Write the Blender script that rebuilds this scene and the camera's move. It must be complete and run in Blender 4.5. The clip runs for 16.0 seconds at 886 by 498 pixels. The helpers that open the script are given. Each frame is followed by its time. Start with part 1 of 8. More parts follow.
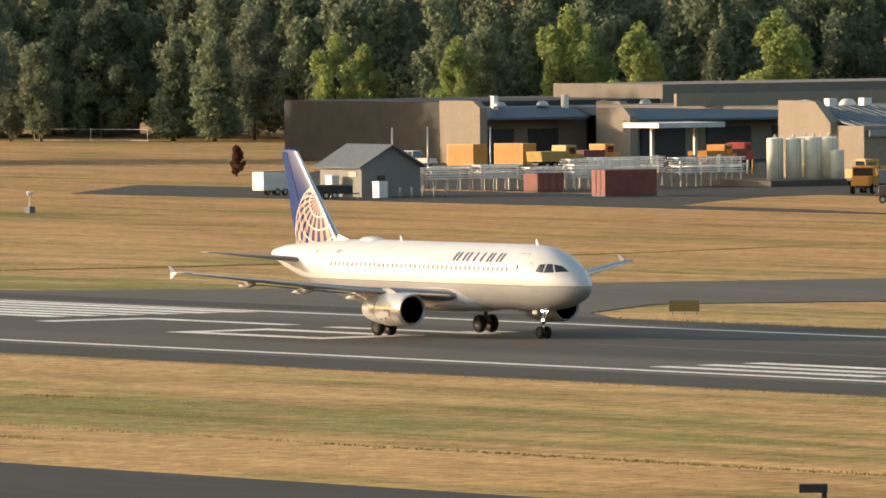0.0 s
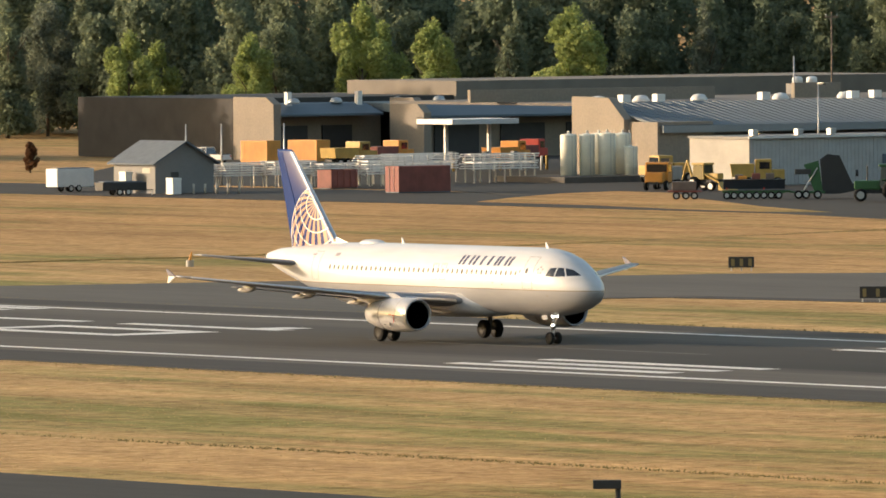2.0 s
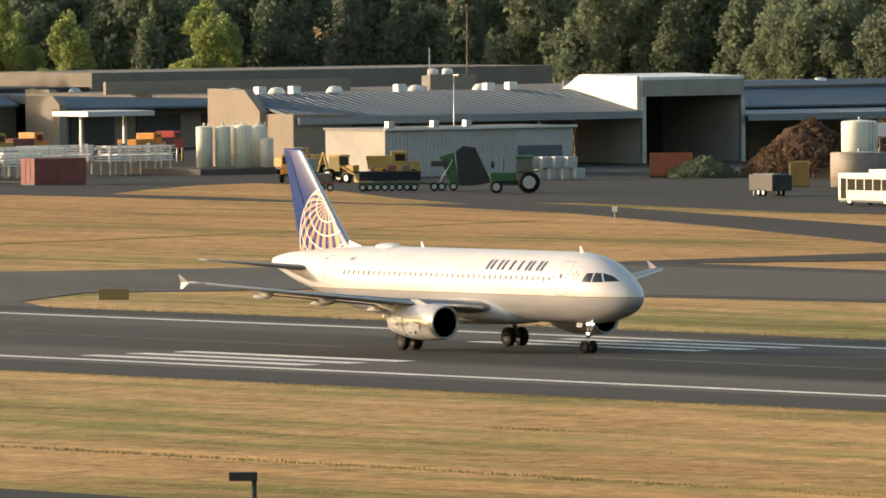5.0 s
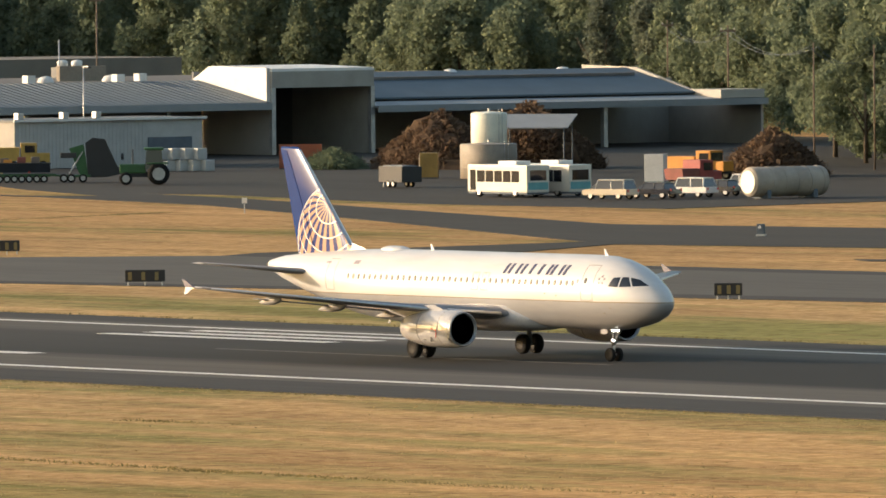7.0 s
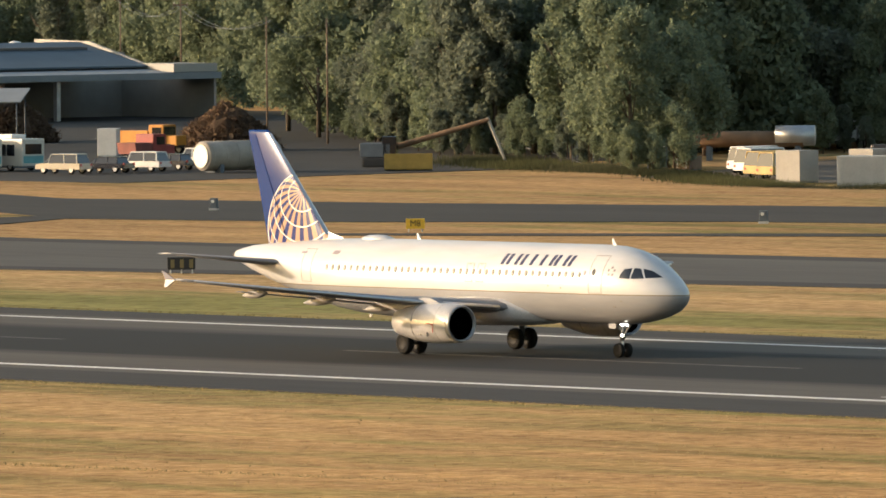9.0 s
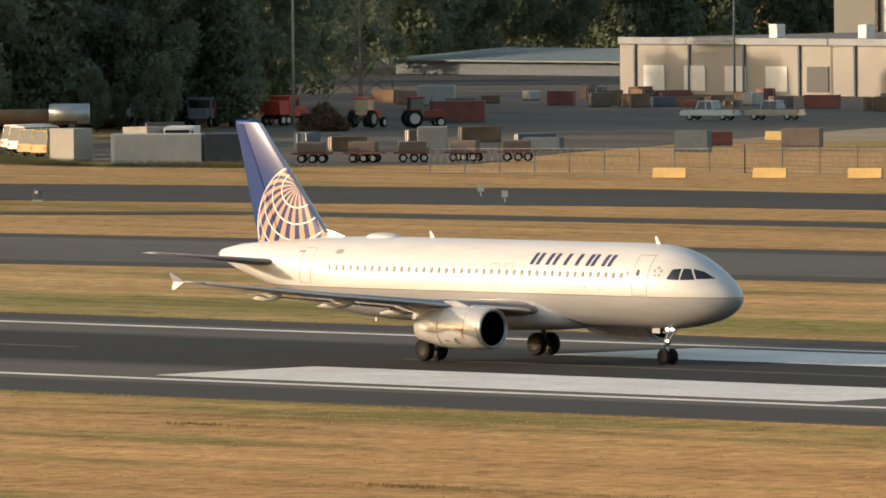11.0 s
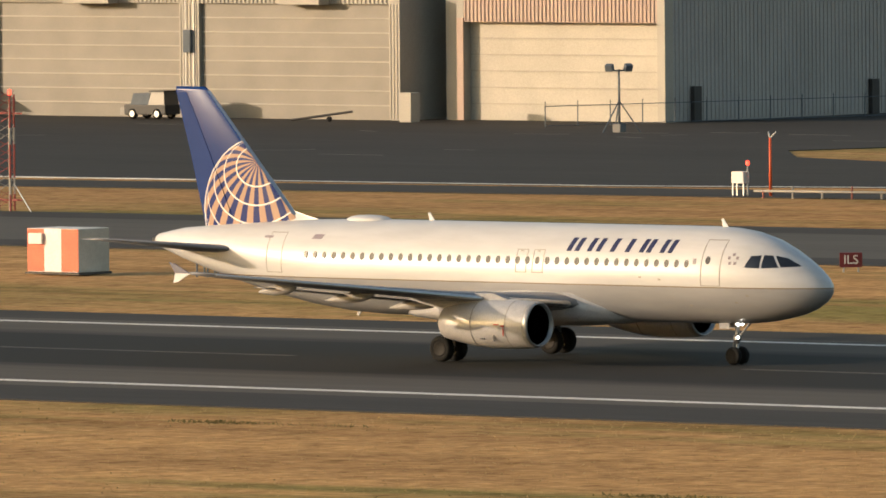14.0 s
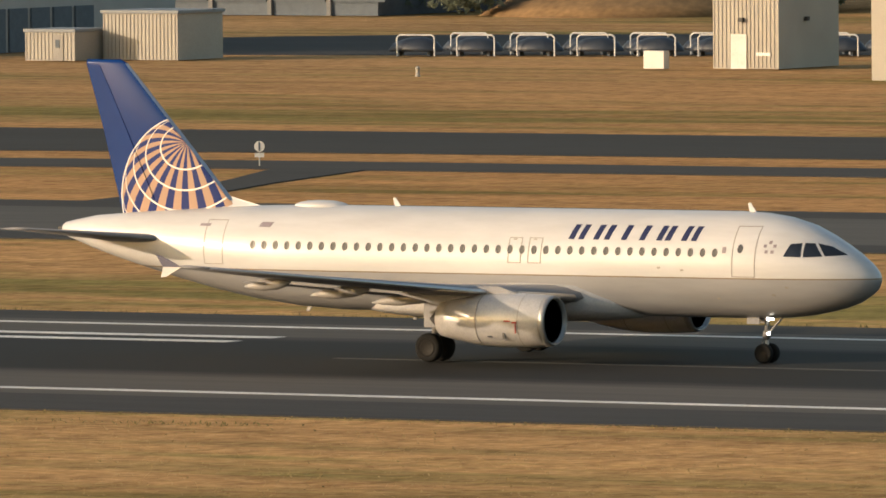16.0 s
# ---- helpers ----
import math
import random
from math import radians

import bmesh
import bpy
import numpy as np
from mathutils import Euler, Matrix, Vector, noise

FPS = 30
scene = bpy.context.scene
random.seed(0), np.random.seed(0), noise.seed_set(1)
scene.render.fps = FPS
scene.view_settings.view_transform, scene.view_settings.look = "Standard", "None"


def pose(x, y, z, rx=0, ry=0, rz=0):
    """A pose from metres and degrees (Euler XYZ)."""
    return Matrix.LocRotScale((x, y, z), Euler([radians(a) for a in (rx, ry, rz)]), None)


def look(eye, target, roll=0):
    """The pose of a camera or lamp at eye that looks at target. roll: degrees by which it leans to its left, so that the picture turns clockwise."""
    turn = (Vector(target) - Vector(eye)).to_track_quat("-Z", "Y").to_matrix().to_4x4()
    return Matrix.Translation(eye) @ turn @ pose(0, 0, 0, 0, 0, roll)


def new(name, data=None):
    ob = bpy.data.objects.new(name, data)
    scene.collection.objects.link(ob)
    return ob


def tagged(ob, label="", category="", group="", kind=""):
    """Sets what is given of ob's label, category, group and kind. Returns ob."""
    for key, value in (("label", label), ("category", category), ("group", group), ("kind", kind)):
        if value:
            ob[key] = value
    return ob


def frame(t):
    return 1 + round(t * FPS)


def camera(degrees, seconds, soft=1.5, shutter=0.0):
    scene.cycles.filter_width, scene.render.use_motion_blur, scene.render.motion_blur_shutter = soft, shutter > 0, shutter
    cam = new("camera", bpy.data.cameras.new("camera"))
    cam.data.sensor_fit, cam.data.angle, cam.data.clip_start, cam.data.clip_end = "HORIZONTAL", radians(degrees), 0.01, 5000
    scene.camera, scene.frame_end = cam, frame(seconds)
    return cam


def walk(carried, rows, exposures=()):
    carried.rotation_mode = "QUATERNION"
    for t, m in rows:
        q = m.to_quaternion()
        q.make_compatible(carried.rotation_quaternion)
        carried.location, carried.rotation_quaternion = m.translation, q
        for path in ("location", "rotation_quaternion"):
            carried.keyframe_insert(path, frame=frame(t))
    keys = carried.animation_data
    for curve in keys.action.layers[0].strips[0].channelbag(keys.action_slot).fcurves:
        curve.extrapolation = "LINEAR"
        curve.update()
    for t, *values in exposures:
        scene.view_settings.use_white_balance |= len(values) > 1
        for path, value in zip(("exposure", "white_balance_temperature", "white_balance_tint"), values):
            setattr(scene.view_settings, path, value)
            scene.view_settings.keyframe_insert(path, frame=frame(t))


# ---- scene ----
cam = camera(4.3652, 16.0, soft=1.7)
EYE_Z = 24.65
# seconds, pan, tilt
PATH = [
    (0, 57.6251, -1.4956), (0.5, 57.3715, -1.5024), (1, 57.1074, -1.5094), (1.5, 56.8630, -1.5153),
    (2, 56.6084, -1.5220), (2.5, 56.3483, -1.5292), (3, 56.0623, -1.5391), (5.3, 54.5910, -1.5830),
    (5.5, 54.4337, -1.5875), (6, 53.9981, -1.5999), (6.5, 53.5205, -1.6146), (7, 52.9883, -1.6339),
    (7.5, 52.3904, -1.6602), (8, 51.7376, -1.6920), (8.5, 51.0420, -1.7357), (9, 50.2930, -1.7846),
    (9.5, 49.4961, -1.8248), (10, 48.6590, -1.8564), (12.3, 43.5998, -2.0531), (12.5, 43.0623, -2.0795),
    (13, 41.6786, -2.1414), (13.5, 40.2002, -2.2038), (14, 38.5748, -2.2702), (14.5, 36.8283, -2.3315),
    (15, 34.8862, -2.4016), (15.5, 32.7714, -2.4784), (16, 30.4184, -2.5579),
]
LEAN = pose(0, 0, 0, 0, 0, -0.497)
walk(cam, [(t, pose(0, 0, EYE_Z, 90 + tilt, 0, pan) @ LEAN) for t, pan, tilt in PATH],
     exposures=[(0, 0.40), (10.2, 0.32), (12.3, -0.08), (16, -0.10)])
# place of the airliner's nose along the runway
ROLL_Y = 393.2
ROLL = [
    (0, -603.49), (0.5, -597.24), (1, -591.22), (1.5, -585.29), (2, -579.34), (2.5, -573.26), (3, -566.97), (3.5, -560.37), (4, -553.39), (4.5, -545.98), (5, -538.09), (5.5, -529.66), (6, -520.68), (6.5, -511.10), (7, -500.91), (7.5, -490.10), (8, -478.65), (8.5, -466.56), (9, -453.84), (9.5, -440.48), (10, -426.48), (10.5, -411.86), (11, -396.62), (11.5, -380.77), (12, -364.31), (12.5, -347.27), (13, -329.63), (13.5, -311.40), (14, -292.59), (14.5, -273.18), (15, -253.18), (15.5, -232.55), (16, -211.30),
]

# ---- light ----
SUN_AZ, SUN_EL = 225.5, 11.0        # compass bearing from +y clockwise, and height, in degrees
world = bpy.data.worlds.new("sky")
scene.world = world
world.use_nodes = True
wn = world.node_tree.nodes
sky = wn.new("ShaderNodeTexSky")
sky.sky_type, sky.sun_disc = "NISHITA", False
sky.sun_elevation, sky.sun_rotation = radians(SUN_EL), radians(SUN_AZ)
sky.dust_density, sky.air_density = 2.5, 1.2
world.node_tree.links.new(sky.outputs[0], wn["Background"].inputs[0])
wn["Background"].inputs[1].default_value = 0.225
sun = new("sun", bpy.data.lights.new("sun", "SUN"))
sun.data.energy, sun.data.angle, sun.data.color = 4.85, radians(0.6), (1.0, 0.775, 0.565)
sun_from = Vector((math.sin(radians(SUN_AZ)) * math.cos(radians(SUN_EL)), math.cos(radians(SUN_AZ)) * math.cos(radians(SUN_EL)), math.sin(radians(SUN_EL))))
sun.matrix_basis = look(sun_from * 100, (0, 0, 0))

# ---- materials ----
def nodes_of(name):
    m = bpy.data.materials.new(name)
    m.use_nodes = True
    nt = m.node_tree
    return m, nt, nt.nodes, nt.links, nt.nodes["Principled BSDF"]


def surface(name, colour, rough=0.7, metal=0.0, vary=0.15, scale=1.0, bump=0.0, vary2=0.1, scale2=12.0, spread=0.0, coat=0.0, tint=None):
    """A painted, metal or stone surface: colour with stains at two sizes, relief, and a little difference from piece to piece."""
    m, nt, n, l, b = nodes_of(name)
    tc = n.new("ShaderNodeTexCoord")
    n1, n2 = n.new("ShaderNodeTexNoise"), n.new("ShaderNodeTexNoise")
    n1.inputs["Scale"].default_value, n2.inputs["Scale"].default_value = scale, scale2
    n1.inputs["Detail"].default_value = n2.inputs["Detail"].default_value = 6
    for k in (n1, n2):
        l.new(tc.outputs["Object"], k.inputs["Vector"])
    r1 = n.new("ShaderNodeMapRange")
    r1.inputs[1].default_value, r1.inputs[2].default_value = 0.3, 0.7
    r1.inputs[3].default_value, r1.inputs[4].default_value = 1 - vary, 1 + vary
    l.new(n1.outputs[0], r1.inputs[0])
    r2 = n.new("ShaderNodeMapRange")
    r2.inputs[1].default_value, r2.inputs[2].default_value = 0.3, 0.7
    r2.inputs[3].default_value, r2.inputs[4].default_value = 1 - vary2, 1 + vary2
    l.new(n2.outputs[0], r2.inputs[0])
    mul = n.new("ShaderNodeMath")
    mul.operation = "MULTIPLY"
    l.new(r1.outputs[0], mul.inputs[0])
    l.new(r2.outputs[0], mul.inputs[1])
    last = mul
    if spread:
        oi = n.new("ShaderNodeObjectInfo")
        r3 = n.new("ShaderNodeMapRange")
        r3.inputs[3].default_value, r3.inputs[4].default_value = 1 - spread, 1 + spread
        l.new(oi.outputs["Random"], r3.inputs[0])
        last = n.new("ShaderNodeMath")
        last.operation = "MULTIPLY"
        l.new(mul.outputs[0], last.inputs[0])
        l.new(r3.outputs[0], last.inputs[1])
    col = n.new("ShaderNodeVectorMath")
    col.operation = "SCALE"
    if tint:
        mixc = n.new("ShaderNodeMix")
        mixc.data_type = "RGBA"
        mixc.inputs[6].default_value, mixc.inputs[7].default_value = (*colour, 1), (*tint, 1)
        l.new(n1.outputs[0], mixc.inputs[0])
        l.new(mixc.outputs[2], col.inputs[0])
    else:
        col.inputs[0].default_value = colour
    l.new(last.outputs[0], col.inputs[3])
    l.new(col.outputs[0], b.inputs["Base Color"])
    b.inputs["Roughness"].default_value, b.inputs["Metallic"].default_value = rough, metal
    b.inputs["Coat Weight"].default_value = coat
    if bump:
        bp = n.new("ShaderNodeBump")
        bp.inputs["Strength"].default_value, bp.inputs["Distance"].default_value = bump, 0.05
        l.new(n2.outputs[0], bp.inputs["Height"])
        l.new(bp.outputs[0], b.inputs["Normal"])
    return m


def maths(n, l, op, a, b=None, c=None):
    k = n.new("ShaderNodeMath")
    k.operation = op
    for i, v in enumerate((a, b, c)):
        if v is None:
            continue
        if isinstance(v, (int, float)):
            k.inputs[i].default_value = v
        else:
            l.new(v, k.inputs[i])
    return k.outputs[0]


def mixed(n, l, fac, a, b):
    k = n.new("ShaderNodeMix")
    k.data_type = "RGBA"
    for i, v in ((0, fac), (6, a), (7, b)):
        if isinstance(v, tuple):
            k.inputs[i].default_value = (*v, 1) if len(v) == 3 else v
        elif isinstance(v, (int, float)):
            k.inputs[i].default_value = v
        else:
            l.new(v, k.inputs[i])
    return k.outputs[2]


def noise_at(n, l, vec, scale, detail=6, stretch=None, rough=0.6):
    k = n.new("ShaderNodeTexNoise")
    k.inputs["Scale"].default_value, k.inputs["Detail"].default_value, k.inputs["Roughness"].default_value = scale, detail, rough
    if stretch:
        mp = n.new("ShaderNodeMapping")
        mp.inputs["Scale"].default_value = stretch
        l.new(vec, mp.inputs["Vector"])
        vec = mp.outputs[0]
    l.new(vec, k.inputs["Vector"])
    return k.outputs[0]


def ramp(n, l, fac, stops):
    k = n.new("ShaderNodeValToRGB")
    e = k.color_ramp.elements
    while len(e) < len(stops):
        e.new(0.5)
    for i, (p, c) in enumerate(stops):
        e[i].position, e[i].color = p, (*c, 1)
    l.new(fac, k.inputs[0])
    return k.outputs[0]


def steps(n, l, v, lo, hi):
    k = n.new("ShaderNodeMapRange")
    k.inputs[1].default_value, k.inputs[2].default_value = lo, hi
    l.new(v, k.inputs[0])
    return k.outputs[0]


def make_grass():
    m, nt, n, l, b = nodes_of("dry_grass")
    tc = n.new("ShaderNodeTexCoord").outputs["Object"]
    big = noise_at(n, l, tc, 0.02, 4, (0.35, 1.6, 1))
    mid = noise_at(n, l, tc, 0.12, 5, (0.3, 1.5, 1))
    fine = noise_at(n, l, tc, 1.3, 8, (0.75, 1.0, 1), 0.74)
    dry = ramp(n, l, fine, [(0.28, (0.33, 0.205, 0.09)), (0.5, (0.52, 0.34, 0.16)), (0.72, (0.72, 0.52, 0.28))])
    green = ramp(n, l, fine, [(0.25, (0.17, 0.165, 0.055)), (0.6, (0.29, 0.26, 0.095)), (0.85, (0.42, 0.35, 0.15))])
    where = maths(n, l, "ADD", maths(n, l, "MULTIPLY", big, 0.6), maths(n, l, "MULTIPLY", mid, 0.5))
    xyz = n.new("ShaderNodeSeparateXYZ")
    l.new(tc, xyz.inputs[0])
    # mown strips that stay greener: beside the near taxiway, and beyond the runway
    def strip(mid, half, lo, hi):
        k = maths(n, l, "SUBTRACT", 1.0, maths(n, l, "DIVIDE", maths(n, l, "ABSOLUTE", maths(n, l, "SUBTRACT", xyz.outputs[1], mid)), half))
        return maths(n, l, "MULTIPLY", maths(n, l, "MAXIMUM", k, 0.0), steps(n, l, xyz.outputs[0], lo, hi))
    wet = maths(n, l, "ADD", strip(321.0, 22.0, -400.0, -480.0), maths(n, l, "ADD", strip(284.0, 20.0, -470.0, -430.0), maths(n, l, "ADD", strip(436.0, 18.0, 500.0, 400.0), strip(640.0, 24.0, -490.0, -440.0))))
    where = maths(n, l, "ADD", where, maths(n, l, "MULTIPLY", wet, 0.13))
    tone = ramp(n, l, noise_at(n, l, tc, 0.09, 7, (0.22, 1.4, 1), 0.7), [(0.28, (0.60, 0.54, 0.46)), (0.48, (0.94, 0.92, 0.88)), (0.70, (1.2, 1.18, 1.12))])
    both = n.new("ShaderNodeMix")
    both.data_type, both.blend_type = "RGBA", "MULTIPLY"
    both.inputs[0].default_value = 1.0
    l.new(mixed(n, l, steps(n, l, where, 0.55, 0.68), dry, green), both.inputs[6])
    l.new(tone, both.inputs[7])
    # the grass gets drier and more orange along the runway
    dried = n.new("ShaderNodeMix")
    dried.data_type, dried.blend_type = "RGBA", "MULTIPLY"
    l.new(steps(n, l, xyz.outputs[0], -520.0, -330.0), dried.inputs[0])
    l.new(both.outputs[2], dried.inputs[6])
    dried.inputs[7].default_value = (1.07, 0.95, 0.84, 1)
    # rank brown weeds in the field beyond the taxiway
    rank = n.new("ShaderNodeMix")
    rank.data_type, rank.blend_type = "RGBA", "MULTIPLY"
    l.new(steps(n, l, xyz.outputs[1], 430.0, 540.0), rank.inputs[0])
    l.new(dried.outputs[2], rank.inputs[6])
    rank.inputs[7].default_value = (0.90, 0.83, 0.78, 1)
    # small clumps and bare spots
    clump = n.new("ShaderNodeMix")
    clump.data_type, clump.blend_type = "RGBA", "MULTIPLY"
    clump.inputs[0].default_value = 1.0
    l.new(rank.outputs[2], clump.inputs[6])
    l.new(ramp(n, l, noise_at(n, l, tc, 0.55, 7, (1, 0.7, 1), 0.78), [(0.36, (0.60, 0.56, 0.48)), (0.5, (0.98, 0.98, 0.97)), (0.68, (1.16, 1.15, 1.12))]), clump.inputs[7])
    l.new(clump.outputs[2], b.inputs["Base Color"])
    b.inputs["Roughness"].default_value = 0.95
    b.inputs["Specular IOR Level"].default_value = 0.1
    bp = n.new("ShaderNodeBump")
    bp.inputs["Strength"].default_value, bp.inputs["Distance"].default_value = 0.6, 0.25
    l.new(fine, bp.inputs["Height"])
    l.new(bp.outputs[0], b.inputs["Normal"])
    return m


def make_asphalt(name, lo, hi, streak=0.5):
    m, nt, n, l, b = nodes_of(name)
    tc = n.new("ShaderNodeTexCoord").outputs["Object"]
    a = noise_at(n, l, tc, 0.05, 5, (0.12, 1.5, 1))
    c = noise_at(n, l, tc, 0.5, 6, (0.2, 1.4, 1))
    f = maths(n, l, "ADD", maths(n, l, "MULTIPLY", a, streak), maths(n, l, "MULTIPLY", c, 1 - streak))
    l.new(ramp(n, l, f, [(0.32, lo), (0.68, hi)]), b.inputs["Base Color"])
    b.inputs["Roughness"].default_value = 0.85
    b.inputs["Specular IOR Level"].default_value = 0.25
    bp = n.new("ShaderNodeBump")
    bp.inputs["Strength"].default_value, bp.inputs["Distance"].default_value = 0.2, 0.02
    l.new(noise_at(n, l, tc, 9.0, 3), bp.inputs["Height"])
    l.new(bp.outputs[0], b.inputs["Normal"])
    return m


GRASS = make_grass()
ASPHALT = make_asphalt("taxiway_asphalt", (0.020, 0.018, 0.0155), (0.044, 0.039, 0.033))
SHOULDER = make_asphalt("shoulder_asphalt", (0.028, 0.025, 0.022), (0.052, 0.046, 0.040))
CONCRETE = make_asphalt("taxiway_concrete", (0.068, 0.061, 0.052), (0.112, 0.100, 0.085))


def make_runway():
    """Grooved runway asphalt with the dark band of tyre rubber along its middle."""
    m, nt, n, l, b = nodes_of("runway_asphalt")
    tc = n.new("ShaderNodeTexCoord").outputs["Object"]
    xyz = n.new("ShaderNodeSeparateXYZ")
    l.new(tc, xyz.inputs[0])
    a = noise_at(n, l, tc, 0.06, 5, (0.10, 1.2, 1))
    c = noise_at(n, l, tc, 0.6, 6, (0.12, 1.6, 1))
    base = ramp(n, l, maths(n, l, "ADD", maths(n, l, "MULTIPLY", a, 0.5), maths(n, l, "MULTIPLY", c, 0.5)), [(0.3, (0.068, 0.058, 0.048)), (0.7, (0.116, 0.100, 0.083))])
    off = maths(n, l, "ABSOLUTE", maths(n, l, "SUBTRACT", xyz.outputs[1], 390.9))
    mid = maths(n, l, "SUBTRACT", 1.0, steps(n, l, maths(n, l, "ADD", off, maths(n, l, "MULTIPLY", c, 3.0)), 10.9, 15.2))
    along = steps(n, l, xyz.outputs[0], -640.0, -480.0)
    rub = maths(n, l, "MULTIPLY", maths(n, l, "MULTIPLY", mid, maths(n, l, "ADD", 0.3, maths(n, l, "MULTIPLY", along, 0.9))), maths(n, l, "ADD", 0.72, maths(n, l, "MULTIPLY", a, 0.5)))
    l.new(mixed(n, l, rub, base, (0.010, 0.0095, 0.009)), b.inputs["Base Color"])
    b.inputs["Roughness"].default_value = 0.85
    b.inputs["Specular IOR Level"].default_value = 0.25
    return m


RUNWAY = make_runway()
PAINT = surface("runway_paint", (0.62, 0.60, 0.56), 0.7, vary=0.14, scale=0.25, vary2=0.16, scale2=2.5)
YPAINT = surface("taxi_paint", (0.45, 0.32, 0.05), 0.7, vary=0.2, scale=0.3)

DIRT = make_asphalt("yard_dirt", (0.055, 0.045, 0.034), (0.145, 0.115, 0.082))
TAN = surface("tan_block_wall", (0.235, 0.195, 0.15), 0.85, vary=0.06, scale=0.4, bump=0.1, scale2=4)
CREAM = surface("cream_painted_metal", (0.36, 0.33, 0.275), 0.6, vary=0.07, scale=0.3)
WHITE = surface("white_paint", (0.66, 0.64, 0.60), 0.5, vary=0.08, scale=0.8, spread=0.06)
GREYWALL = surface("grey_siding", (0.165, 0.162, 0.155), 0.7, vary=0.06, scale=0.4)
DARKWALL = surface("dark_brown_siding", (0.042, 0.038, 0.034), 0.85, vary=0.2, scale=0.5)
BLUEROOF = surface("blue_metal_roof", (0.08, 0.108, 0.128), 0.65, 0.0, vary=0.1, scale=0.3)
PALEROOF = surface("pale_metal_roof", (0.22, 0.235, 0.24), 0.6, 0.0, vary=0.06, scale=0.5)
SLATE = surface("dark_shingle_roof", (0.10, 0.12, 0.14), 0.8, vary=0.12, scale=1.5)
FLATROOF = surface("grey_flat_roof", (0.12, 0.11, 0.10), 0.9, vary=0.2, scale=0.2)
BLACK = surface("black_plastic", (0.02, 0.02, 0.02), 0.6)
GALV = surface("galvanised_steel", (0.42, 0.42, 0.41), 0.45, 0.6)
ORANGE = surface("orange_paint", (0.60, 0.25, 0.035), 0.55, vary=0.12, scale=0.8)
RED = surface("red_paint", (0.45, 0.05, 0.03), 0.55, vary=0.12, scale=1.0)
RUST = surface("rust_red_paint", (0.20, 0.06, 0.045), 0.7, vary=0.2, scale=0.8)
YELLOW = surface("yellow_paint", (0.42, 0.265, 0.055), 0.55, vary=0.15, scale=1.0)
GREEN = surface("green_machine_paint", (0.03, 0.10, 0.03), 0.5, vary=0.12)
NAVYCAR = surface("dark_car_paint", (0.02, 0.022, 0.03), 0.25, coat=0.6, vary=0.02)
SILVER = surface("silver_car_paint", (0.38, 0.36, 0.32), 0.3, 0.4, coat=0.5, vary=0.03)
TANKW = surface("cream_tank", (0.72, 0.70, 0.58), 0.55, vary=0.12, scale=0.6)
BRUSHM = surface("cut_brush", (0.17, 0.105, 0.06), 0.95, vary=0.35, scale=0.6)
BARK = surface("bark", (0.10, 0.075, 0.05), 0.95, vary=0.25, scale=1.5)
WOODP = surface("weathered_pole_wood", (0.17, 0.125, 0.09), 0.9, vary=0.15, scale=2)
BARRIER = surface("ochre_concrete_barrier", (0.62, 0.42, 0.16), 0.8, vary=0.12, scale=1.2)
TARP = surface("dark_blue_tarpaulin", (0.028, 0.036, 0.05), 0.45, vary=0.2, scale=1.0)
RIDGE = surface("corrugated_container", (0.40, 0.40, 0.38), 0.6, vary=0.08, scale=0.8)


def make_leaf(name, lo, hi):
    m, nt, n, l, b = nodes_of(name)
    g = n.new("ShaderNodeNewGeometry")
    tc = n.new("ShaderNodeTexCoord").outputs["Object"]
    f = maths(n, l, "ADD", maths(n, l, "MULTIPLY", g.outputs["Random Per Island"], 0.6), maths(n, l, "MULTIPLY", noise_at(n, l, tc, 0.35, 3), 0.4))
    l.new(ramp(n, l, f, [(0.15, lo), (0.8, hi)]), b.inputs["Base Color"])
    b.inputs["Roughness"].default_value = 0.8
    b.inputs["Specular IOR Level"].default_value = 0.2
    tr = n.new("ShaderNodeBsdfTranslucent")
    l.new(b.inputs["Base Color"].links[0].from_socket, tr.inputs[0])
    mx = n.new("ShaderNodeMixShader")
    mx.inputs[0].default_value = 0.55
    l.new(b.outputs[0], mx.inputs[1])
    l.new(tr.outputs[0], mx.inputs[2])
    l.new(mx.outputs[0], n["Material Output"].inputs[0])
    return m


# Dark and mid greens are paled and greyed for haze over the woods.
LEAF_DARK = make_leaf("dark_leaf", (0.125, 0.146, 0.112), (0.195, 0.222, 0.160))
LEAF_MID = make_leaf("mid_leaf", (0.140, 0.170, 0.112), (0.220, 0.258, 0.158))
LEAF_LIGHT = make_leaf("light_leaf", (0.21, 0.255, 0.085), (0.31, 0.37, 0.135))
LEAF_RED = make_leaf("brown_leaf", (0.10, 0.05, 0.025), (0.18, 0.09, 0.045))
PANEL = surface("grey_concrete_panel", (0.33, 0.30, 0.255), 0.8, vary=0.1, scale=0.15)
BRUSHLEAF = make_leaf("cut_branches", (0.075, 0.048, 0.03), (0.23, 0.155, 0.10))
DIMWALL = surface("dark_grey_metal_side", (0.38, 0.36, 0.335), 0.75, vary=0.08, scale=0.3)
BRIGHT = surface("pale_warehouse_panel", (0.60, 0.535, 0.44), 0.7, vary=0.05, scale=0.1)
PALEGREY = surface("weathered_grey_metal", (0.30, 0.28, 0.245), 0.7, vary=0.1, scale=0.5)
DIMTAN = surface("aged_tan_wall", (0.17, 0.145, 0.115), 0.85, vary=0.1, scale=0.4)
OXIDE = surface("oxidised_steel", (0.15, 0.115, 0.095), 0.75, vary=0.15, scale=1.0)
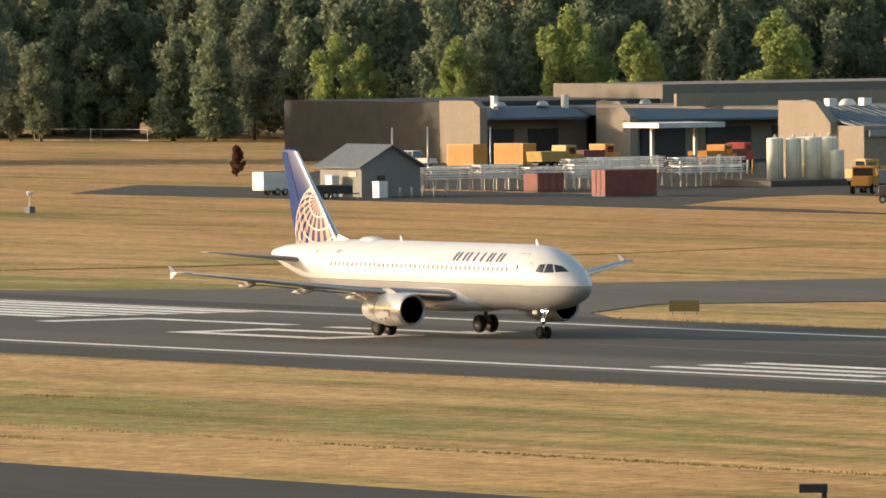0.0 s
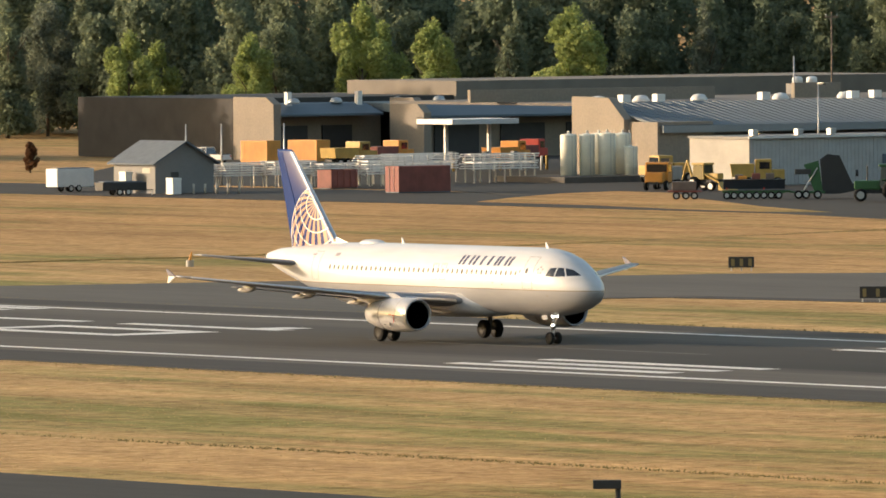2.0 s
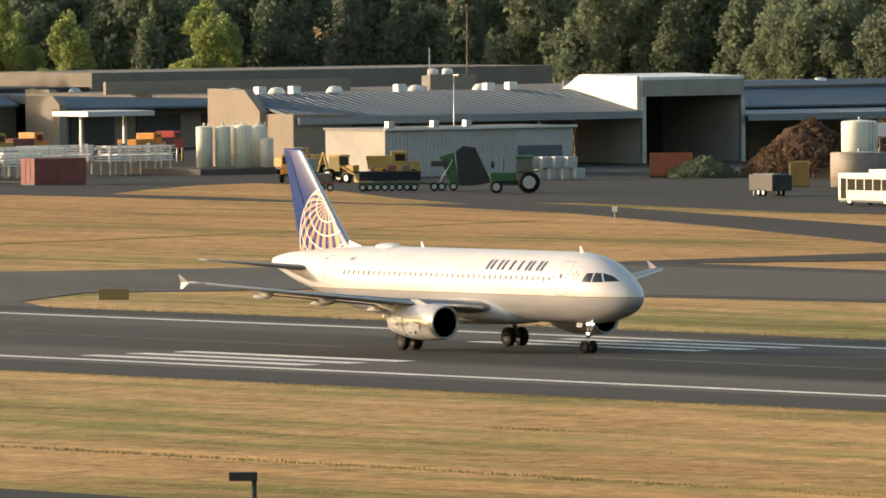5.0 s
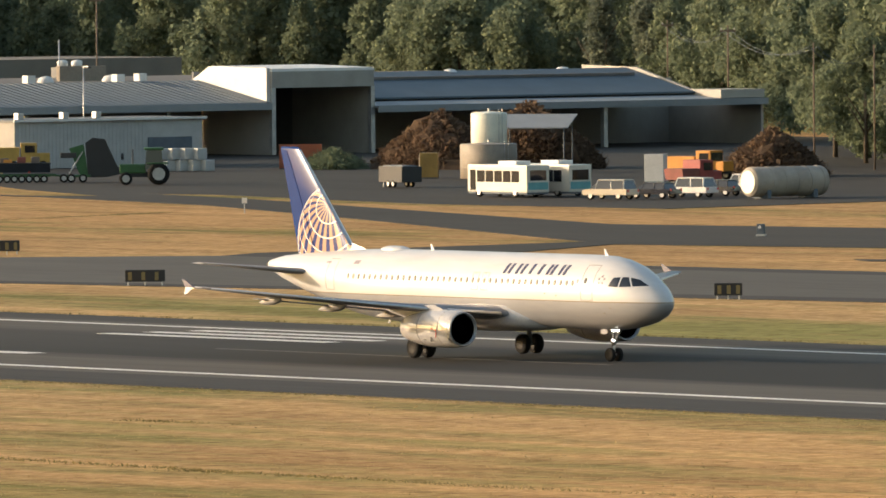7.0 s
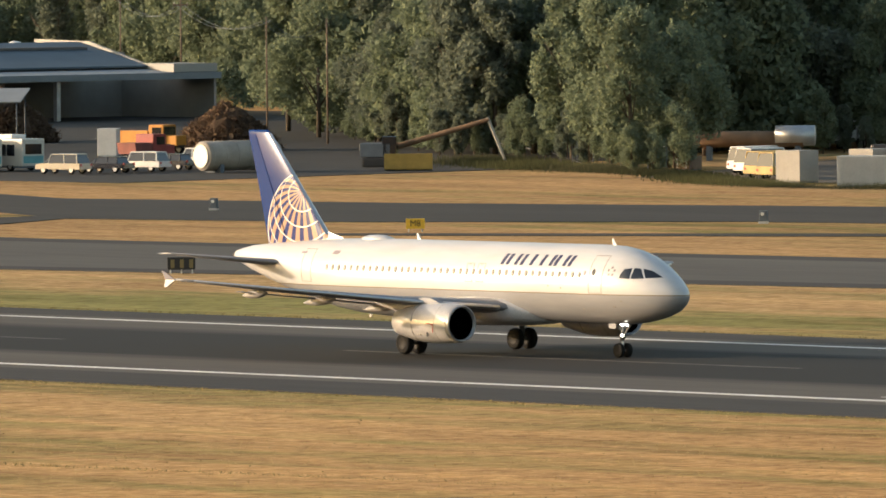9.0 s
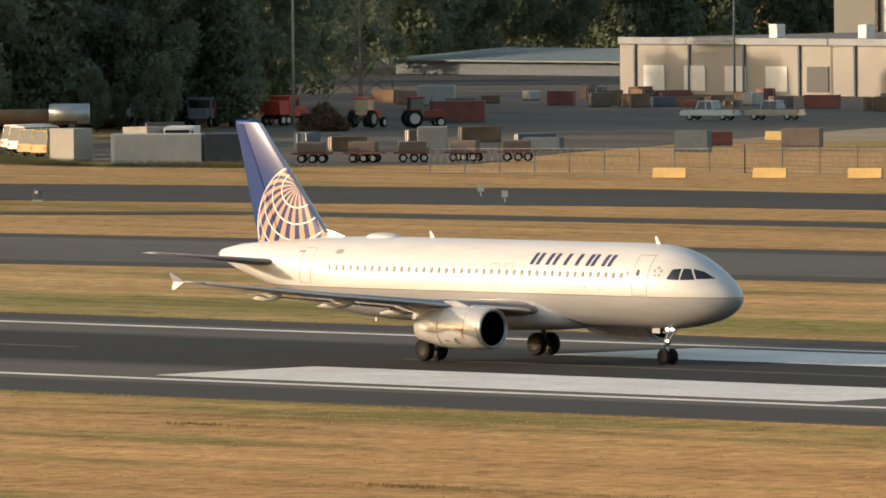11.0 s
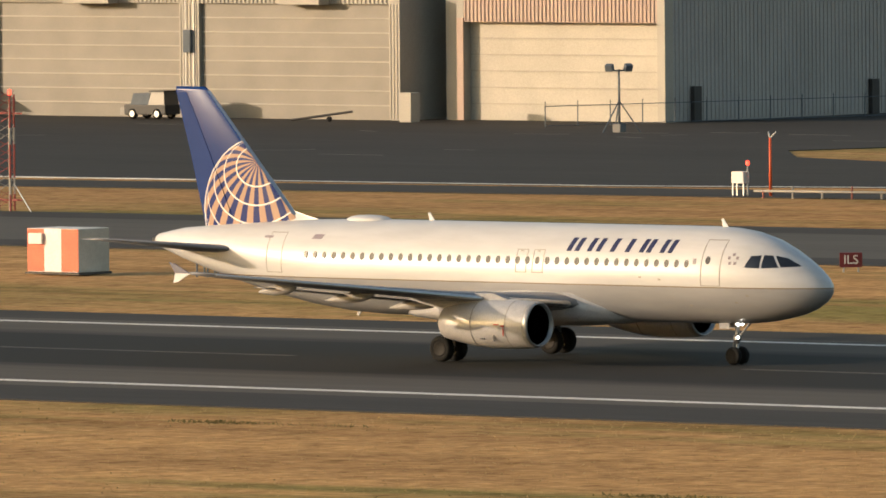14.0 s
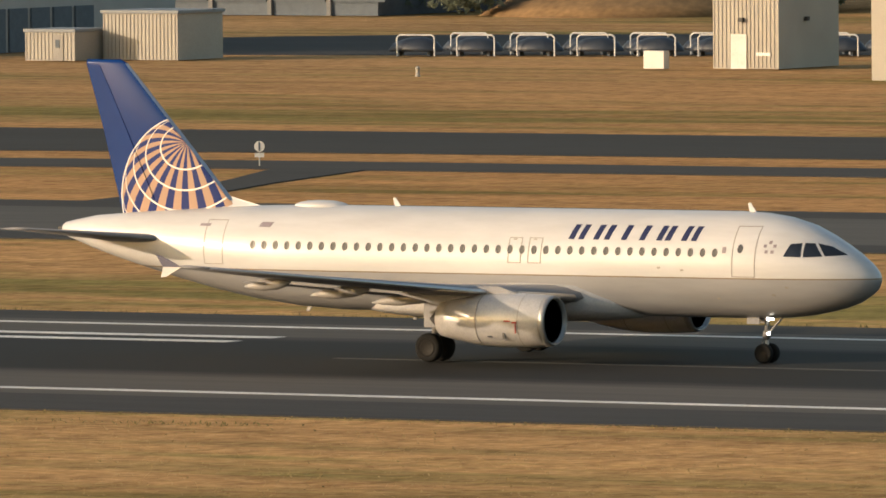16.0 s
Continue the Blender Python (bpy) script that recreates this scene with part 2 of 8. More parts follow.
EARTH = surface("dry_brown_bank", (0.19, 0.115, 0.05), 0.95, vary=0.22, scale=0.25, vary2=0.2, scale2=1.6, bump=0.5)
DULLRED = surface("dull_red_paint", (0.26, 0.045, 0.035), 0.65, vary=0.2)

# ---- shapes ----
def mesh_of(name, bm, mats=(), smooth=False):
    bmesh.ops.recalc_face_normals(bm, faces=bm.faces[:])
    me = bpy.data.meshes.new(name)
    bm.to_mesh(me)
    bm.free()
    for m in (mats if isinstance(mats, (list, tuple)) else [mats]):
        me.materials.append(m)
    if smooth:
        me.shade_smooth()
    return me


def part(name, bm, material, parent, label="", smooth=False, m=None):
    ob = new(name, mesh_of(name, bm, material, smooth))
    ob.parent = parent
    if m is not None:
        ob.matrix_basis = m
    return tagged(ob, label)


def thing(name, label, category, m=None, group="", kind="", bm=None, material=None, smooth=False):
    ob = new(name, mesh_of(name, bm, material, smooth) if bm else None)
    if m is not None:
        ob.matrix_basis = m
    return tagged(ob, label, category, group, kind)


def add_box(bm, x0, x1, y0, y1, z0, z1, bevel=0.0, m=None, mat=0):
    v = [bm.verts.new((x, y, z)) for z in (z0, z1) for x, y in ((x0, y0), (x1, y0), (x1, y1), (x0, y1))]
    f = [bm.faces.new([v[i] for i in q]) for q in ((3, 2, 1, 0), (4, 5, 6, 7), (0, 1, 5, 4), (1, 2, 6, 5), (2, 3, 7, 6), (3, 0, 4, 7))]
    for k in f:
        k.material_index = mat
    if m is not None:
        bmesh.ops.transform(bm, matrix=m, verts=v)
    if bevel:
        bmesh.ops.bevel(bm, geom=list({e for k in f for e in k.edges}), offset=bevel, segments=2, affect="EDGES", profile=0.7)
    return bm


def box(x0, x1, y0, y1, z0, z1, bevel=0.0, m=None):
    return add_box(bmesh.new(), x0, x1, y0, y1, z0, z1, bevel, m)


def add_tube(bm, a, b, r0, r1=None, seg=12, caps=True):
    a, b = Vector(a), Vector(b)
    r1 = r0 if r1 is None else r1
    turn = (b - a).to_track_quat("Z", "Y").to_matrix()
    rings = []
    for p, r in ((a, r0), (b, r1)):
        rings.append([bm.verts.new(p + turn @ Vector((r * math.cos(2 * math.pi * i / seg), r * math.sin(2 * math.pi * i / seg), 0))) for i in range(seg)])
    for i in range(seg):
        bm.faces.new((rings[0][i], rings[0][(i + 1) % seg], rings[1][(i + 1) % seg], rings[1][i]))
    if caps:
        bm.faces.new(rings[0][::-1])
        bm.faces.new(rings[1])
    return bm


def tube(a, b, r0, r1=None, seg=12):
    return add_tube(bmesh.new(), a, b, r0, r1, seg)


def add_loft(bm, rings, closed=True, caps=True):
    vs = [[bm.verts.new(p) for p in ring] for ring in rings]
    k = len(vs[0])
    for a, b in zip(vs, vs[1:]):
        for i in range(k if closed else k - 1):
            bm.faces.new((a[i], a[(i + 1) % k], b[(i + 1) % k], b[i]))
    if caps:
        bm.faces.new(vs[0][::-1])
        bm.faces.new(vs[-1])
    return bm


def add_lathe(bm, profile, seg=24, axis="Z", at=(0, 0, 0)):
    """Turn a profile of (along, radius) round an axis."""
    rings = []
    for s, r in profile:
        ring = []
        for i in range(seg):
            c, d = r * math.cos(2 * math.pi * i / seg), r * math.sin(2 * math.pi * i / seg)
            p = {"Z": (c, d, s), "X": (s, c, d), "Y": (d, s, c)}[axis]
            ring.append(Vector(p) + Vector(at))
        rings.append(ring)
    return add_loft(bm, rings)


def add_poly(bm, pts, z0, z1):
    """An upright prism over an outline of (x, y)."""
    lo, hi = [bm.verts.new((x, y, z0)) for x, y in pts], [bm.verts.new((x, y, z1)) for x, y in pts]
    bm.faces.new(lo[::-1])
    bm.faces.new(hi)
    k = len(pts)
    for i in range(k):
        bm.faces.new((lo[i], lo[(i + 1) % k], hi[(i + 1) % k], hi[i]))
    return bm


def add_wall(bm, pts, y0, y1):
    """A prism over an outline of (x, z), from y0 to y1."""
    lo, hi = [bm.verts.new((x, y0, z)) for x, z in pts], [bm.verts.new((x, y1, z)) for x, z in pts]
    bm.faces.new(lo)
    bm.faces.new(hi[::-1])
    k = len(pts)
    for i in range(k):
        bm.faces.new((lo[(i + 1) % k], lo[i], hi[i], hi[(i + 1) % k]))
    return bm


# ---- ground ----
def make_ground():
    bm = bmesh.new()
    xs = [-9000, -4000, -2600] + [-2000 + 25 * i for i in range(85)] + [400, 1500, 5000]
    ys = [-3000, -800] + [150 + 22 * i for i in range(60)] + [1700, 2300, 3500, 9000]
    grid = []
    for y in ys:
        row = []
        for x in xs:
            row.append(bm.verts.new((x, y, ground_z(x, y))))
        grid.append(row)
    for a, b in zip(grid, grid[1:]):
        for i in range(len(xs) - 1):
            bm.faces.new((a[i], a[i + 1], b[i + 1], b[i]))
    return thing("ground", "dry golden airfield grass with green patches", "ground", kind="structure", bm=bm, material=GRASS, smooth=True)


def ground_z(x, y):
    return -0.06


make_ground()


def slab(name, label, category, material, pts, top=0.0, kind="structure", thick=0.25):
    return thing(name, label, category, kind=kind, bm=add_poly(bmesh.new(), pts, top - thick, top), material=material)


def crown_z(y):
    return 0.09 * max(0.0, 1 - abs(y - 391.0) / 24.5)


rw = bmesh.new()
rows = [[rw.verts.new((x, y, crown_z(y) if z > -0.2 else z)) for x in (-1500, -900, -300, 300)] for y, z in [(366.5, -0.25)] + [(366.5 + 47 * i / 24, 0) for i in range(25)] + [(413.5, -0.25)]]
for ra, rb in zip(rows, rows[1:]):
    for i in range(3):
        rw.faces.new((ra[i], ra[i + 1], rb[i + 1], rb[i]))
runway = thing("runway", "grooved grey asphalt runway darkened by tyre rubber", "runway", kind="structure", bm=rw, material=RUNWAY)
slab("runway_shoulder", "dark asphalt runway shoulder beside the grass", "pavement", SHOULDER, [(-1500, 357.8), (300, 357.8), (300, 366.5), (-1500, 366.5)])
slab("runway_shoulder", "dark asphalt runway shoulder beside the grass", "pavement", SHOULDER, [(-1500, 413.5), (300, 413.5), (300, 419.4), (-1500, 419.4)])
slab("apron", "dark asphalt taxiway nearest the camera", "pavement", ASPHALT, [(-1500, 150), (300, 150), (300, 281), (-1500, 281)])
slab("taxiway", "grey taxiway parallel to the runway with curved links", "taxiway", CONCRETE, [
    (300, 486), (-420, 486), (-504, 481), (-575, 471), (-626, 462), (-657, 455), (-664, 438), (-652, 425), (-640, 419.4), (-738, 419.4), (-724, 425), (-716, 437), (-708, 465), (-700, 488), (-690, 500),
    (-650, 499), (-616, 501), (-515, 509), (-440, 512), (300, 512)])
slab("taxiway_shoulder", "dark asphalt shoulder along the taxiway", "pavement", SHOULDER, [(300, 478.5), (-420, 479.5), (-504, 476), (-575, 466), (-626, 458), (-657, 452), (-657, 455), (-626, 462), (-575, 471), (-504, 481), (-420, 486), (300, 486)])
slab("taxiway_shoulder", "dark asphalt shoulder along the taxiway", "pavement", SHOULDER, [(300, 512), (-440, 512), (-515, 509), (-616, 501), (-650, 499), (-690, 500), (-694, 506), (-650, 504), (-616, 506), (-515, 515), (-440, 519), (300, 519)])
slab("service_road", "dark asphalt road towards the yard", "road", ASPHALT, [(-690, 500), (-694, 506), (-697, 539), (-774, 572), (-814, 588), (-852, 597), (-907, 598), (-1010, 596), (-1040, 622), (-954, 628), (-863, 612), (-831, 604), (-735, 571), (-700, 578),
    (-666, 590), (-620, 602), (-580, 603.5), (-556, 577.4), (-584, 574), (-640, 560), (-664, 543), (-690, 536), (-680, 520)], top=-0.007)
slab("far_road", "dark asphalt road beyond the sheds", "road", SHOULDER, [(-500, 792), (-491, 801), (-479, 811), (-380, 840), (-300, 850), (-300, 790), (-380, 776), (-448, 760.5), (-466, 757.5)], top=-0.02)
slab("perimeter_track", "narrow dirt-edged asphalt track in dry grass", "road", SHOULDER, [(300, 560), (-345, 560), (-420, 556), (-520, 549), (-600, 545), (-641, 521), (-645, 523), (-602, 551), (-520, 558), (-420, 567), (-345, 571), (300, 572)])
slab("perimeter_track", "dark dirt path cutting across dry grass", "road", SHOULDER, [(-326.5, 519), (-322.5, 519), (-325.5, 531), (-329.5, 543), (-334, 560), (-340, 560), (-333.8, 545), (-329, 531)])
slab("hangar_apron", "wide dark asphalt apron before the hangars", "pavement", ASPHALT, [(-580, 603.5), (-556, 577.4), (-533, 578.5), (-520.5, 572), (-514.5, 567.5), (-513, 563.6), (-440, 567.5), (-400, 578), (-345, 583), (300, 584), (300, 616), (-430, 614), (-446, 610), (-462, 617), (-471, 628), (-468.5, 639),
    (-470, 648), (-474, 663), (-478.5, 692), (-480, 722), (-478, 742), (-505, 748), (-640, 742), (-640, 676), (-578, 668), (-583, 649), (-580, 638), (-571, 613)])
slab("yard", "dark worn asphalt of the maintenance yard", "pavement", ASPHALT, [(-770, 604), (-801, 602), (-845, 611), (-870, 607), (-900, 617), (-960, 631), (-1030, 630), (-1110, 690), (-1150, 800), (-985, 810), (-900, 790), (-820, 720), (-776, 650)], top=-0.012)
slab("verge", "dry grass island in the yard asphalt", "grass", GRASS, [(-912, 605), (-923, 616), (-935, 630), (-938, 639), (-927, 638), (-908, 627), (-874, 611), (-850, 602), (-857, 599), (-871, 600), (-891, 604)], top=0.004)
slab("storage_yard", "grey dirt and asphalt storage yard", "pavement", DIRT, [(-745, 640), (-690, 634), (-682, 646), (-700, 672), (-716, 704), (-738, 748), (-752, 790), (-738, 830), (-760, 870), (-900, 880), (-960, 850), (-820, 760)], top=-0.02)
DUST = make_asphalt("pale_dirt_road", (0.21, 0.155, 0.095), (0.36, 0.275, 0.175))
slab("dirt_road", "pale dirt road through the dry lot", "road", DUST, [(-716, 704), (-690, 722), (-664, 741), (-640, 750), (-640, 790), (-680, 800), (-716, 806), (-752, 790), (-738, 748)], top=-0.03)
slab("parking_lot", "dark asphalt car park far behind the storage yard", "pavement", SHOULDER, [(-905, 800), (-962, 856), (-1012, 902), (-1072, 965), (-1112, 1060), (-960, 1060), (-800, 905), (-815, 868), (-842, 806)], top=-0.025)
thing("apron_edge_line", "pale painted line along the apron edge", "marking", kind="structure", bm=add_poly(bmesh.new(), [(-512, 563.5), (-440, 567.6), (-400, 578), (-400, 579), (-440, 568.6), (-512, 564.5)], -0.03, 0.006), material=PAINT)


SCUFF = surface("pale_scuffed_paint", (0.16, 0.145, 0.125), 0.85, vary=0.4, scale=0.6)
rs_ = random.Random(77)
for i in range(26):
    x, y, w = rs_.uniform(-585, -470), rs_.uniform(600, 662), rs_.uniform(0.8, 3.2)
    thing("pavement_scuff", "faint pale scuff of old paint on the asphalt", "marking", pose(x, y, 0, 0, 0, rs_.choice((0, 4, -25, 60))), kind="structure", bm=box(-w, w, -0.12, 0.12, -0.02, 0.005), material=SCUFF)
WORN = surface("worn_runway_paint", (0.05, 0.047, 0.043), 0.8, vary=0.35, scale=0.4)


def marking(name, x0, x1, y0, y1, label="worn white runway paint", material=None):
    bm = bmesh.new()
    k = max(1, int((y1 - y0) / 1.9))
    for i in range(k):
        a, b = y0 + (y1 - y0) * i / k, y0 + (y1 - y0) * (i + 1) / k
        v = [bm.verts.new((x, y, crown_z(y) + h)) for h in (-0.02, 0.006) for x, y in ((x0, a), (x1, a), (x1, b), (x0, b))]
        for q in ((3, 2, 1, 0), (4, 5, 6, 7), (0, 1, 5, 4), (1, 2, 6, 5), (2, 3, 7, 6), (3, 0, 4, 7)):
            bm.faces.new([v[j] for j in q])
    ob = new(name, mesh_of(name, bm, material or PAINT))
    ob.parent = runway
    return tagged(ob, label)


marking("edge_line", -1500, 300, 368.9, 369.8)
marking("edge_line", -1500, 300, 410.4, 411.3)
# touchdown bars: three, two and one a side; the aiming blocks
for x0, ys in ((-565.0, (372.9, 376.2, 379.5)), (-267.3, (377.0, 380.5))):
    for y in ys:
        marking("touchdown_bar", x0, x0 + 22.8, y - 0.55, y + 0.85)
        marking("touchdown_bar", x0, x0 + 22.8, 780.2 - y - 0.65, 780.2 - y + 0.65)
for i in range(6):
    marking("threshold_bar", -711.0, -669.5, 393.2 + 2.95 * i, 394.95 + 2.95 * i)
    marking("threshold_bar", -711.0, -669.5, 385.05 - 2.95 * i, 386.8 - 2.95 * i)
# runway number and letter
for x0, x1, y0, y1 in ((-663, -643.5, 395.6, 397.0), (-663, -660.6, 388.4, 395.6)):
    marking("number_letter_l", x0, x1, y0, y1)
for x0, x1, y0, y1 in ((-638, -619, 383.4, 384.9), (-638, -619, 389.6, 391.1), (-638, -635.6, 384.9, 389.6), (-621.4, -619, 384.9, 389.6)):
    marking("number_zero", x0, x1, y0, y1)
for x0, x1, y0, y1 in ((-638, -619, 395.2, 396.7), (-624, -621, 396.7, 399.4)):
    marking("number_one", x0, x1, y0, y1)
for i in range(12):
    marking("centre_line", -600 + i * 61, -563.4 + i * 61, 389.85, 390.35, "worn white centre line under tyre rubber", WORN)
marking("aiming_block", -415.0, -369.5, 371.8, 382.2)
marking("aiming_block", -415.0, -369.5, 398.2, 408.4)

# ---- airliner ----
def ring_at(x, zc, hw, hh, seg=72, top=1.0):
    pts = []
    for i in range(seg):
        a = 2 * math.pi * i / seg
        pts.append((-x, hw * math.sin(a), zc + hh * math.cos(a) * (top if math.cos(a) > 0 else 1)))
    return pts


STATIONS = [(0.05, 3.30, 0.03, 0.03), (0.10, 3.30, 0.20, 0.19), (0.24, 3.30, 0.42, 0.40), (0.5, 3.31, 0.67, 0.64), (1.0, 3.35, 1.00, 0.97), (1.6, 3.43, 1.29, 1.26), (2.2, 3.53, 1.49, 1.50),
            (3.0, 3.64, 1.69, 1.76), (4.0, 3.73, 1.85, 1.95), (5.0, 3.78, 1.94, 2.04), (6.2, 3.80, 1.975, 2.07), (10, 3.80, 1.975, 2.07), (14, 3.80, 1.975, 2.07), (18, 3.80, 1.975, 2.07),
            (22, 3.80, 1.975, 2.07), (24, 3.81, 1.97, 2.06), (26, 3.86, 1.93, 1.99), (28, 3.96, 1.81, 1.84), (30, 4.10, 1.59, 1.60), (32, 4.27, 1.29, 1.30), (34, 4.47, 0.93, 0.97), (35.5, 4.63, 0.64, 0.69),
            (36.5, 4.71, 0.38, 0.42), (37.0, 4.74, 0.26, 0.28), (37.15, 4.75, 0.15, 0.16)]


def body_at(x):
    for a, b in zip(STATIONS, STATIONS[1:]):
        if a[0] <= x <= b[0]:
            f = (x - a[0]) / (b[0] - a[0])
            return [p + (q - p) * f for p, q in zip(a, b)][1:]
    return STATIONS[-1][1:]


def side_y(x, z):
    zc, hw, hh = body_at(x)
    return hw * math.sqrt(max(0.0, 1 - ((z - zc) / hh) ** 2))


def make_skin():
    """White upper body and grey belly with a thin gold line between them; faint frames and rain streaks."""
    m, nt, n, l, b = nodes_of("airliner_paint")
    tc = n.new("ShaderNodeTexCoord").outputs["Object"]
    xyz = n.new("ShaderNodeSeparateXYZ")
    l.new(tc, xyz.inputs[0])
    dirt = noise_at(n, l, tc, 0.9, 6, (0.35, 1, 2.0))
    wear = ramp(n, l, dirt, [(0.3, (0.86, 0.86, 0.86)), (0.65, (1, 1, 1))])
    upper, lower = (0.56, 0.555, 0.55), (0.31, 0.31, 0.315)
    low = steps(n, l, xyz.outputs[2], 3.35, 3.31)
    line = maths(n, l, "MULTIPLY", steps(n, l, xyz.outputs[2], 3.32, 3.325), steps(n, l, xyz.outputs[2], 3.37, 3.365))
    base = mixed(n, l, line, mixed(n, l, low, upper, lower), (0.20, 0.14, 0.075))
    mul = n.new("ShaderNodeMix")
    mul.data_type, mul.blend_type = "RGBA", "MULTIPLY"
    mul.inputs[0].default_value = 1.0
    l.new(base, mul.inputs[6])
    l.new(wear, mul.inputs[7])
    l.new(mul.outputs[2], b.inputs["Base Color"])
    b.inputs["Roughness"].default_value = 0.38
    b.inputs["Coat Weight"].default_value, b.inputs["Coat Roughness"].default_value = 0.3, 0.15
    bp = n.new("ShaderNodeBump")
    bp.inputs["Strength"].default_value, bp.inputs["Distance"].default_value = 0.15, 0.02
    l.new(noise_at(n, l, tc, 0.7, 3, (1, 1, 1)), bp.inputs["Height"])
    l.new(bp.outputs[0], b.inputs["Normal"])
    return m


def make_fin_paint():
    """Deep blue fin with a globe of gold bars and white rings, tilted towards the front."""
    m, nt, n, l, b = nodes_of("fin_paint")
    tc = n.new("ShaderNodeTexCoord").outputs["Object"]
    xyz = n.new("ShaderNodeSeparateXYZ")
    l.new(tc, xyz.inputs[0])
    u = maths(n, l, "DIVIDE", maths(n, l, "ADD", xyz.outputs[0], 31.0), 3.40)
    v = maths(n, l, "DIVIDE", maths(n, l, "SUBTRACT", xyz.outputs[2], 6.0), 3.40)
    rr = maths(n, l, "ADD", maths(n, l, "MULTIPLY", u, u), maths(n, l, "MULTIPLY", v, v))
    inside = maths(n, l, "LESS_THAN", rr, 1.0)
    w = maths(n, l, "SQRT", maths(n, l, "MAXIMUM", maths(n, l, "SUBTRACT", 1.0, rr), 0.0))
    cmb = n.new("ShaderNodeCombineXYZ")
    for i, s in enumerate((u, v, w)):
        l.new(s, cmb.inputs[i])
    pole = Vector((-0.08, 0.665, 0.743)).normalized()
    east = pole.cross(Vector((0, 0, 1))).normalized()
    third = pole.cross(east)
    dots = []
    for axis in (pole, east, third):
        k = n.new("ShaderNodeVectorMath")
        k.operation = "DOT_PRODUCT"
        l.new(cmb.outputs[0], k.inputs[0])
        k.inputs[1].default_value = axis
        dots.append(k.outputs["Value"])
    lon = maths(n, l, "ARCTAN2", dots[1], dots[2])
    lat = maths(n, l, "ARCCOSINE", maths(n, l, "MINIMUM", maths(n, l, "MAXIMUM", dots[0], -1.0), 1.0))
    bars = maths(n, l, "LESS_THAN", maths(n, l, "FRACT", maths(n, l, "MULTIPLY", maths(n, l, "ADD", lon, 7.0), 20 / (2 * math.pi))), 0.5)
    rings = maths(n, l, "MULTIPLY", maths(n, l, "GREATER_THAN", lat, 0.3), maths(n, l, "LESS_THAN", maths(n, l, "FRACT", maths(n, l, "MULTIPLY", maths(n, l, "SUBTRACT", lat, 0.36), 1 / 0.25)), 0.085))
    rim = maths(n, l, "GREATER_THAN", rr, 0.970)
    blue = mixed(n, l, noise_at(n, l, tc, 0.8, 4), (0.003, 0.028, 0.135), (0.006, 0.037, 0.170))
    globe = mixed(n, l, maths(n, l, "MAXIMUM", rings, rim), mixed(n, l, bars, (0.020, 0.035, 0.14), (0.41, 0.275, 0.195)), (0.78, 0.74, 0.68))
    l.new(mixed(n, l, inside, blue, globe), b.inputs["Base Color"])
    b.inputs["Roughness"].default_value = 0.24
    b.inputs["Specular IOR Level"].default_value = 0.13
    return m


SKIN, FIN_PAINT = make_skin(), make_fin_paint()
ALU = surface("bare_aluminium", (0.62, 0.61, 0.60), 0.28, 0.9, 0.06, 1.0)
WING_GREY = surface("wing_grey", (0.20, 0.20, 0.21), 0.45, 0.0, 0.10, 0.6)
COWL = surface("cowl_paint", (0.42, 0.41, 0.40), 0.34, 0.12, 0.10, 1.2, coat=0.3)
DARK = surface("dark_duct", (0.035, 0.033, 0.032), 0.6, 0.0)
LIP = surface("dull_intake_lip", (0.33, 0.325, 0.32), 0.42, 0.5, 0.08, 1.0)
DUCT = surface("intake_duct", (0.26, 0.25, 0.24), 0.5, vary=0.1)
TYRE = surface("tyre_rubber", (0.014, 0.014, 0.014), 0.85)
TYRE.node_tree.nodes["Principled BSDF"].inputs["Specular IOR Level"].default_value = 0.12
RIMGREY = surface("brake_dusted_rim", (0.015, 0.014, 0.013), 0.55, 0.0, 0.15, 2.0)
RIMGREY.node_tree.nodes["Principled BSDF"].inputs["Specular IOR Level"].default_value = 0.1
FAIRING = surface("flap_fairing_grey", (0.30, 0.285, 0.27), 0.5, 0.0, 0.1, 0.8)
STEEL = surface("gear_steel", (0.16, 0.155, 0.15), 0.5, 0.3)
PANE = surface("cockpit_glass", (0.012, 0.014, 0.018), 0.08, coat=0.5, vary=0.0, vary2=0.0)
PORT = surface("cabin_window", (0.07, 0.066, 0.064), 0.15, vary=0.0, vary2=0.0)
NAVY = surface("navy_letter_paint", (0.015, 0.02, 0.07), 0.35, vary=0.05)
FLAGC = surface("faded_flag_paint", (0.25, 0.21, 0.23), 0.5)
SEAM = surface("door_seam", (0.30, 0.28, 0.25), 0.6)


def lamp_glow(name, colour, power):
    m, nt, n, l, b = nodes_of(name)
    b.inputs["Base Color"].default_value = (*colour, 1)
    b.inputs["Emission Color"].default_value = (*colour, 1)
    b.inputs["Emission Strength"].default_value = power
    return m


LAMP_ON = lamp_glow("landing_light_glow", (1.0, 0.95, 0.85), 12.0)


def aerofoil(chord, thick, k=10):
    """Outline of (back, up), round the section from the trailing edge over the top."""
    up, lo = [], []
    for i in range(k + 1):
        f = 0.5 - 0.5 * math.cos(math.pi * i / k)
        t = 5 * thick * (0.2969 * math.sqrt(f) - 0.126 * f - 0.3516 * f ** 2 + 0.2843 * f ** 3 - 0.1036 * f ** 4)
        up.append((f * chord, t * chord))
        lo.append((f * chord, -0.7 * t * chord))
    return up[::-1] + lo[1:-1]


def wing_mesh(side, sections):
    """sections: (out, leading edge back from the nose, height, chord, thickness)."""
    return add_loft(bmesh.new(), [[(-(le + bx), side * out, z + uz) for bx, uz in aerofoil(c, th)] for out, le, z, c, th in sections])


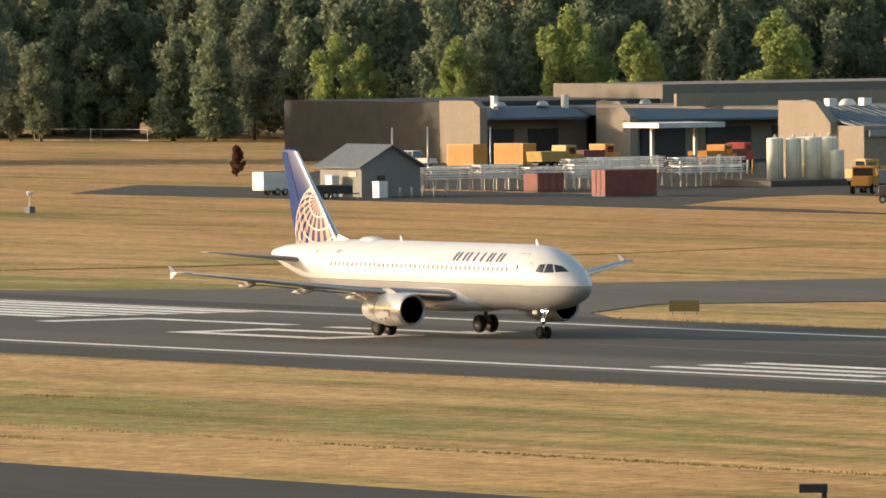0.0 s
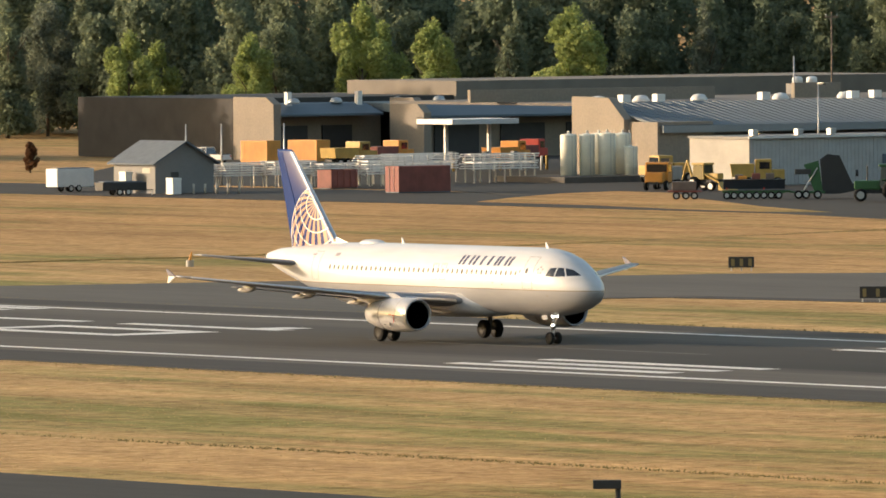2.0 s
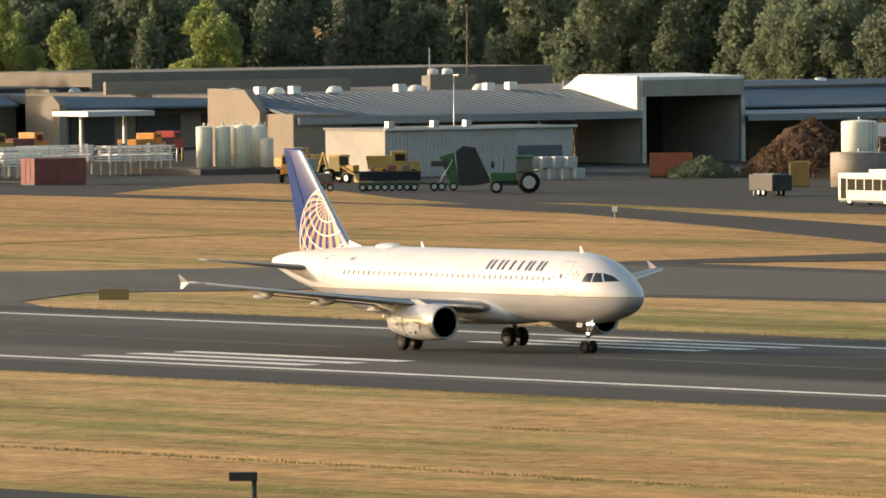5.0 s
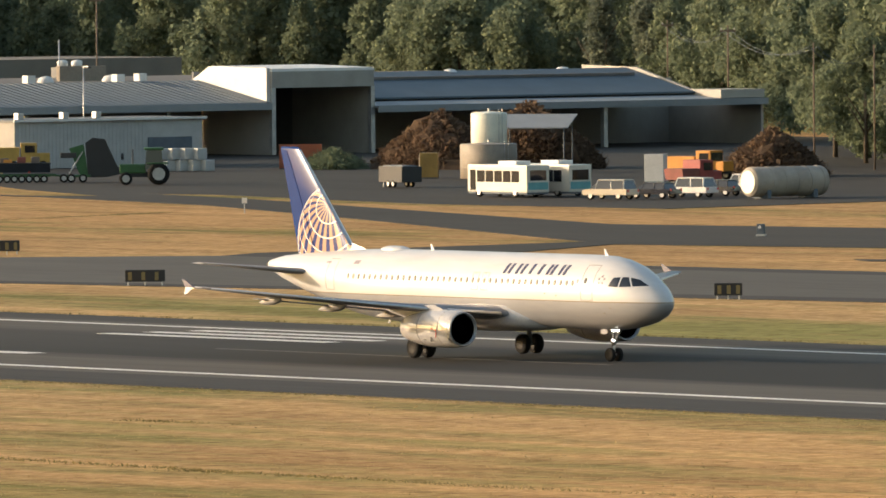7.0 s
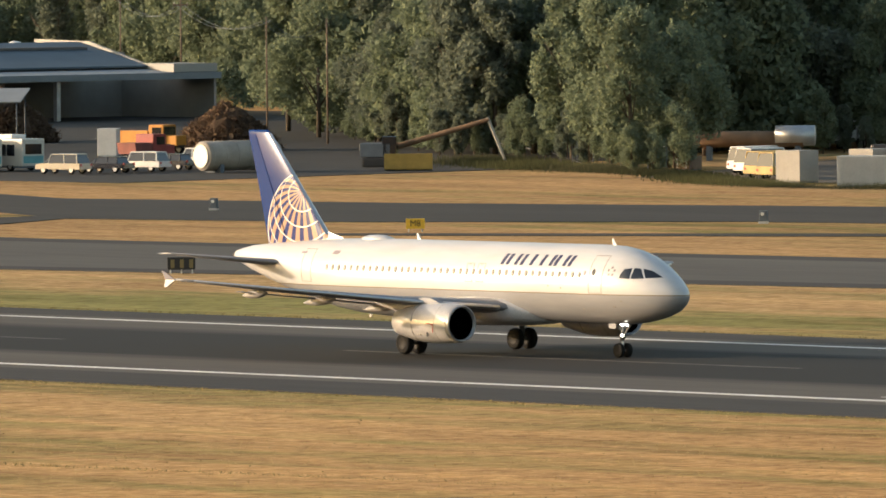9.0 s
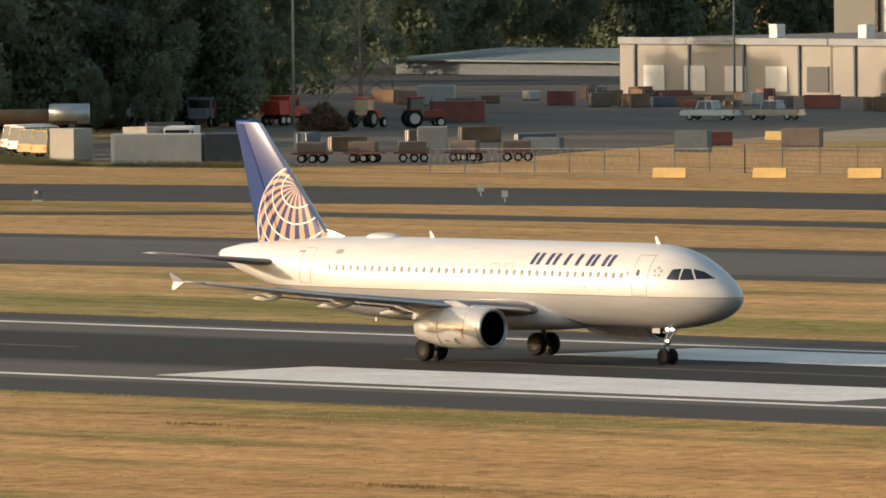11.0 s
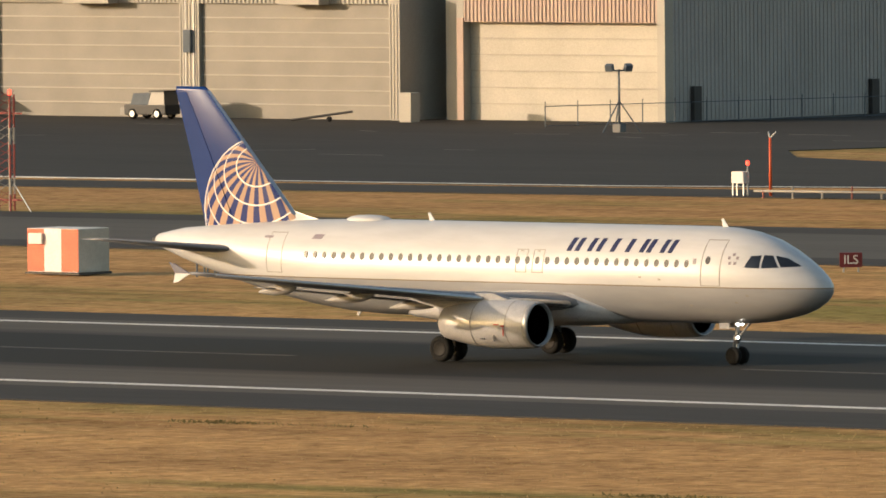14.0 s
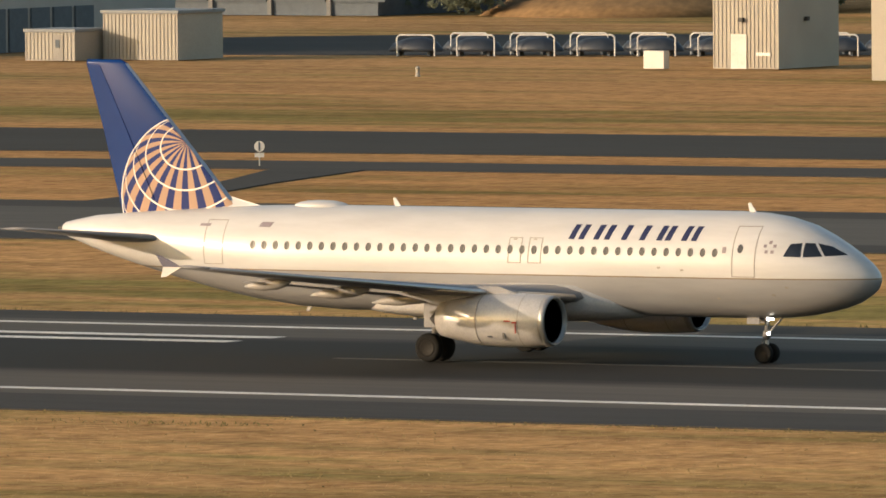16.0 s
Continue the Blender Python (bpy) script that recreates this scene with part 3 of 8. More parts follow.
def patch(x0, x1, z0, z1, side, lift=0.012, nx=2, nz=4, slant=0.0):
    """A thin plate that follows the fuselage side."""
    bm = bmesh.new()
    g, h = [], []
    for lay, k in ((g, lift), (h, -0.01)):
        for j in range(nz + 1):
            z = z0 + (z1 - z0) * j / nz
            row = []
            for i in range(nx + 1):
                x = x0 + (x1 - x0) * i / nx - slant * (z - z0)
                row.append(bm.verts.new((-x, side * (side_y(x, z) + k), z)))
            lay.append(row)
    for lay in (g, h):
        for j in range(nz):
            for i in range(nx):
                bm.faces.new((lay[j][i], lay[j][i + 1], lay[j + 1][i + 1], lay[j + 1][i]))
    rim = lambda lay: [lay[0][i] for i in range(nx + 1)] + [lay[j][nx] for j in range(1, nz + 1)] + [lay[nz][i] for i in range(nx - 1, -1, -1)] + [lay[j][0] for j in range(nz - 1, 0, -1)]
    a, b = rim(g), rim(h)
    for i in range(len(a)):
        k = (i + 1) % len(a)
        bm.faces.new((a[i], a[k], b[k], b[i]))
    return bm


def outline_patch(bm_parts, x0, x1, z0, z1, side, w=0.035):
    for a in ((x0, x1, z0, z0 + w), (x0, x1, z1 - w, z1), (x0, x0 + w, z0, z1), (x1 - w, x1, z0, z1)):
        bm_parts.append(patch(*a, side, 0.012, 2, 8))


def merged(list_of_bm):
    bm = bmesh.new()
    for b in list_of_bm:
        me = bpy.data.meshes.new("tmp")
        b.to_mesh(me)
        b.free()
        bm.from_mesh(me)
        bpy.data.meshes.remove(me)
    return bm


def quad_patch(c, side, lift=0.012, n=4):
    """A thin plate over four corners (back, up) on the fuselage side."""
    bm = bmesh.new()
    lay = []
    for k in (lift, -0.012):
        rows = []
        for j in range(n + 1):
            g = j / n
            row = []
            for i in range(n + 1):
                f = i / n
                x = (c[0][0] * (1 - f) + c[1][0] * f) * (1 - g) + (c[3][0] * (1 - f) + c[2][0] * f) * g
                z = (c[0][1] * (1 - f) + c[1][1] * f) * (1 - g) + (c[3][1] * (1 - f) + c[2][1] * f) * g
                row.append(bm.verts.new((-x, side * (side_y(x, z) + k), z)))
            rows.append(row)
        lay.append(rows)
    for rows in lay:
        for j in range(n):
            for i in range(n):
                bm.faces.new((rows[j][i], rows[j][i + 1], rows[j + 1][i + 1], rows[j + 1][i]))
    rim = [(0, i) for i in range(n)] + [(j, n) for j in range(n)] + [(n, i) for i in range(n, 0, -1)] + [(j, 0) for j in range(n, 0, -1)]
    for (j, i), (q, p) in zip(rim, rim[1:] + rim[:1]):
        bm.faces.new((lay[0][j][i], lay[0][q][p], lay[1][q][p], lay[1][j][i]))
    return bm


def port_patch(x, z, side):
    """An oval cabin window."""
    bm = bmesh.new()
    front, back = [], []
    for i in range(10):
        t = 2 * math.pi * i / 10
        px, pz = x + 0.115 * math.cos(t), z + 0.17 * math.sin(t)
        y = side_y(px, pz)
        front.append(bm.verts.new((-px, side * (y + 0.022), pz)))
        back.append(bm.verts.new((-px, side * (y - 0.02), pz)))
    bm.faces.new(front)
    for i in range(10):
        bm.faces.new((front[i], front[(i + 1) % 10], back[(i + 1) % 10], back[i]))
    return bm


def wheel(parent, x, y, z, r, w):
    bm = add_lathe(bmesh.new(), [(-w * 0.3, r * 0.5), (-w / 2, r * 0.6), (-w / 2, r * 0.86), (-w * 0.36, r * 0.97), (0, r), (w * 0.36, r * 0.97), (w / 2, r * 0.86), (w / 2, r * 0.6), (w * 0.3, r * 0.5)], 28, "Y")
    t = part("wheel", bm, TYRE, parent, "black rubber tyre", True, pose(x, y, z))
    rim = add_lathe(bmesh.new(), [(-w * 0.42, r * 0.2), (-w * 0.47, r * 0.5), (-w * 0.5, r * 0.56), (w * 0.5, r * 0.56), (w * 0.47, r * 0.5), (w * 0.42, r * 0.2)], 20, "Y")
    part("rim", rim, RIMGREY, t, "dull grey wheel rim", True)


def airliner(label, skin, fin_paint, group=""):
    a = thing("airliner", label, "airplane")
    bm = add_loft(bmesh.new(), [ring_at(*s) for s in STATIONS])
    part("fuselage", bm, skin, a, "", True)
    # belly fairing
    rings = []
    for x, hw, lo, hi in ((10.2, 0.6, 1.72, 2.4), (11.2, 1.5, 1.60, 2.7), (12.6, 2.08, 1.50, 3.25), (15, 2.17, 1.45, 3.3), (18, 2.15, 1.45, 3.1), (20, 1.95, 1.52, 2.8), (21.8, 1.2, 1.66, 2.4), (22.8, 0.4, 1.76, 2.1)):
        zc, hh = (lo + hi) / 2, (hi - lo) / 2
        rings.append([(-x, hw * (1 if s > 0 else -1) * abs(s) ** 0.7, zc + hh * (1 if c > 0 else -1) * abs(c) ** 0.7) for s, c in ((math.sin(2 * math.pi * i / 28), math.cos(2 * math.pi * i / 28)) for i in range(28))])
    part("belly_fairing", add_loft(bmesh.new(), rings), COWL, a, "grey wing-to-body fairing", True)
    for side in (-1, 1):
        w = part("wing", wing_mesh(side, [(1.2, 11.7, 2.45, 6.9, 0.15), (1.98, 12.2, 2.50, 6.4, 0.15), (6.4, 14.5, 2.93, 4.0, 0.12), (11.5, 17.35, 3.50, 2.85, 0.11), (16.85, 20.45, 4.20, 1.55, 0.10)]), WING_GREY, a, "grey swept wing", True)
        # bright leading edge slats
        sl = wing_mesh(side, [(2.3, 12.22, 2.50, 0.75, 0.42), (6.4, 14.36, 2.91, 0.62, 0.36), (16.4, 20.1, 4.13, 0.36, 0.30)])
        part("slat", sl, ALU, w, "polished metal leading edge slat", True)
        fence = part("wingtip_fence", add_wall(bmesh.new(), [(-21.2, 4.2), (-22.02, 4.2), (-22.12, 3.80), (-21.9, 3.82)], side * 16.84, side * 16.90), skin, w, "white arrow-shaped wingtip fence")
        part("upper_fence", add_wall(bmesh.new(), [(-21.2, 4.2), (-22.05, 4.60), (-22.35, 4.66), (-22.02, 4.2)], side * 16.84, side * 16.90), NAVY, fence, "dark blue upper half")
        for out, x, z, ln in ((5.6, 16.5, 2.66, 3.0), (9.1, 17.5, 3.06, 2.7), (12.5, 19.0, 3.47, 2.1)):
            prof = [(0, 0.02), (0.12, 0.14), (0.3, 0.2), (0.6, 0.19), (0.85, 0.10), (1, 0.02)]
            fb = add_lathe(bmesh.new(), [(-ln * f, r * 1.2) for f, r in prof], 14, "X")
            bmesh.ops.rotate(fb, verts=fb.verts[:], cent=(0, 0, 0), matrix=Matrix.Rotation(radians(-6), 3, "Y"))
            bmesh.ops.translate(fb, verts=fb.verts[:], vec=(-x, side * out, z))
            part("flap_track_fairing", fb, FAIRING, w, "pale canoe-shaped flap fairing", True)
        fl = wing_mesh(side, [(2.2, 18.1, 2.32, 1.5, 0.10), (6.3, 18.1, 2.72, 1.25, 0.10), (13.2, 20.1, 3.48, 0.75, 0.10)])
        part("flap", fl, WING_GREY, w, "lowered trailing edge flap", True)
        # engine
        ey, ez = side * 5.75, 1.79
        prof = [(-12.0, 0.83), (-11.45, 0.84), (-11.25, 0.87), (-11.2, 0.91), (-11.25, 0.95), (-11.5, 1.0), (-12.3, 1.05), (-13.5, 1.06), (-14.6, 0.98), (-15.6, 0.80), (-16.2, 0.66), (-16.15, 0.58), (-15.0, 0.55)]
        en = part("engine", add_lathe(bmesh.new(), prof, 40, "X", (0, ey, ez)), COWL, a, "grey engine cowling with a dark intake", True)
        part("intake_lip", add_lathe(bmesh.new(), [(-11.36, 0.84), (-11.24, 0.865), (-11.185, 0.91), (-11.24, 0.955), (-11.45, 1.0), (-11.45, 0.98), (-11.36, 0.85)], 40, "X", (0, ey, ez)), LIP, en, "dull metal intake lip", True)
        part("fan", add_lathe(bmesh.new(), [(-11.40, 0.835), (-12.0, 0.80), (-12.05, 0.3), (-11.7, 0.03)], 40, "X", (0, ey, ez)), DUCT, en, "grey intake duct and fan", True)
        for k in range(18):
            ca, sa = math.cos(2 * math.pi * k / 18), math.sin(2 * math.pi * k / 18)
            part("fan_blade", add_loft(bmesh.new(), [[(-11.98 + dx, ey + q * ca - w * sa, ez + q * sa + w * ca) for dx, w in ((0, -wd), (0.08, wd), (0.10, wd), (0.02, -wd))] for q, wd in ((0.25, 0.04), (0.78, 0.10))]), STEEL, en)
        part("nozzle", add_lathe(bmesh.new(), [(-15.8, 0.56), (-16.3, 0.45), (-16.7, 0.12), (-16.8, 0.03)], 24, "X", (0, ey, ez)), DARK, en, "burnt metal exhaust cone", True)
        py = add_wall(bmesh.new(), [(-12.6, 2.78), (-13.6, 3.1), (-17.0, 3.0), (-18.2, 2.75), (-16.3, 2.35), (-15.0, 2.5)], ey - 0.2, ey + 0.2)
        for sx in (-12.3, -14.2):
            part("cowl_seam", add_lathe(bmesh.new(), [(sx - 0.02, 1.0), (sx - 0.02, 1.056 if sx > -13 else 1.025), (sx + 0.02, 1.056 if sx > -13 else 1.03), (sx + 0.02, 1.0)], 40, "X", (0, ey, ez)), SEAM, en, "thin cowl seam")
        for sx, sz, wx, hz, mt, lab in ((-12.95, -0.52, 0.05, 0.17, DARK, "dark vent slot"), (-12.75, 0.02, 0.13, 0.025, RED, "small red marking"), (-12.42, -0.03, 0.10, 0.03, RED, "small red marking"), (-12.38, -0.25, 0.018, 0.2, RED, "thin red marking"), (-13.6, -0.6, 0.10, 0.03, DARK, "small dark placard")):
            yy = side * math.sqrt(1.062 ** 2 - sz ** 2)
            part("placard", box(sx - wx, sx + wx, ey + yy - 0.03, ey + yy + 0.012, ez + sz - hz, ez + sz + hz), mt, en, lab)
        part("pylon", py, WING_GREY, en, "engine pylon")
        # tailplane
        part("tailplane", wing_mesh(side, [(0.3, 31.3, 4.36, 4.0, 0.12), (1.1, 31.85, 4.45, 3.5, 0.12), (6.2, 35.0, 5.02, 1.30, 0.10)]), WING_GREY, a, "grey horizontal tailplane", True)
        # main gear
        leg = part("main_gear", tube((-17.7, side * 3.75, 2.6), (-17.7, side * 3.8, 0.55), 0.15), STEEL, a, "steel main undercarriage leg", True)
        part("gear_door", box(-18.1, -17.3, side * 3.98 - 0.02, side * 3.98 + 0.02, 1.35, 2.45, 0.01), WING_GREY, leg, "grey undercarriage door")
        for dy in (-0.46, 0.46):
            wheel(leg, -17.71, side * 3.8 + dy, 0.575, 0.575, 0.40)
        part("axle", tube((-17.71, side * 3.8 - 0.5, 0.575), (-17.71, side * 3.8 + 0.5, 0.575), 0.09), STEEL, leg)
        # flight deck panes
        for quad in (((3.42, 4.22), (2.74, 4.19), (2.80, 4.73), (3.22, 4.70)), ((2.66, 4.19), (1.95, 4.22), (2.36, 4.72), (2.70, 4.74)), ((1.87, 4.23), (1.17, 4.27), (1.78, 4.60), (2.26, 4.72))):
            part("cockpit_window", quad_patch(quad, side), PANE, a, "dark flight deck window")
        # cabin windows
        for i in range(40):
            x = 6.3 + 0.536 * i
            part("cabin_window", port_patch(x, 4.33, side), PORT, a)
        for x0, x1, z0, z1, nm in ((4.55, 5.55, 3.40, 5.36, "cabin_door"), (28.65, 29.6, 3.52, 5.28, "cabin_door"), (14.0, 14.6, 3.80, 4.80, "overwing_exit"), (14.9, 15.5, 3.80, 4.80, "overwing_exit")):
            seams = []
            outline_patch(seams, x0, x1, z0, z1, side)
            part(nm, merged(seams), SEAM, a, "closed door with a thin seam")
        part("flag_patch", quad_patch(((27.1, 5.02), (26.55, 5.02), (26.45, 5.22), (27.0, 5.22)), side), FLAGC, a, "small dark flag-shaped patch")
        part("fleet_number_bar", quad_patch(((29.95, 5.02), (29.45, 5.02), (29.42, 5.12), (29.92, 5.12)), side), FLAGC, a, "tiny grey bar of unreadable marking")
        part("door_window", port_patch(5.22, 4.5, side), PORT, a, "small door window")
        part("inspection_label", quad_patch(((5.98, 4.32), (5.82, 4.32), (5.82, 4.56), (5.98, 4.56)), side), FLAGC, a, "small dark label by the door")
        for px, pz in ((8.75, 3.72), (7.72, 3.64), (6.3, 2.55), (3.3, 3.02), (3.9, 2.72), (28.0, 3.35)):
            part("probe_mark", quad_patch(((px + 0.07, pz - 0.04), (px - 0.07, pz - 0.04), (px - 0.07, pz + 0.04), (px + 0.07, pz + 0.04)), side), SEAM, a, "small grey probe plate")
        for px in (14.1, 15.0):
            part("exit_handle", quad_patch(((px + 0.32, 4.70), (px + 0.16, 4.70), (px + 0.16, 4.75), (px + 0.32, 4.75)), side), SEAM, a, "exit handle")
        for k in range(5):
            ang = 2 * math.pi * k / 5
            cx, cz = 4.0 + 0.2 * math.sin(ang), 4.55 + 0.2 * math.cos(ang)
            part("emblem_dot", quad_patch(((cx + 0.06, cz - 0.06), (cx - 0.06, cz - 0.06), (cx - 0.06, cz + 0.06), (cx + 0.06, cz + 0.06)), side), FLAGC, a)
        # plain slanted bars where the title is painted
        for x in (12.88, 12.45, 11.78, 11.31, 10.55, 9.74, 8.98, 8.60, 7.88, 7.45):
            part("title_bar", quad_patch(((x, 4.76), (x - 0.25, 4.76), (x - 0.41, 5.32), (x - 0.16, 5.32)), side), NAVY, a, "navy blue slanted title bar")
    # fin
    fs = [(5.05, 28.2, 6.1, 0.08), (5.35, 28.45, 5.90, 0.08), (5.95, 29.15, 5.35, 0.09), (8.8, 31.70, 3.54, 0.09), (11.38, 34.05, 1.95, 0.09), (11.54, 34.36, 1.6, 0.05)]
    fin = add_loft(bmesh.new(), [[(-(le + bx), uy, z) for bx, uy in aerofoil(c, th)] for z, le, c, th in fs])
    part("fin", fin, fin_paint, a, "tall fin painted with a globe of gold bars", True)
    rud = add_loft(bmesh.new(), [[(-(le + 0.68 * c), th * c * 0.5 + 0.003, z), (-(le + c - 0.03), 0.03, z), (-(le + c - 0.03), -0.03, z), (-(le + 0.68 * c), -th * c * 0.36 - 0.003, z)] for z, le, c, th in ((6.0, 29.19, 5.32, 0.075), (8.8, 31.70, 3.54, 0.075), (11.3, 33.98, 2.0, 0.075))])
    if fin_paint is FIN_PAINT:
        part("leading_edge", add_loft(bmesh.new(), [[(-(le - 0.012), 0, z), (-(le + 0.10), 0.11 * k, z), (-(le + 0.10), -0.11 * k, z)] for z, le, k in ((6.0, 29.19, 1.5), (8.8, 31.70, 1.15), (11.38, 34.05, 0.7))]), ALU, a, "bare metal fin leading edge")
    part("rudder", rud, fin_paint, a, "blue rudder hinged on the fin")
    part("fin_fillet", add_loft(bmesh.new(), [[(-27.9, 0.02, 5.66), (-27.9, -0.02, 5.66), (-27.9, 0, 5.80)], [(-29.6, 0.18, 5.6), (-29.6, -0.18, 5.6), (-29.6, 0, 6.22)]]), skin, a)
    # radome, blade aerials
    part("antenna_dome", add_loft(bmesh.new(), [[(-25.1 + u * r, v * r * 0.45, 5.77 + h) for u, v in ((math.cos(2 * math.pi * i / 24), math.sin(2 * math.pi * i / 24)) for i in range(24))] for r, h in ((1.25, 0.0), (1.15, 0.12), (0.95, 0.2), (0.6, 0.26), (0.1, 0.28))]), skin, a, "white satellite antenna dome", True)
    for x in (5.55, 21.5):
        part("blade_antenna", add_wall(bmesh.new(), [(-x - 0.22, 5.78), (-x - 0.30, 6.18), (-x - 0.2, 6.2), (-x + 0.10, 5.78)], -0.025, 0.025), skin, a, "white blade antenna")
    for x, z in ((20.6, 1.74), (25.5, 1.98)):
        part("belly_antenna", add_wall(bmesh.new(), [(-x - 0.20, z + 0.06), (-x - 0.34, z - 0.32), (-x - 0.22, z - 0.34), (-x + 0.10, z + 0.06)], -0.025, 0.025), skin, a, "white blade antenna under the belly")
    part("tail_cone_exhaust", tube((-37.12, 0, 4.75), (-37.32, 0, 4.76), 0.17, 0.15), DARK, a, "dark auxiliary exhaust")
    # nose gear
    ng = part("nose_gear", tube((-5.07, 0, 1.9), (-5.07, 0, 0.9), 0.09), STEEL, a, "nose undercarriage leg with landing lights", True)
    part("drag_brace", tube((-4.3, 0, 1.85), (-5.0, 0, 1.15), 0.045), STEEL, ng)
    for s in (-1, 1):
        wheel(ng, -5.07, s * 0.27, 0.385, 0.385, 0.24)
        part("gear_door", box(-5.75, -5.2, s * 0.36 - 0.015, s * 0.36 + 0.015, 1.52, 1.80, 0.005), WING_GREY, ng, "nose gear door")
        part("landing_light", add_lathe(bmesh.new(), [(-4.98, 0.06), (-4.90, 0.085), (-4.88, 0.07)], 16, "X", (0, s * 0.16, 1.73)), LAMP_ON, ng, "bright landing light", True)
        part("torque_link", tube((-5.16, s * 0.06, 1.05), (-5.30, 0, 0.80), 0.025, seg=6), STEEL, ng)
        part("torque_link", tube((-5.30, 0, 0.80), (-5.14, s * 0.06, 0.50), 0.025, seg=6), STEEL, ng)
    part("lamp_bar", box(-5.05, -4.97, -0.24, 0.24, 1.66, 1.80, 0.02), STEEL, ng, "steel lamp bracket")
    part("landing_light", add_lathe(bmesh.new(), [(-4.98, 0.05), (-4.90, 0.07), (-4.88, 0.06)], 16, "X", (0, -0.16, 1.16)), LAMP_ON, ng, "bright turn-off light", True)
    part("steering_collar", add_lathe(bmesh.new(), [(0.98, 0.10), (1.0, 0.17), (1.24, 0.17), (1.26, 0.10)], 16, "Z", (-5.07, 0, 0)), STEEL, ng, "steel steering collar", True)
    part("piston", tube((-5.07, 0, 0.4), (-5.07, 0, 0.95), 0.065), GALV, ng, "bright strut piston", True)
    part("axle", tube((-5.07, -0.35, 0.385), (-5.07, 0.35, 0.385), 0.06), STEEL, ng)
    return a


def make_fin_two():
    """Dark navy fin with a teal-green arc."""
    m, nt, n, l, b = nodes_of("navy_fin_paint")
    tc = n.new("ShaderNodeTexCoord").outputs["Object"]
    xyz = n.new("ShaderNodeSeparateXYZ")
    l.new(tc, xyz.inputs[0])
    u = maths(n, l, "ADD", xyz.outputs[0], 34.55)
    v = maths(n, l, "MULTIPLY", maths(n, l, "SUBTRACT", xyz.outputs[2], 9.95), 1.0)
    r = maths(n, l, "SQRT", maths(n, l, "ADD", maths(n, l, "MULTIPLY", u, u), maths(n, l, "MULTIPLY", v, v)))
    arc = maths(n, l, "MULTIPLY", maths(n, l, "GREATER_THAN", r, 0.8), maths(n, l, "LESS_THAN", r, 1.05))
    tone = mixed(n, l, steps(n, l, u, -1.0, 1.0), (0.10, 0.22, 0.12), (0.02, 0.16, 0.28))
    l.new(mixed(n, l, arc, mixed(n, l, noise_at(n, l, tc, 0.8, 3), (0.008, 0.014, 0.035), (0.014, 0.022, 0.05)), tone), b.inputs["Base Color"])
    b.inputs["Roughness"].default_value = 0.45
    return m


jet = airliner("white and grey twin-engined airliner with a blue fin, taking off", SKIN, FIN_PAINT)
parked = airliner("parked white airliner with a dark navy and teal fin", SKIN, make_fin_two())
tail_x, tail_y, heading = -123.7, 187.6, -83.4
parked.matrix_basis = pose(tail_x + 36.1 * math.cos(radians(heading)), tail_y + 36.1 * math.sin(radians(heading)), 0, 0, 0, heading)


# ---- buildings ----
def shell(name, label, category, mats, x0, x1, y0, y1, z, roof="flat", ridge=0.0, eave=0.25, group=""):
    """A closed building: four walls with thickness, and a roof of its own; mats: wall, roof. Roof: flat, gable_x, gable_y or hip."""
    b = thing(name, label, category, group=group)
    t = 0.2
    part("wall", box(x0, x1, y0, y0 + t, 0, z), mats[0], b)
    part("wall", box(x1 - t, x1, y0 + t, y1 - t, 0, z), mats[0], b)
    part("wall", box(x0, x1, y1 - t, y1, 0, z), mats[0], b)
    part("wall", box(x0, x0 + t, y0 + t, y1 - t, 0, z), mats[0], b)
    e = eave
    if roof == "flat":
        part("roof", box(x0 - e, x1 + e, y0 - e, y1 + e, z, z + 0.25, 0.03), mats[1], b)
    else:
        cx, cy, bm = (x0 + x1) / 2, (y0 + y1) / 2, bmesh.new()
        if roof == "gable_x":
            lo = [(x0 - e, y0 - e, z), (x1 + e, y0 - e, z), (x1 + e, y1 + e, z), (x0 - e, y1 + e, z)]
            top = [(x0 - e, cy, ridge), (x1 + e, cy, ridge)]
        elif roof == "gable_y":
            lo = [(x1 + e, y0 - e, z), (x1 + e, y1 + e, z), (x0 - e, y1 + e, z), (x0 - e, y0 - e, z)]
            top = [(cx, y0 - e, ridge), (cx, y1 + e, ridge)]
        else:
            k = min(x1 - x0, y1 - y0) * 0.5
            lo = [(x0 - e, y0 - e, z), (x1 + e, y0 - e, z), (x1 + e, y1 + e, z), (x0 - e, y1 + e, z)]
            top = [(x0 + k, cy, ridge), (x1 - k, cy, ridge)] if x1 - x0 > y1 - y0 else [(cx, y0 + k, ridge), (cx, y1 - k, ridge)]
            if x1 - x0 <= y1 - y0:
                lo = lo[1:] + lo[:1]
        v = [bm.verts.new(p) for p in lo + top]
        u = [bm.verts.new((p[0], p[1], p[2] - 0.18)) for p in lo]
        for q in ((0, 1, 5, 4), (2, 3, 4, 5), (1, 2, 5), (3, 0, 4)):
            bm.faces.new([v[i] for i in q])
        for i in range(4):
            bm.faces.new((u[i], u[(i + 1) % 4], v[(i + 1) % 4], v[i]))
        bm.faces.new(u[::-1])
        part("roof", bm, mats[1], b)
    return b


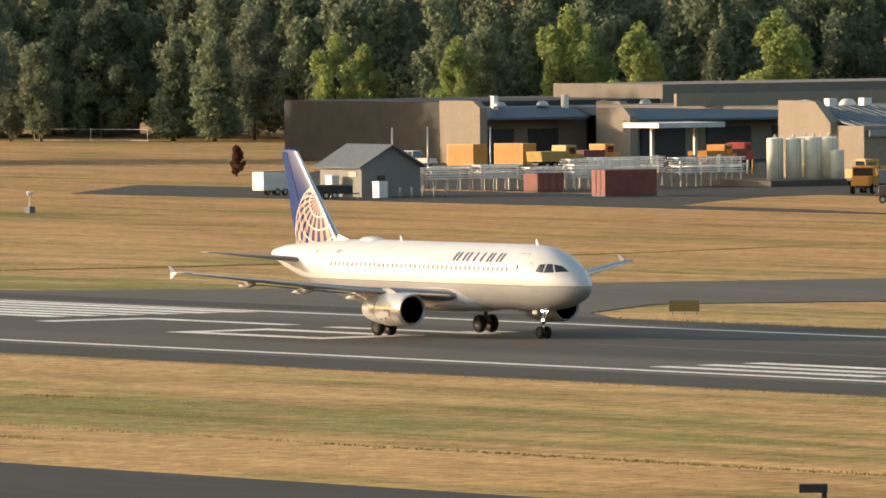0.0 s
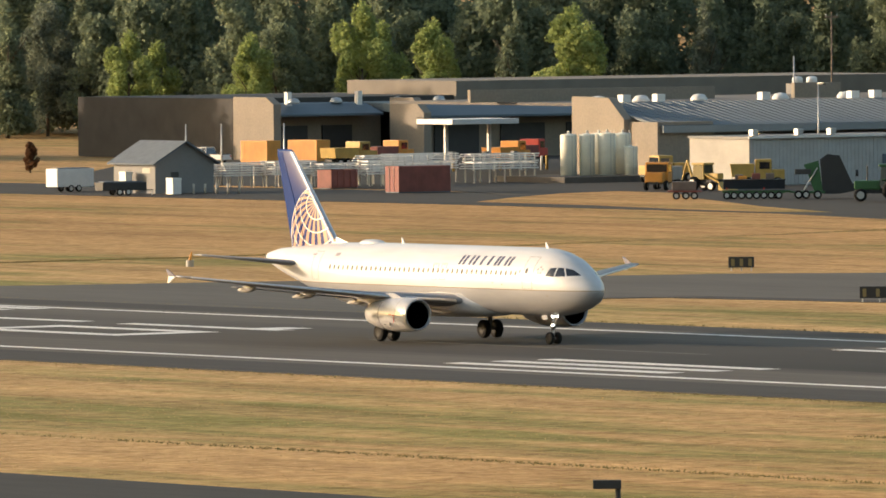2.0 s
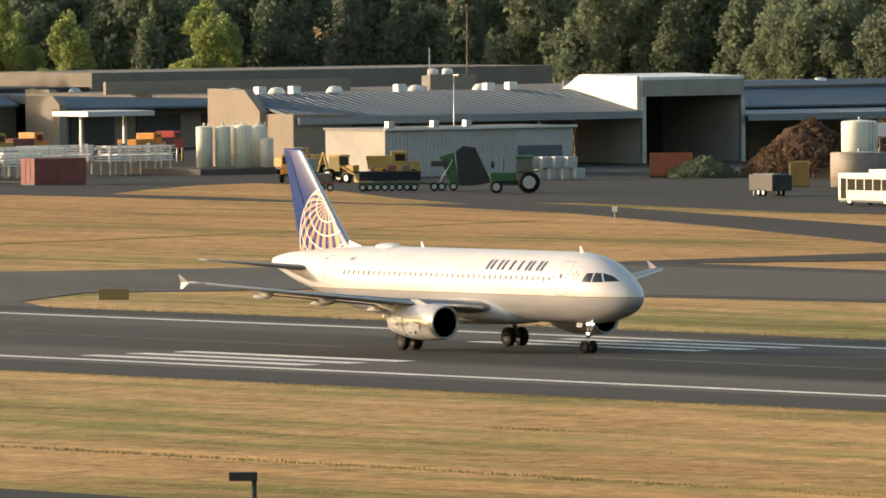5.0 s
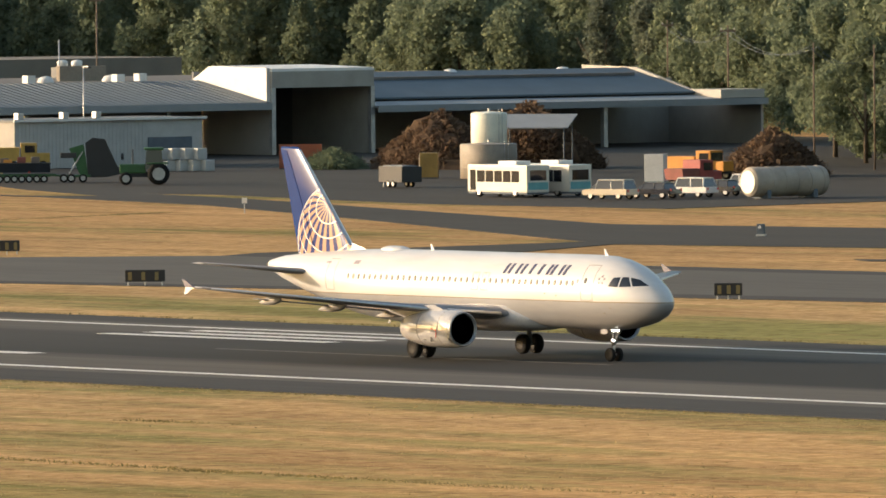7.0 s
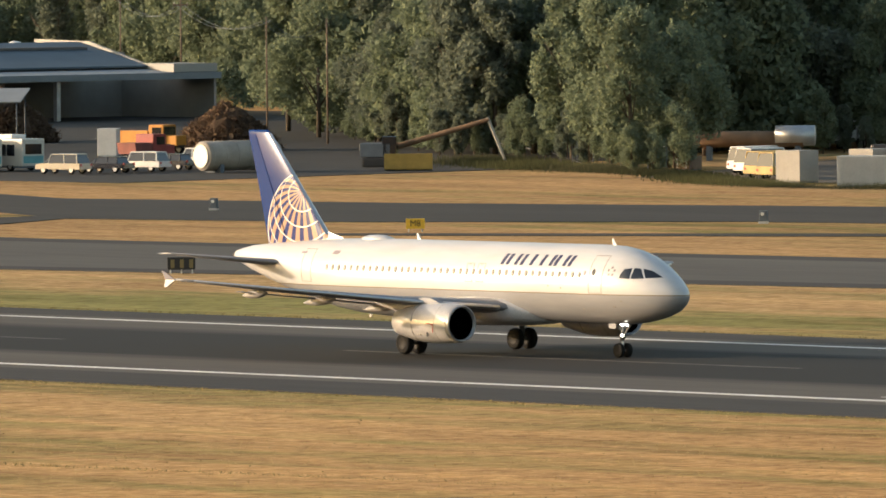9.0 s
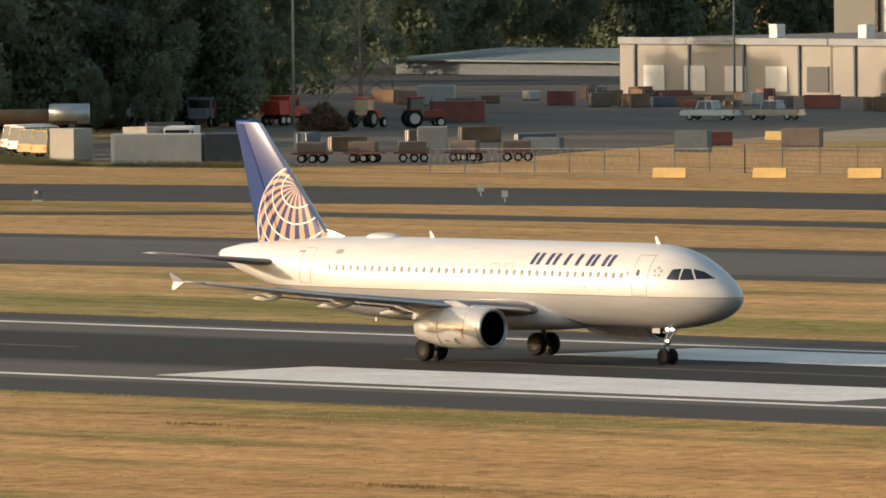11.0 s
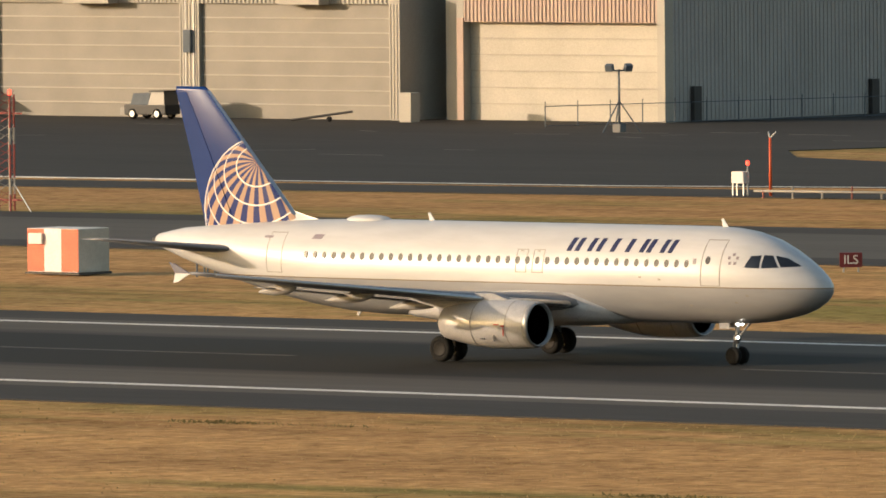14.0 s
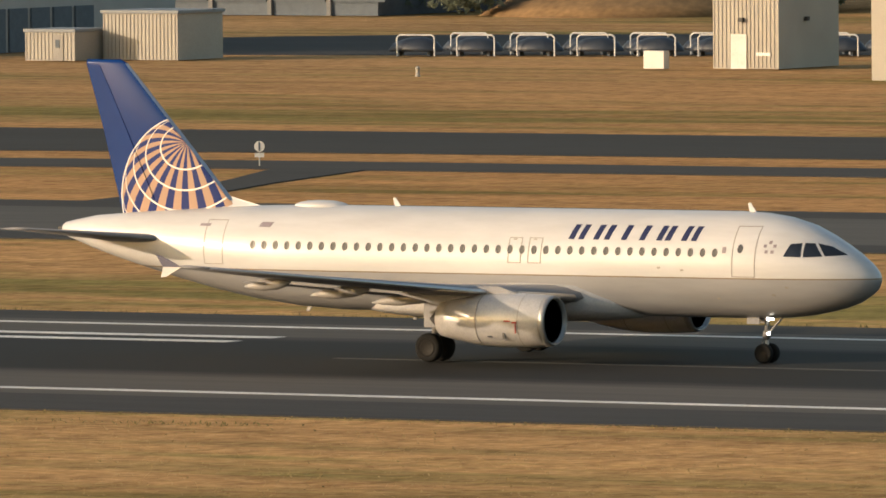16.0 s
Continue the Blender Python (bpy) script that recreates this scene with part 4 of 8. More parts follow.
def roof_ribs(parent, a, b, c, d, n, material, r=0.05):
    """Standing seams on a roof plane: from the line a-b at the eave up to the line c-d at the ridge."""
    a, b, c, d = (Vector(k) for k in (a, b, c, d))
    up = (b - a).cross(c - a).normalized()
    up = up if up.z > 0 else -up
    for i in range(n + 1):
        f = i / n
        p, q = a.lerp(b, f), c.lerp(d, f)
        bm = bmesh.new()
        w = (b - a).normalized() * r
        add_loft(bm, [[p - w, p + w, p + w + up * 0.08, p - w + up * 0.08], [q - w, q + w, q + w + up * 0.08, q - w + up * 0.08]])
        part("roof_seam", bm, material, parent)


def window_unit(parent, x0, x1, y, z0, z1, frame=None, glass=None, rows=2, cols=1, face="y"):
    """A framed window proud of a wall that faces -y (or +x when face is 'x'; then x0, x1 run along y and y is the wall's x)."""
    w = 0.07
    bm = bmesh.new()
    def bx(a, b, c, d, e0, e1):
        if face == "y":
            add_box(bm, a, b, y - e1, y - e0, c, d)
        else:
            add_box(bm, y + e0, y + e1, a, b, c, d)
    for a, b, c, d in ((x0, x1, z0, z0 + w), (x0, x1, z1 - w, z1), (x0, x0 + w, z0, z1), (x1 - w, x1, z0, z1)):
        bx(a, b, c, d, 0.0, 0.08)
    for i in range(1, rows):
        z = z0 + (z1 - z0) * i / rows
        bx(x0, x1, z - w / 2, z + w / 2, 0.0, 0.075)
    for i in range(1, cols):
        x = x0 + (x1 - x0) * i / cols
        bx(x - w / 2, x + w / 2, z0, z1, 0.0, 0.07)
    f = part("window", bm, frame or WHITE, parent, "white framed window")
    g = bmesh.new()
    if face == "y":
        add_box(g, x0 + 0.02, x1 - 0.02, y - 0.03, y - 0.005, z0 + 0.02, z1 - 0.02)
    else:
        add_box(g, y + 0.005, y + 0.03, x0 + 0.02, x1 - 0.02, z0 + 0.02, z1 - 0.02)
    part("pane", g, glass or PANE, f, "dark glass pane")


# workshop block behind the yard, lit on its ends, with shaded bays
def workshop_block():
    b = thing("workshop_building", "tan block workshop with dark metal roof and shaded bays", "building")
    # This wall catches the sun here; its shade is put into the dark colour.
    part("wall", box(-1146, -1112.6, 705, 740, 0, 6.9), DARKWALL, b, "siding coloured dark for its shade")
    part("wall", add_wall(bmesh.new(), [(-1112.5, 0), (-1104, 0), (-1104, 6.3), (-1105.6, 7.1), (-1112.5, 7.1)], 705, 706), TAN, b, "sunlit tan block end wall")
    part("wall", box(-1112, -1108, 706, 722, 0, 6.0), TAN, b)
    part("roof", add_wall(bmesh.new(), [(-1125, 6.3), (-1104.3, 4.9), (-1104.3, 5.15), (-1108, 6.25), (-1125, 6.6)], 706, 720), BLUEROOF, b, "blue-grey metal canopy roof")
    # Flat dark panels give the shade of the open bays.
    for y in (708, 714):
        part("bay_door", box(-1108, -1107.8, y, y + 4, 0, 3.8), DARK, b, "dark panel standing for a shaded open bay")
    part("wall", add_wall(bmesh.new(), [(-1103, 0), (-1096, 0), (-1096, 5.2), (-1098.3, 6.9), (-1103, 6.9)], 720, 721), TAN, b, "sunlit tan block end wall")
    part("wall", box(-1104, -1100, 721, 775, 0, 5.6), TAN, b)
    part("roof", add_wall(bmesh.new(), [(-1120, 6.3), (-1096.2, 4.6), (-1096.2, 4.85), (-1101, 6.1), (-1120, 6.5)], 721, 775), BLUEROOF, b, "blue-grey metal canopy roof")
    # More dark panels for the shade inside open bays.
    for i in range(5):
        part("bay_door", box(-1100, -1099.8, 724 + 9 * i, 730 + 9 * i, 0, 3.8), DARK, b, "dark panel standing for a shaded open bay")
    part("upper_storey", box(-1135, -1112, 735, 800, 5.0, 8.5), DIMTAN, b, "tan upper wall behind the roof")
    for i in range(9):
        dome = add_lathe(bmesh.new(), [(6.4, 0.7), (6.6, 0.72), (6.95, 0.5), (7.05, 0.05)], 14, "Z", (-1106 - (i % 2) * 2, 709 + 7.0 * i, -0.1))
        part("roof_vent", dome, GALV, b, "domed roof vent", True)
    for y in (709, 718.5):
        part("roof_vent", box(-1108, -1107.3, y, y + 0.6, 6.0, 7.6, 0.03), WHITE, b, "pale roof duct")


def maintenance_hall():
    b = thing("maintenance_building", "long tan building with blue roof, open bays and white gable", "building")
    part("wall", add_wall(bmesh.new(), [(-994.3, 0), (-984.8, 0), (-984.8, 6.1), (-987.6, 8.3), (-994.3, 8.4)], 671.5, 672.5), TAN, b, "tan block end wall")
    part("wall", box(-984.8, -979.6, 672.1, 679, 0, 5.85), TAN, b, "tan block corner room")
    # Inner walls of the bays get a pale grey that lifts their shade.
    part("wall", box(-992, -991.7, 679, 716, 0, 7.0), PALEGREY, b)
    part("roof", add_wall(bmesh.new(), [(-992, 7.5), (-979.4, 5.25), (-979.4, 5.5), (-992, 7.75)], 672.5, 716), BLUEROOF, b, "blue ribbed metal roof")
    roof_ribs(b, (-979.6, 673.4, 5.5), (-979.6, 715.5, 5.5), (-991.8, 673.4, 7.72), (-991.8, 715.5, 7.72), 42, BLUEROOF, 0.04)
    part("fascia", box(-979.4, -979.1, 672.5, 716, 4.75, 5.48), PALEROOF, b, "pale metal fascia")
    part("roof", box(-1030, -992, 672.5, 774, 7.4, 7.7), FLATROOF, b, "flat grey roof")
    part("parapet", box(-1010, -1009.5, 669, 700, 7.7, 9.0), TAN, b, "tan parapet")
    for i in range(2):
        part("roof_tank", add_lathe(bmesh.new(), [(8.7, 0.6), (9.3, 0.6), (9.45, 0.4), (9.5, 0.05)], 16, "Z", (-1029, 724.4 + i * 1.9, 0.1)), WHITE, b, "white rooftop tank", True)
    part("roof_tank_stand", box(-1030, -1028, 723.6, 727.2, 7.7, 8.8), GREYWALL, b)
    part("parapet", box(-1004, -1003.4, 706, 712, 7.7, 9.3), TAN, b, "tan roof screen")
    for y in (685, 694, 703):
        part("column", box(-980.2, -979.8, y, y + 0.4, 0, 4.8), GALV, b)
    # tall hangar bay
    part("gable", add_wall(bmesh.new(), [(-993.5, 5.0), (-980, 5.0), (-980, 9.1), (-990.3, 9.2), (-993.5, 7.6)], 715.9, 716.3), WHITE, b, "white sunlit gable wall")
    part("wall", box(-1004, -980.1, 716.32, 716.6, 0, 7.4), DIMWALL, b)
    # Pale grey again brightens the shaded inside of the tall bay.
    part("wall", box(-1004, -1003.7, 716, 729.5, 0, 7.4), PALEGREY, b)
    part("wall", box(-993.9, -993.6, 716.3, 729.2, 7.4, 8.6), GREYWALL, b)
    part("wall", box(-993.6, -980, 729.2, 729.6, 0, 8.6), PALEGREY, b)
    part("wall", box(-1003.7, -993.6, 729.2, 729.6, 0, 7.4), GREYWALL, b)
    part("roof", add_wall(bmesh.new(), [(-994, 7.5), (-990.3, 8.7), (-979.6, 8.7), (-979.6, 9.0), (-990.3, 9.25), (-994, 7.75)], 716.3, 729.6), WHITE, b, "white metal roof")
    part("fascia", box(-980.0, -979.6, 716.3, 729.6, 7.0, 8.7), PALEGREY, b, "grey siding above the opening")
    for y in (716.3, 729.2):
        part("column", box(-980.1, -979.6, y, y + 0.5, 0, 7.0), GALV, b)
    # open sheds with columns
    # Back and end walls of the open sheds, paled to lighten their shade.
    part("wall", box(-996, -995.7, 729.6, 782, 0, 7.0), PALEGREY, b)
    part("roof", add_wall(bmesh.new(), [(-996, 8.0), (-984, 5.5), (-984, 5.7), (-996, 8.2)], 729.6, 776), BLUEROOF, b, "blue metal roof")
    part("roof", add_wall(bmesh.new(), [(-984, 5.0), (-979.0, 4.7), (-979.0, 4.9), (-984, 5.3)], 729.6, 782), PALEROOF, b, "pale metal canopy")
    part("fascia", box(-979.0, -978.8, 729.6, 782, 4.25, 4.95), PALEROOF, b, "pale metal fascia")
    part("parapet", box(-986, -979.5, 776, 782, 5.0, 5.9), CREAM, b, "cream end parapet")
    part("wall", box(-995.7, -979.6, 781.6, 781.9, 0, 5.0), PALEGREY, b)
    part("gable", add_wall(bmesh.new(), [(-1004, 5.0), (-984.2, 5.0), (-984.2, 5.75), (-994.5, 8.25), (-1004, 8.45)], 776.05, 776.4), CREAM, b, "cream end gable parapet")
    for y in (743, 760):
        part("column", box(-980, -979.4, y, y + 0.5, 0, 4.7), GALV, b)
    for i, y in enumerate((676, 682, 690, 699, 708, 735, 752, 768)):
        dome = add_lathe(bmesh.new(), [(7.6, 0.9), (7.9, 0.92), (8.3, 0.6), (8.4, 0.05)], 16, "Z", (-996 - (i % 3), y, 0))
        part("roof_vent", dome, WHITE, b, "white domed roof vent", True)
    for y, x in ((677, -994), (682, -995), (696, -996), (706, -994), (711, -997)):
        part("roof_vent", box(x, x + 1.0, y, y + 1.0, 7.5, 8.5, 0.04), WHITE, b, "pale roof duct")


def long_shed():
    # Side walls are paler than the end wall: haze over their shade, as colour.
    b = shell("storage_shed", "low grey metal shed with pale sunlit end wall", "shed", (RIDGE, GREYWALL), -957.5, -947.3, 661, 684, 4.6)
    part("end_wall", box(-957.6, -947.2, 660.9, 660.99, 0, 4.7), PALEGREY, b, "pale grey end wall")
    part("roof_edge", box(-947.1, -946.9, 660.7, 684.3, 4.66, 4.9), WHITE, b, "white roof edge")
    for i in range(34):
        part("siding_rib", box(-947.3, -947.25, 661.4 + i * 0.46, 661.52 + i * 0.46, 0.05, 4.55), RIDGE, b)
    # The open bay's shade is a dark panel on the closed wall.
    part("bay_door", box(-947.24, -947.16, 677.2, 682.6, 0, 2.9), SLATE, b, "dark panel standing for a shaded doorway")
    for y in (663.5, 669, 673):
        part("roof_vent", box(-951, -950.3, y, y + 0.7, 4.85, 5.5, 0.04), GALV, b, "small roof vent")


def small_hut():
    b = thing("utility_hut", "small grey hut with a dark pitched roof", "hut")
    x0, x1, y0, y1 = -976, -968.3, 604.5, 611.3
    part("wall", box(x0, x1 - 0.2, y0, y0 + 0.2, 0, 3.1), GREYWALL, b)
    part("wall", box(x0, x1 - 0.2, y1 - 0.2, y1, 0, 3.1), GREYWALL, b)
    part("wall", box(x0, x0 + 0.2, y0 + 0.2, y1 - 0.2, 0, 3.1), GREYWALL, b)
    gab = bmesh.new()
    v = [[gab.verts.new((x, y, z)) for y, z in ((y0, 0), (y1, 0), (y1, 3.1), ((y0 + y1) / 2, 5.0), (y0, 3.1))] for x in (x1 - 0.2, x1)]
    gab.faces.new(v[0][::-1])
    gab.faces.new(v[1])
    for i in range(5):
        gab.faces.new((v[0][i], v[0][(i + 1) % 5], v[1][(i + 1) % 5], v[1][i]))
    part("gable_wall", gab, GREYWALL, b, "grey gable wall")
    r = bmesh.new()
    ym = (y0 + y1) / 2
    add_loft(r, [[(x, y0 - 0.5, 2.95), (x, ym, 5.15), (x, y1 + 0.5, 2.95), (x, y1 + 0.5, 2.8), (x, ym, 4.98), (x, y0 - 0.5, 2.8)] for x in (x0 - 0.5, x1 + 0.5)])
    part("roof", r, SLATE, b, "dark slate-coloured pitched roof")
    part("door", box(x1 - 0.01, x1 + 0.05, 606.3, 607.2, 0, 2.1), DARK, b, "dark door")
    part("sign_board", box(-970.6, -969.2, y0 - 0.06, y0, 2.0, 2.5), CREAM, b, "small pale sign board")
    cab = shell("equipment_cabinet", "pale green utility cabinet beside the hut", "cabinet", (WHITE, WHITE), -965.8, -964.6, 604.2, 605.2, 1.35, eave=0.03)
    shell("equipment_cabinet", "pale utility cabinet beside the hut", "cabinet", (WHITE, WHITE), -972.6, -971.4, 603.0, 603.8, 1.9, eave=0.03)
    for i in range(5):
        thing("bollard", "short pale bollard by the hut", "bollard", group="bollards by the hut", bm=tube((-963.6 + i * 0.2, 606.0 + i * 1.2, 0), (-963.6 + i * 0.2, 606.0 + i * 1.2, 1.0), 0.11), material=CREAM, smooth=True)


def fuel_canopy():
    b = thing("fuel_canopy", "white flat fuel station canopy on posts", "canopy")
    part("canopy_roof", box(-1047.5, -1040.5, 687.2, 695.8, 4.85, 5.4, 0.04), WHITE, b, "white canopy slab")
    for x, y in ((-1044.5, 689.0), (-1043.5, 693.9)):
        part("post", box(x - 0.18, x + 0.18, y - 0.18, y + 0.18, 0, 4.85, 0.03), WHITE, b)
    for x, y in ((-1044, 689), (-1042, 692), (-1041, 695)):
        p = thing("fuel_pump", "grey fuel pump under the canopy", "fuel pump", group="pumps", bm=box(x, x + 0.7, y, y + 0.5, 0, 1.9, 0.05), material=GREYWALL)


def house():
    b = thing("office_bungalow", "low cream bungalow with ribbed metal hip roofs", "house")
    part("wall", box(-619.8, -595.7, 672, 682, 0, 2.2), CREAM, b, "cream siding wall")
    r = bmesh.new()
    def hip(x0, x1, y0, y1, z, top, k, shift=0.0):
        lo = [r.verts.new(p) for p in ((x0, y0, z), (x1, y0, z), (x1, y1, z), (x0, y1, z))]
        hi = [r.verts.new(p) for p in ((x0 + k + shift, y0 + k, top), (x1 - k + shift, y0 + k, top), (x1 - k + shift, y1 - k, top), (x0 + k + shift, y1 - k, top))]
        r.faces.new(lo[::-1])
        r.faces.new(hi)
        for i in range(4):
            r.faces.new((lo[i], lo[(i + 1) % 4], hi[(i + 1) % 4], hi[i]))
    hip(-620.8, -595.5, 671.0, 683, 2.2, 3.9, 5.0)
    part("roof", r, PALEROOF, b, "pale ribbed metal roof")
    roof_ribs(b, (-620.6, 671.0, 2.22), (-595.7, 671.0, 2.22), (-615.8, 676.0, 3.92), (-600.5, 676.0, 3.92), 30, WHITE, 0.05)
    part("gutter", box(-620.8, -596.6, 670.86, 671.0, 2.05, 2.25), GREYWALL, b, "grey gutter")
    for x in (-618.3, -614.3, -610.2, -606.4, -602.4):
        window_unit(b, x, x + 1.0, 672.0, 0.75, 2.0)
    for x in (-619.75, -611.9, -599.8):
        part("downpipe", box(x, x + 0.12, 671.88, 671.99, 0, 2.1), WHITE, b)
    w = thing("office_wing", "cream bungalow wing with a sunroom and hip roof", "house")
    part("wall", box(-595.6, -585.6, 667, 680, 0, 2.3), CREAM, w, "cream siding wall")
    r = bmesh.new()
    hip(-596.7, -584.5, 665.9, 681, 2.3, 5.0, 6.0, 3.2)
    part("roof", r, PALEROOF, w, "pale ribbed metal roof")
    roof_ribs(w, (-596.5, 665.9, 2.33), (-584.7, 665.9, 2.33), (-587.5, 671.9, 5.03), (-587.3, 671.9, 5.03), 15, WHITE, 0.05)
    window_unit(w, -595.2, -593.5, 667, 0.85, 2.0, rows=2, cols=1)
    window_unit(w, -592.4, -586.0, 667, 0.95, 2.15, rows=2, cols=8)
    window_unit(w, 667.4, 671.4, -585.6, 0.95, 2.1, rows=2, cols=3, face="x")
    e = shell("office_annex", "pale annex with a ribbed metal roof behind the bungalow", "house", (CREAM, PALEROOF), -590.2, -579.5, 677.5, 690, 2.6, "gable_x", 4.7, 0.9)
    roof_ribs(e, (-591.0, 676.6, 2.62), (-578.7, 676.6, 2.62), (-591.0, 683.7, 4.72), (-578.7, 683.7, 4.72), 18, WHITE, 0.05)
    part("door", box(-586.4, -585.2, 677.44, 677.49, 0, 2.1), DARK, e, "dark doorway")
    e2 = shell("office_annex", "rear block of the bungalow with a ribbed metal roof", "house", (CREAM, PALEROOF), -614.9, -606.9, 690, 700, 4.2, "gable_x", 6.3, 0.6)
    roof_ribs(e2, (-615.4, 689.4, 4.22), (-606.4, 689.4, 4.22), (-615.4, 695.0, 6.32), (-606.4, 695.0, 6.32), 14, WHITE, 0.05)
    # The shaded roof plane is put into this hip roof's slate colour.
    shell("office_annex", "rear block of the bungalow with a hip roof darkened for shade", "house", (CREAM, SLATE), -606.2, -597.4, 690, 701, 4.2, "hip", 6.2, 0.6)
    for x in (-584.4, -583.2, -581.6):
        u = thing("air_conditioner", "grey outdoor air conditioning unit", "air conditioner", group="outdoor units", bm=box(x, x + 0.8, 669.6, 670.4, 0, 0.95, 0.05), material=GREYWALL)


def hangar_one():
    b = thing("aircraft_hangar", "tall cream metal hangar with two large closed doors", "hangar")
    y = 670.0
    part("wall", box(-578.8, -577.7, y, y + 1, 0, 9.4), CREAM, b, "cream door post")
    part("wall", box(-559.5, -557.6, y, y + 1, 0, 9.4), CREAM, b, "cream door post")
    part("wall", box(-539.3, -538.3, y, y + 1, 0, 9.4), CREAM, b, "cream door post")
    part("wall", box(-577.7, -539.3, y + 0.02, y + 1, 8.6, 12.0), CREAM, b, "ribbed cream siding above the doors")
    for i in range(96):
        part("siding_rib", box(-577.6 + i * 0.4, -577.5 + i * 0.4, y - 0.06, y + 0.02, 8.65, 12.0), CREAM, b)
    for x0, x1 in ((-577.7, -559.5), (-557.6, -539.3)):
        d = part("hangar_door", box(x0, x1, y + 0.35, y + 0.5, 0, 8.6), TAN_DOOR, b, "pale folding hangar door")
        for k in range(1, 8):
            part("door_rail", box(x0 + 0.05, x1 - 0.05, y + 0.27, y + 0.35, k * 1.075 - 0.05, k * 1.075 + 0.05), CREAM, d)
    part("wall", box(-578.8, -538.3, 698, 698.4, 0, 12), CREAM, b)
    part("wall", box(-578.8, -578.4, 671, 698, 0, 12), CREAM, b)
    part("wall", box(-538.7, -538.3, 671, 698, 0, 12), CREAM, b)
    part("roof", box(-579.3, -537.8, 669.4, 698.6, 12.0, 12.4, 0.05), PALEROOF, b, "pale metal roof")
    part("awning_box", box(-570.0, -565.5, y - 1.2, y, 8.55, 9.9, 0.05), CREAM, b, "cream motor housing over the door")
    part("awning_box", box(-549.0, -545.0, y - 1.2, y, 8.55, 9.9, 0.05), CREAM, b, "cream motor housing over the door")
    part("signal_panel", box(-558.9, -558.2, y - 0.35, y, 4.9, 6.6, 0.05), SLATE, b, "grey switch panel on the door post")
    part("stop_sign", tube((-558.6, y - 0.02, 2.0), (-558.6, y - 0.08, 2.0), 0.32, seg=8), RED, b, "red octagonal warning plate")
    part("floodlight", box(-578.6, -577.9, y - 0.5, y, 9.55, 10.1, 0.05), SLATE, b, "dark floodlight on the corner")
    for x in (-558.9, -558.1):
        part("conduit", box(x, x + 0.06, y - 0.08, y, 0.2, 9.2), GALV, b, "thin wall conduit")
    part("link_wall", box(-538.3, -533.6, 684, 684.4, 0, 11.5), PALEGREY, b, "set-back grey wall")
    part("window", box(-537.4, -534.4, 683.9, 684.0, 8.3, 11.2), PANE, b, "large blue-tinted window")
    part("window_sill", box(-537.6, -534.2, 683.8, 684.0, 8.1, 8.3), PALEROOF, b)
    part("vent", box(-535.2, -534.4, 683.9, 684.0, 6.2, 7.4), SLATE, b, "dark vent panel")
    for x0, x1 in ((-578.8, -577.7), (-559.5, -557.6), (-539.3, -538.3)):
        for k in range(int((x1 - x0) / 0.3)):
            part("siding_rib", box(x0 + 0.08 + 0.3 * k, x0 + 0.18 + 0.3 * k, y - 0.05, y, 0.05, 8.6), CREAM, b)
    b.matrix_basis = Matrix.Scale(1.0045, 4)
    thing("electric_cabinet", "pale cabinet by the hangar corner", "cabinet", bm=box(-538.0, -536.9, 669.5, 670.6, 0, 2.2, 0.05), material=CREAM)


def hangar_two():
    b = thing("aircraft_hangar", "metal hangar with a white sectional door and a dark shaded side", "hangar")
    y = 676.0
    part("wall", box(-538.7, -537.0, y, y + 1, 0, 9.6), CREAM, b, "cream corner panel")
    part("wall", box(-518.9, -518.2, y, y + 1, 0, 9.6), CREAM, b, "cream corner panel")
    part("wall", box(-537.0, -518.9, y + 0.02, y + 1, 7.3, 11.0), PINKISH, b, "pinkish ribbed siding")
    for i in range(50):
        part("siding_rib", box(-536.9 + i * 0.36, -536.8 + i * 0.36, y - 0.05, y + 0.02, 7.35, 11.0), PINKISH, b)
    d = part("hangar_door", box(-537.0, -518.9, y + 0.8, y + 0.95, 0, 7.3), PALEDOOR, b, "white sectional hangar door")
    for k in range(1, 6):
        part("door_rail", box(-536.95, -518.95, y + 0.72, y + 0.8, k * 1.22 - 0.04, k * 1.22 + 0.04), CREAM, d)
    part("door_frame", box(-537.6, -537.0, y - 0.1, y + 0.02, 0, 7.6), PINKISH, b)
    part("wall", box(-518.6, -518.2, y + 1, 706, 0, 11), DIMWALL, b, "shaded grey metal side wall")
    for i in range(60):
        part("siding_rib", box(-518.2, -518.14, y + 1.2 + i * 0.48, y + 1.3 + i * 0.48, 0.1, 10.9), DIMWALL, b)
    # Dark boxes set on the wall stand for the shade of recesses.
    for k, yy in enumerate((679, 701)):
        part("downpipe", box(-518.14, -517.8, yy, yy + 0.9, 0, 2.6), DARK, b, "dark box standing for a shaded recess by the wall")
    part("wall", box(-538.7, -538.3, y + 1, 706, 0, 11), CREAM, b)
    part("wall", box(-538.3, -518.6, 705.6, 706, 0, 11), CREAM, b)
    part("roof", box(-539, -517.8, y - 0.3, 706.4, 11, 11.4), PALEROOF, b, "metal roof")


PALEDOOR = surface("pale_sectional_door", (0.42, 0.385, 0.315), 0.6, vary=0.08, scale=0.3)
TAN_DOOR = surface("faded_hangar_door", (0.21, 0.19, 0.158), 0.6, vary=0.12, scale=0.35, vary2=0.08)
PINKISH = surface("pinkish_siding", (0.42, 0.30, 0.235), 0.6, vary=0.05, scale=0.5)


